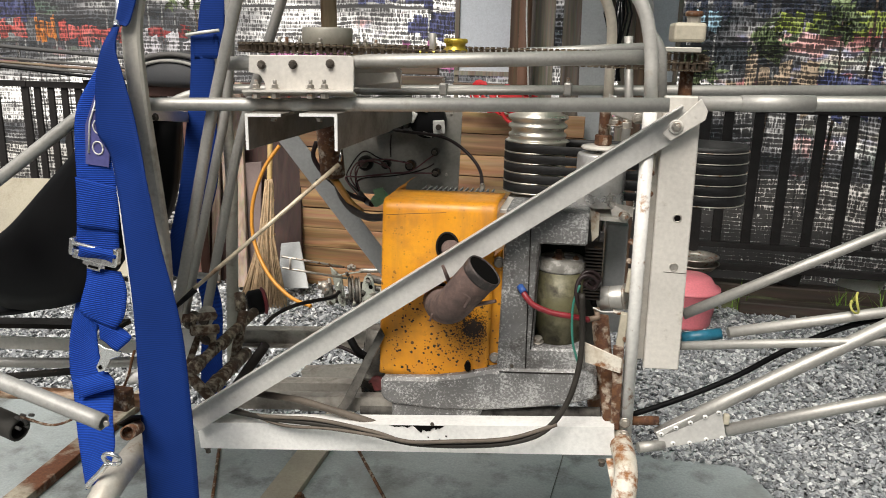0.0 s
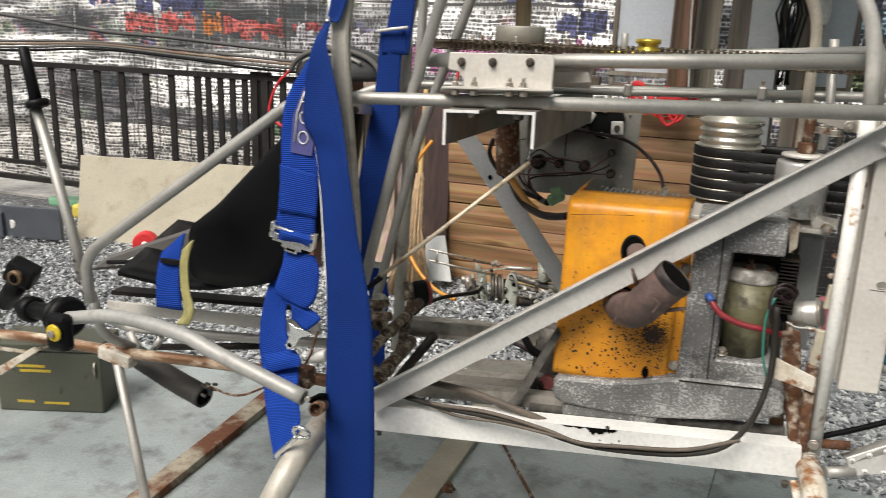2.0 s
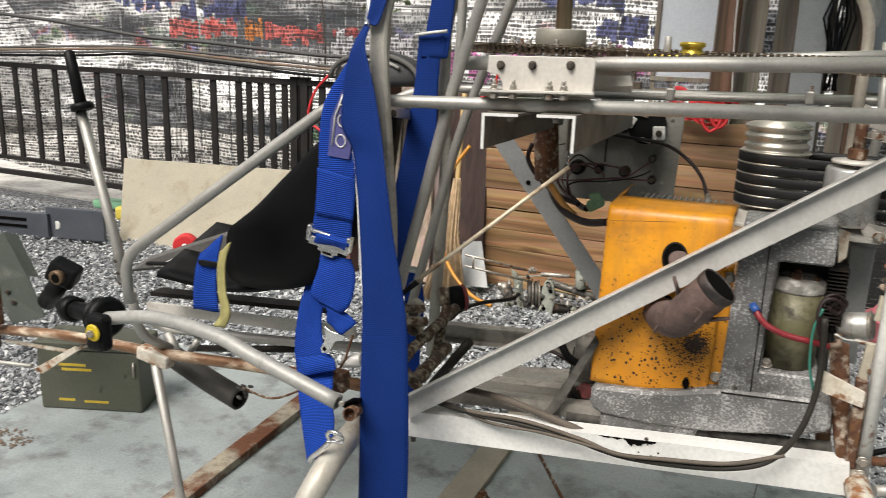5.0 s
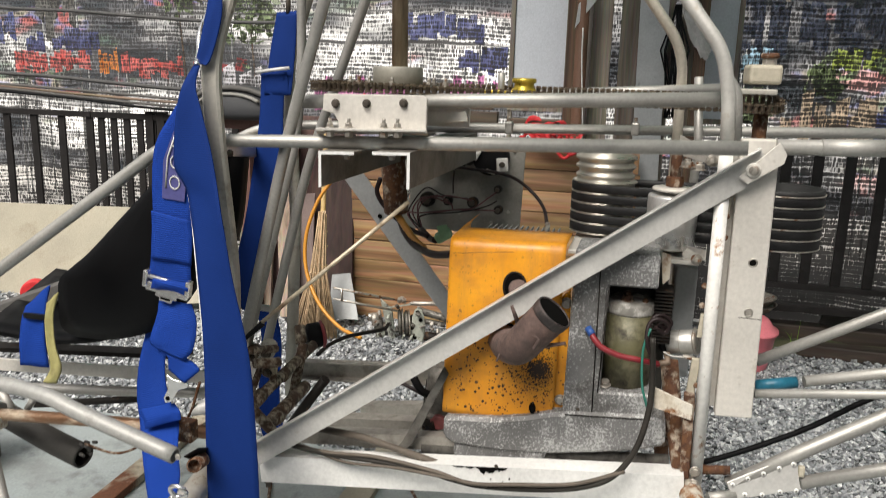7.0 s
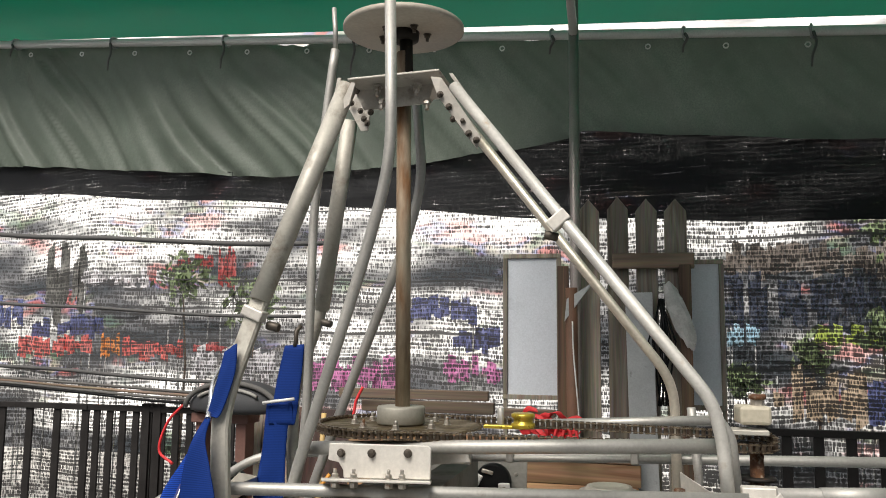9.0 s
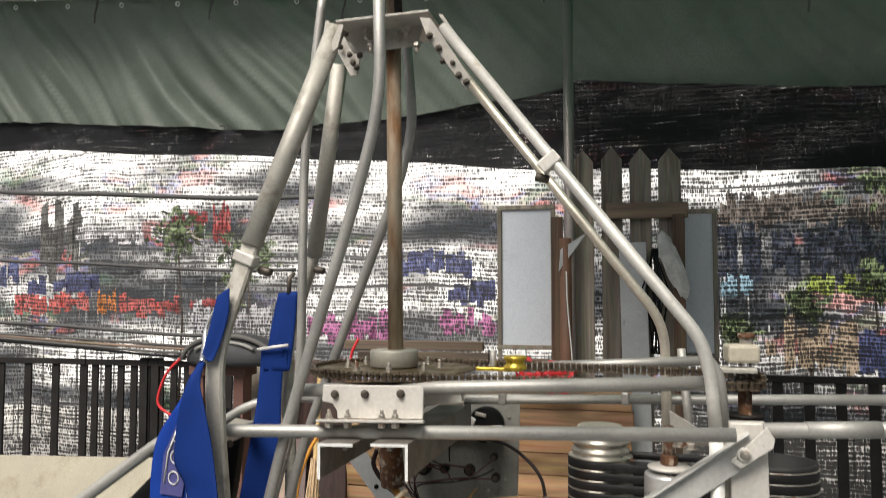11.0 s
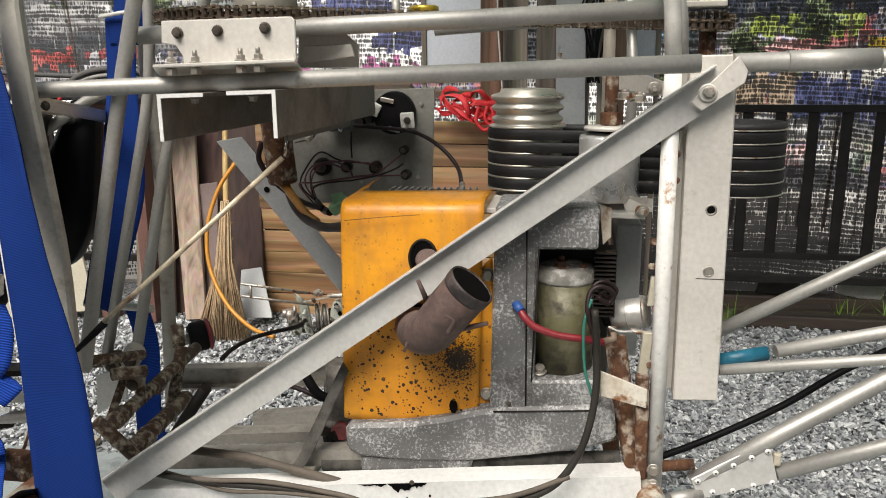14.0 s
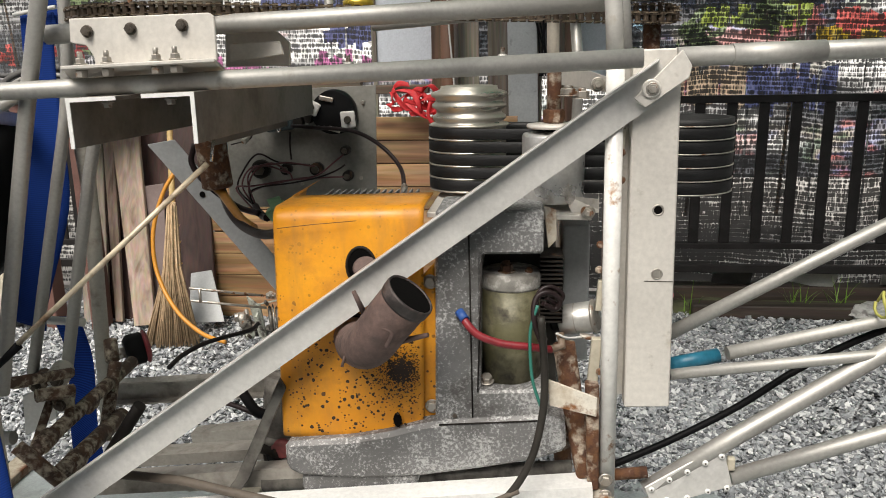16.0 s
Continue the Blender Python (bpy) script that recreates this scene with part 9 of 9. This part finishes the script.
part("cup_stud", cyl(B(), gp(-0.487, 0.30, 0.0), gp(-0.482, 0.365, 0.0), 0.008, 10), BOLT, gear)
for x, z in ((-0.528, 0.15), (-0.505, 0.118)):
    part("foot", cyl(B(), gp(x, z, -0.01), gp(x + 0.006, z - 0.045, -0.02), 0.012, 10), BOLT, gear)
for x, z, r, h, mt in ((-0.857, 0.171, 0.045, 0.05, OILCAST), (-0.872, 0.20, 0.036, 0.04, BOLT), (-0.845, 0.135, 0.030, 0.05, GREENCAST), (-0.895, 0.208, 0.022, 0.03, BOLT), (-0.815, 0.17, 0.024, 0.06, BOLT_DARK)):
    c = gp(x, z, 0.02)
    part("gear_wheel", cyl(B(), c - ax * h / 2, c + ax * h / 2, r, 22), mt, gear)
rng = random.Random(23)
for k in range(26):
    x, z = rng.uniform(-0.88, -0.45), rng.uniform(0.12, 0.29)
    if x > -0.64 and z > 0.27:
        continue
    q = gp(x, z, rng.uniform(-0.03, 0.01))
    d = Vector((rng.uniform(-1, 1), rng.uniform(-1, 0.1), rng.uniform(-0.7, 1))).normalized()
    part("fitting", cyl(B(), q - d * 0.01, q + d * rng.uniform(0.008, 0.024), rng.uniform(0.005, 0.012), 8), (BOLT, BOLT_DARK, OILCAST, GREENCAST, BOLT)[k % 5], gear)
for x, z in ((-0.741, 0.318), (-0.752, 0.312), (-0.730, 0.312)):
    part("top_nut", cyl(B(), gp(x, z - 0.015, 0.02), gp(x + 0.004, z + 0.006, 0.01), 0.012, 8), BOLT, gear)
for pa, pb in (((-1.108, 4, 0.313), (-0.842, 4.19, 0.225)), ((-1.106, 4, 0.255), (-0.828, 4.19, 0.165)), ((-1.069, 4.02, 0.303), (-1.07, 4.02, 0.245))):
    part("thin_rod", tube(B(), [pa, pb], 0.006, 8), BOLT, gear)
part("black_pipe", tube(B(), smooth_line([(-0.91, 3.35, 0.207), (-0.924, 3.5, 0.197), (-0.907, 3.7, 0.176), (-0.85, 4.0, 0.12), (-0.86, 4.15, 0.10)]), 0.009, 10), RUBBER, gear, "black rubber pipe")

cords = thing("cord_tangle", (0.0, 4.45, 0.95), "tangled red nylon tape thrown over the panel", "tape")
cc = Vector((-0.095, 4.45, 1.091))
rng = random.Random(77)
for k in range(9):
    c = cc + Vector((rng.uniform(-0.10, 0.10), rng.uniform(-0.02, 0.01), rng.uniform(-0.03, 0.03) - 0.25 * abs(rng.gauss(0, 0.06))))
    w, h, tilt, ph = rng.uniform(0.05, 0.12), rng.uniform(0.02, 0.055), rng.uniform(-0.7, 0.5), rng.uniform(0, 6.283)
    loop = []
    for j in range(9):
        a = ph + j * 5.2 / 8
        u, v = w * math.cos(a), h * math.sin(a) + 0.008 * math.sin(3 * a + k)
        loop.append(c + Vector((u * math.cos(tilt) - v * math.sin(tilt), 0.02 * math.sin(2 * a + k), u * math.sin(tilt) + v * math.cos(tilt))))
    side = [Vector((math.sin(tilt + j * 0.5) * 0.9, 0.5 * math.sin(j + k), math.cos(tilt + j * 0.35))).normalized() * 0.013 for j in range(9)]
    part("tape", ribbon([q + o for q, o in zip(loop, side)], [q - o for q, o in zip(loop, side)], 0.003, 5), RED, cords)
for x0, x1, drop in ((0.03, 0.09, 0.11), (0.07, 0.12, 0.09)):
    part("strand", tube(B(), smooth_line([cc + Vector((x0, -0.02, 0.0)), cc + Vector((x0 - 0.01, -0.03, -drop * 0.6)), cc + Vector(((x0 + x1) / 2, -0.03, -drop)), cc + Vector((x1 + 0.01, -0.03, -drop * 0.6)), cc + Vector((x1, -0.02, 0.0))], 6), 0.0085, 7), RED, cords)
solid("rope_loop", tube(B(), smooth_line([(-1.089, 4.4, 1.265), (-1.126, 4.4, 1.19), (-1.144, 4.4, 1.114), (-1.213, 4.4, 1.073)]), 0.008, 7), RED, "loop of red cord on the planks", "rope")

# left background
sheet = solid("beige_sheet", plate(B(), [(-3.728, 4.25, -0.136), (-2.018, 4.25, 0.068), (-2.23, 4.45, 0.562), (-3.817, 4.45, 0.507)], (0, 1, 0), 0.015, 0.002), SHEET, "large stained beige board leaning on the fence", "board")
for (x0, y0, x1, y1), slots in (((128, 345, 228, 408), 2), ((235, 345, 326, 414), 0)):
    t_ = thing("grey_shelf_panel", (-4.0, 4.1, 0), "dark grey metal panel standing on the gravel", "panel", "grey panels")
    if slots:
        tl, br_ = Vector((-4.611, 3.98, 0.165)), Vector((-4.087, 3.995, 0))
    else:
        tl, br_ = Vector((-4.133, 4.1, 0.206)), Vector((-3.707, 4.138, 0))
    bm = B()
    cx = (tl.x + br_.x) / 2
    box(bm, (br_.x - tl.x, 0.03, tl.z), pose(cx, tl.y, tl.z / 2, 0, 0, 12), 0.004)
    part("sheet", bm, mat("slate_grey_paint", (0.10, 0.11, 0.13), 0.45, 0.3, var=0.12, scale=8), t_)
    for k in range(slots):
        bm = B()
        box(bm, (0.22, 0.006, 0.018), pose(cx, tl.y - 0.018, tl.z * (0.42 + 0.28 * k), 0, 0, 12))
        part("slot", bm, BLACKHOLE, t_)
    if not slots:
        part("knockout", cyl(B(), (tl.x + 0.08, tl.y - 0.03, tl.z * 0.42), (tl.x + 0.08, tl.y - 0.045, tl.z * 0.42), 0.032, 20), WHITEPAINT, t_)
        for k in range(4):
            bm = B()
            box(bm, (0.05, 0.006, 0.008), pose(tl.x + 0.12 + 0.07 * k, tl.y - 0.022 + 0.015 * k, 0.02, 0, 0, 12))
            part("slot", bm, WHITEPAINT, t_)
wheel = thing("motorcycle_wheel", (-4.8, 3.75, 0), "worn black motorcycle tyre standing by the gate, its rim coloured dark for shadow", "wheel")
wc = Vector((-4.94, 3.75, 0.40))
wm = Matrix.Translation(wc) @ pose(0, 0, 0, 90, 0, 0) @ pose(0, 0, 0, 0, 12, 0)
part("tyre", lathe(B(), [(0.27, -0.05), (0.31, -0.068), (0.36, -0.06), (0.392, -0.03), (0.40, 0.0), (0.392, 0.03), (0.36, 0.06), (0.31, 0.068), (0.27, 0.05)], wm, 56, True), mat("dusty_tyre_rubber", (0.020, 0.0195, 0.019), 0.75, var=0.2, scale=16, bump=0.4), wheel)
# rim, hub and spokes coloured dark for the shadow the wheel stands in
part("rim", lathe(B(), [(0.235, -0.045), (0.272, -0.05), (0.272, 0.05), (0.235, 0.045)], wm, 56, True), BOLT_DARK, wheel)
part("hub", cyl(B(), wm @ Vector((0, 0, -0.06)), wm @ Vector((0, 0, 0.06)), 0.05, 20), BOLT_DARK, wheel)
for k in range(14):
    a = k * 6.2832 / 14
    part("spoke", tube(B(), [wm @ Vector((0.05 * math.cos(a), 0.05 * math.sin(a), 0.02)), wm @ Vector((0.24 * math.cos(a), 0.24 * math.sin(a), 0.0))], 0.006, 6), BOLT_DARK, wheel)
part("frame_bar", tube(B(), [(-5.2, 3.66, 0.14), (-4.50, 3.66, 0.27)], 0.022, 10), BOLT, wheel)
part("frame_bar", tube(B(), [(-5.2, 3.66, 0.36), (-4.62, 3.66, 0.40)], 0.014, 10), BOLT_DARK, wheel)
part("side_stand", tube(B(), [(-4.56, 3.66, 0.25), (-4.58, 3.70, 0.0)], 0.018, 8), BOLT_DARK, wheel)
# dark disc added to fill the wheel with shadow
part("drum", cyl(B(), wm @ Vector((0, 0, -0.05)), wm @ Vector((0, 0, 0.05)), 0.15, 26), DARKSTEEL, wheel)
gate = thing("metal_gate", (-5.3, 4.75, 0), "dark metal gate frame beside the fence", "gate")
for pa, pb, r in (((-5.87, 4.75, 0.0), (-5.87, 4.75, 1.10), 0.045), ((-5.97, 4.78, 0.0), (-5.97, 4.78, 2.7), 0.022), ((-6.9, 4.70, 0.92), (-5.90, 4.74, 0.965), 0.022), ((-6.9, 4.70, 0.86), (-5.90, 4.74, 0.905), 0.012), ((-6.9, 4.70, 0.25), (-5.90, 4.74, 0.28), 0.022), ((-6.35, 4.72, 0.27), (-6.35, 4.72, 0.94), 0.016), ((-6.03, 4.735, 0.27), (-6.03, 4.735, 0.95), 0.016), ((-6.7, 4.71, 0.0), (-6.7, 4.71, 0.92), 0.02)):
    part("gate_bar", tube(B(), [pa, pb], r, 8), FENCE, gate)

bag = thing("black_shell", (-1.95, 4.4, 0.9), "black padded shell with grey mesh lining on a stand", "padded shell")
bm = B()
bmesh.ops.create_uvsphere(bm, u_segments=32, v_segments=16, radius=1.0)
bc = Vector((-1.783, 4.35, 1.145))
for v in bm.verts:
    x, y, z = v.co
    v.co = Vector((bc.x + 0.29 * x, bc.y + 0.16 * y, bc.z + 0.145 * (z if z > -0.1 else -0.1 + (z + 0.1) * 0.2)))
for f in bm.faces:
    f.smooth = True
part("shell", bm, mat("black_padded_cloth", (0.030, 0.031, 0.034), 0.7, var=0.2, scale=14, bump=0.3), bag)
part("piping", tube(B(), [bc + Vector((0.27 * math.cos(k * 0.1963), -0.10, 0.132 * math.sin(k * 0.1963))) for k in range(17)], 0.014, 10), GREYFOAM, bag)
part("lining", tube(B(), [bc + Vector((0.20 * math.cos(k * 0.19), -0.128, 0.02 + 0.08 * math.sin(k * 0.19))) for k in range(3, 15)], 0.009, 10), mat("grey_mesh_lining", (0.28, 0.27, 0.25), 0.8, var=0.2, scale=30), bag)
part("red_strap", tube(B(), smooth_line([(-2.098, 4.3, 1.148), (-2.19, 4.3, 1.048), (-2.233, 4.3, 0.899), (-2.146, 4.3, 0.83)]), 0.008, 8), RED, bag)
for x in (-0.2, 0.04):
    bm = B()
    box(bm, (0.06, 0.10, bc.z - 0.06), pose(bc.x + x, bc.y, (bc.z - 0.06) / 2), 0.004)
    part("stand_leg", bm, mat("reddish_brown_stand", (0.15, 0.075, 0.06), 0.7, var=0.2, scale=10), bag)
bm = B()
box(bm, (0.34, 0.14, 0.05), pose(bc.x - 0.08, bc.y, bc.z - 0.06), 0.004)
part("stand_top", bm, MATS["reddish_brown_stand"], bag)
reel = thing("red_reel", (-3.02, 4.12, 0), "small red and black reel standing on the gravel", "reel")
face = Matrix.Translation((-3.02, 4.12, 0.074)) @ pose(0, 0, 0, 90, 0, 25)
part("rim", lathe(B(), [(0.048, -0.03), (0.066, -0.034), (0.074, -0.028), (0.074, 0.028), (0.066, 0.034), (0.048, 0.03)], face, 32), RED, reel)
part("drum", lathe(B(), [(0.002, -0.022), (0.046, -0.024), (0.050, -0.012), (0.050, 0.012), (0.046, 0.024), (0.002, 0.022)], face, 28), DARKPLASTIC, reel, "black drum")
part("hub", lathe(B(), [(0.002, -0.034), (0.016, -0.032), (0.019, -0.02), (0.019, 0.03), (0.002, 0.034)], face, 18), WHITEPAINT, reel, "white hub")
for x, y, w, h, col, lab_ in ((-4.45, 4.93, 0.30, 0.07, (0.20, 0.42, 0.26), "green plastic crate scrap"), (-4.08, 4.70, 0.13, 0.10, (0.62, 0.50, 0.08), "yellow plastic scrap")):
    bm = B()
    box(bm, (w, 0.12, h), pose(x, y, h / 2, 0, 0, 10), 0.02)
    solid("plastic_scrap", bm, mat("scrap_" + lab_.split()[0], col, 0.5, var=0.15, scale=10), lab_ + " by the fence foot", "scrap")

bm = B()
plate(bm, [(-2.46, 4.235, 0.30), (-2.28, 4.215, 0.31), (-2.29, 4.25, 0.375), (-2.45, 4.27, 0.37)], (0, -1, 0.2), 0.001, 0)
solid("paper_scrap", bm, WHITEPAINT, "white paper scrap stuck to the beige board", "paper")
# picket panel hangings
rng = random.Random(8)
tp = Vector((0.461, 4.62, 1.743))
rods = thing("rod_bunch", tuple(tp), "bunch of thin dark rods hung on the picket panel", "rods")
for k in range(11):
    part("rod", tube(B(), [tp + Vector((rng.uniform(-0.015, 0.015), 0, 0)), tp + Vector((rng.uniform(-0.09, 0.07), rng.uniform(-0.01, 0.01), -0.22)), tp + Vector((rng.uniform(-0.03, 0.03), 0, -0.55))], 0.005, 5), DARKPLASTIC, rods)
bm = B()
bmesh.ops.create_icosphere(bm, subdivisions=3, radius=1.0)
bq = Vector((0.548, 4.6, 1.655))
for v in bm.verts:
    k = 1 + 0.2 * noise.noise(v.co * 3)
    v.co = bq + Vector((0.05 * v.co.x * k - 0.10 * v.co.z * 0.6, 0.02 * v.co.y * k, 0.17 * v.co.z * k))
solid("clear_bag", bm, BAG, "crumpled clear plastic bag hung on the picket panel", "bag")
bm = B()
plate(bm, [(-0.025, 4.58, 1.741), (0.117, 4.58, 1.83), (-0.037, 4.58, 1.622)], (0, 1, 0), 0.01, 0.001)
solid("corner_bracket", bm, GREYSTRIP, "grey triangular bracket on the shed post", "bracket")
solid("hung_wire", tube(B(), smooth_line([(0.007, 4.55, 1.622), (0.012, 4.55, 1.445), (0.034, 4.55, 1.155), (0.038, 4.55, 0.926)]), 0.004, 6), WHITEPAINT, "pale wire hanging beside the post", "wire")

# ties along the tarpaulin's top edge
rng = random.Random(14)
PIPE_Z = lambda x: 3.19 - 0.069 * (x - 1.5)
for x in (-3.9, -3.1, -2.25, -1.35, -0.12, 0.62, 1.28):
    t_ = thing("tarp_tie", (x, 4.83, PIPE_Z(x)), "short dark strap tying the tarpaulin to the pipe", "strap", "tarp ties")
    z = PIPE_Z(x)
    part("loop", tube(B(), [(x + 0.036 * math.cos(k * 0.5236) * 0.3, 4.86 + 0.036 * math.cos(k * 0.5236), z + 0.036 * math.sin(k * 0.5236)) for k in range(13)], 0.007, 6), GREYSTRIP, t_)
    L_ = rng.uniform(0.08, 0.26)
    bm = B()
    tube(bm, smooth_line([(x, 4.815, z - 0.02), (x + 0.012, 4.81, z - 0.4 * L_), (x - 0.008, 4.815, z - 0.7 * L_), (x - 0.014, 4.82, z - L_)], 4), 0.009, 7, 0, 0.005)
    part("tail", bm, GREYFOAM, t_)
for k in range(16):
    x = -4.2 + 0.42 * k
    solid("eyelet", lathe(B(), [(0.010, -0.003), (0.017, -0.003), (0.017, 0.003), (0.010, 0.003)], Matrix.Translation((x, 4.862, PIPE_Z(x) - 0.075)) @ pose(0, 0, 0, 90), 14, True), WHITEPAINT, "small metal eyelet in the tarpaulin", "eyelet", "tarp eyelets", "structure")
solid("roof_strut", tube(B(), [(0.02, 4.62, 3.2), (0.05, 3.2, 3.75)], 0.024, 10), WHITEPAINT, "galvanised roof strut", "pipe", kind="structure")

# ---- beyond the netting: banners, plants and parked shapes ----
van = thing("parked_van", (-10.6, 7.6, -0.03), "white parked van in the street beyond the gate", "van")
VANWHITE = mat("white_van_paint", (0.78, 0.78, 0.77), 0.3, var=0.05, scale=2, coat=0.3)
bm = B()
side = [(-12.6, 0.28), (-9.02, 0.28), (-8.98, 0.75), (-9.05, 1.02), (-9.35, 1.12), (-9.95, 1.75), (-10.2, 1.82), (-12.5, 1.84), (-12.62, 1.7)]
plate(bm, [(x, 7.0, z) for x, z in side], (0, 1, 0), 1.5, 0.04)
part("body", bm, VANWHITE, van)
for pts in ([(-10.65, 1.14), (-10.65, 1.70), (-11.9, 1.72), (-11.9, 1.14)],):
    bm = B()
    plate(bm, [(x, 6.992, z) for x, z in pts], (0, 1, 0), 0.006, 0.002)
    part("window", bm, DARKPLASTIC, van, "dark glass")
for x in (-9.72, -11.9):
    part("wheel", cyl(B(), (x, 6.97, 0.27), (x, 7.16, 0.27), 0.30, 28), MATS["dusty_tyre_rubber"], van)
    part("hubcap", cyl(B(), (x, 6.955, 0.27), (x, 6.99, 0.27), 0.18, 24), BOLT, van)
part("rub_strip", box(B(), (3.4, 0.012, 0.035), pose(-10.8, 6.992, 0.62), 0.004), GREYFOAM, van)

def far_cloth(x0, x1, z0, z1, y, col, label, wav=0.02):
    t_ = thing("far_banner", ((x0 + x1) / 2, y, 0), label + " cloth banner strung low across the street", "banner", "street banners")
    bm = B()
    cut = random.Random(int(1000 * (x0 + 20) + 100 * z0))
    n = max(8, int((x1 - x0) / 0.05))
    step = (x1 - x0) / n
    for k in range(n):
        if cut.random() < 0.08:
            continue
        h = z1 - z0
        zb, zt = z0 - h * cut.uniform(-0.35, 0.25), z1 + h * cut.uniform(-0.40, 0.30)
        xa, yy = x0 + step * (k - cut.uniform(0, 0.5)), y + wav * cut.uniform(-1, 1)
        xb = x0 + step * (k + 1 + cut.uniform(0, 0.5))
        bm.faces.new([bm.verts.new(p) for p in ((xa, yy, zb), (xb, yy + 0.01, zb + 0.2 * h * cut.uniform(-1, 1)), (xb, yy - 0.01, zt + 0.2 * h * cut.uniform(-1, 1)), (xa, yy, zt))])
    ob = part("cloth", bm, mat("banner_" + label.split()[0], col, 0.8, var=0.6, scale=7, stain=(0.30, 0.29, 0.28), stain_scale=7, stain_at=0.60, edge=0.15), t_)
    ob.modifiers.new("thickness", 'SOLIDIFY').thickness = 0.003
    for x in (x0 + 0.03, x1 - 0.03):
        part("pole", tube(B(), [(x, y + 0.03, -0.03), (x, y + 0.03, z1)], 0.008, 6), GREYSTRIP, t_)


far_cloth(-5.92, -5.07, 1.32, 1.48, 7.3, (0.85, 0.19, 0.17), "red")
far_cloth(-4.94, -4.73, 1.32, 1.48, 7.3, (0.92, 0.34, 0.08), "orange")
far_cloth(-4.71, -4.05, 1.30, 1.45, 7.32, (0.85, 0.21, 0.18), "red")
far_cloth(-3.9, -3.3, 1.36, 1.46, 7.34, (0.45, 0.08, 0.08), "crimson")
far_cloth(-5.87, -5.01, 1.51, 1.68, 7.4, (0.11, 0.13, 0.29), "blue")
far_cloth(-6.9, -6.1, 1.62, 1.86, 7.5, (0.12, 0.18, 0.45), "blue")
far_cloth(-5.31, -4.24, 2.02, 2.16, 7.4, (0.86, 0.84, 0.88), "white")
far_cloth(-4.17, -3.8, 2.20, 2.32, 7.4, (0.60, 0.08, 0.11), "crimson")
far_cloth(-3.72, -3.53, 2.03, 2.32, 7.4, (0.55, 0.12, 0.13), "crimson")
far_cloth(-5.89, -5.40, 1.74, 2.35, 7.6, (0.13, 0.13, 0.12), "grey")
far_cloth(-3.84, -2.99, 1.10, 1.34, 7.2, (0.86, 0.86, 0.84), "white")
far_cloth(-2.6, -1.75, 1.06, 1.30, 7.2, (0.84, 0.30, 0.62), "pink")
far_cloth(-1.35, -0.55, 1.14, 1.34, 7.25, (0.78, 0.30, 0.60), "pink")
far_cloth(-1.8, -1.1, 1.69, 1.86, 7.4, (0.15, 0.17, 0.36), "indigo")
far_cloth(-1.3, -0.3, 1.42, 1.58, 7.45, (0.17, 0.18, 0.30), "indigo")
far_cloth(1.07, 3.2, 2.1, 2.34, 7.8, (0.20, 0.17, 0.15), "umber")
far_cloth(1.07, 3.4, 1.67, 2.03, 7.7, (0.035, 0.045, 0.075), "charcoal")
far_cloth(1.75, 2.6, 1.49, 1.64, 7.5, (0.40, 0.50, 0.10), "lime")
far_cloth(1.07, 1.32, 1.50, 1.65, 7.5, (0.36, 0.56, 0.70), "pale")
far_cloth(1.39, 2.06, 0.90, 1.24, 7.3, (0.66, 0.52, 0.38), "tan")
far_cloth(2.08, 2.75, 0.87, 1.17, 7.3, (0.08, 0.18, 0.75), "blue")
far_cloth(2.5, 2.95, 1.34, 1.44, 7.0, (0.7, 0.50, 0.05), "yellow")
far_cloth(2.8, 3.3, 1.40, 1.66, 7.5, (0.60, 0.09, 0.12), "red")
LEAF = mat("street_leaf", (0.20, 0.26, 0.13), 0.5, var=0.35, scale=6)
rng = random.Random(17)
for bx, bz, n, rr in ((1.68, 1.42, 60, 0.16), (-4.05, 2.08, 120, 0.26), (1.16, 1.20, 90, 0.14), (2.4, 2.45, 110, 0.35), (-3.3, 1.86, 110, 0.36), (2.2, 1.60, 50, 0.2)):
    t_ = thing("street_shrub", (bx, 7.3, 0), "green leafy shrub beyond the netting", "shrub", "street shrubs")
    part("trunk", tube(B(), [(bx, 7.35, -0.02), (bx + 0.05, 7.33, bz * 0.6), (bx, 7.3, bz)], 0.016, 8, 0, 0.006), RAILWOOD, t_)
    bm = B()
    for k in range(n):
        d = Vector((rng.gauss(0, 1), rng.gauss(0, 0.6), rng.gauss(0, 1))) * rr * 0.38
        c = Vector((bx, 7.3, bz)) + d
        e = Matrix.Rotation(rng.uniform(0, 6.28), 3, 'Y') @ Matrix.Rotation(rng.uniform(-1, 1), 3, 'X')
        s = rng.uniform(0.035, 0.08)
        bm.faces.new([bm.verts.new(c + e @ Vector(v)) for v in ((-s, 0, 0), (0, s * 0.3, -s * 0.45), (s, 0, 0), (0, -s * 0.3, s * 0.45))])
    part("crown", bm, LEAF, t_)
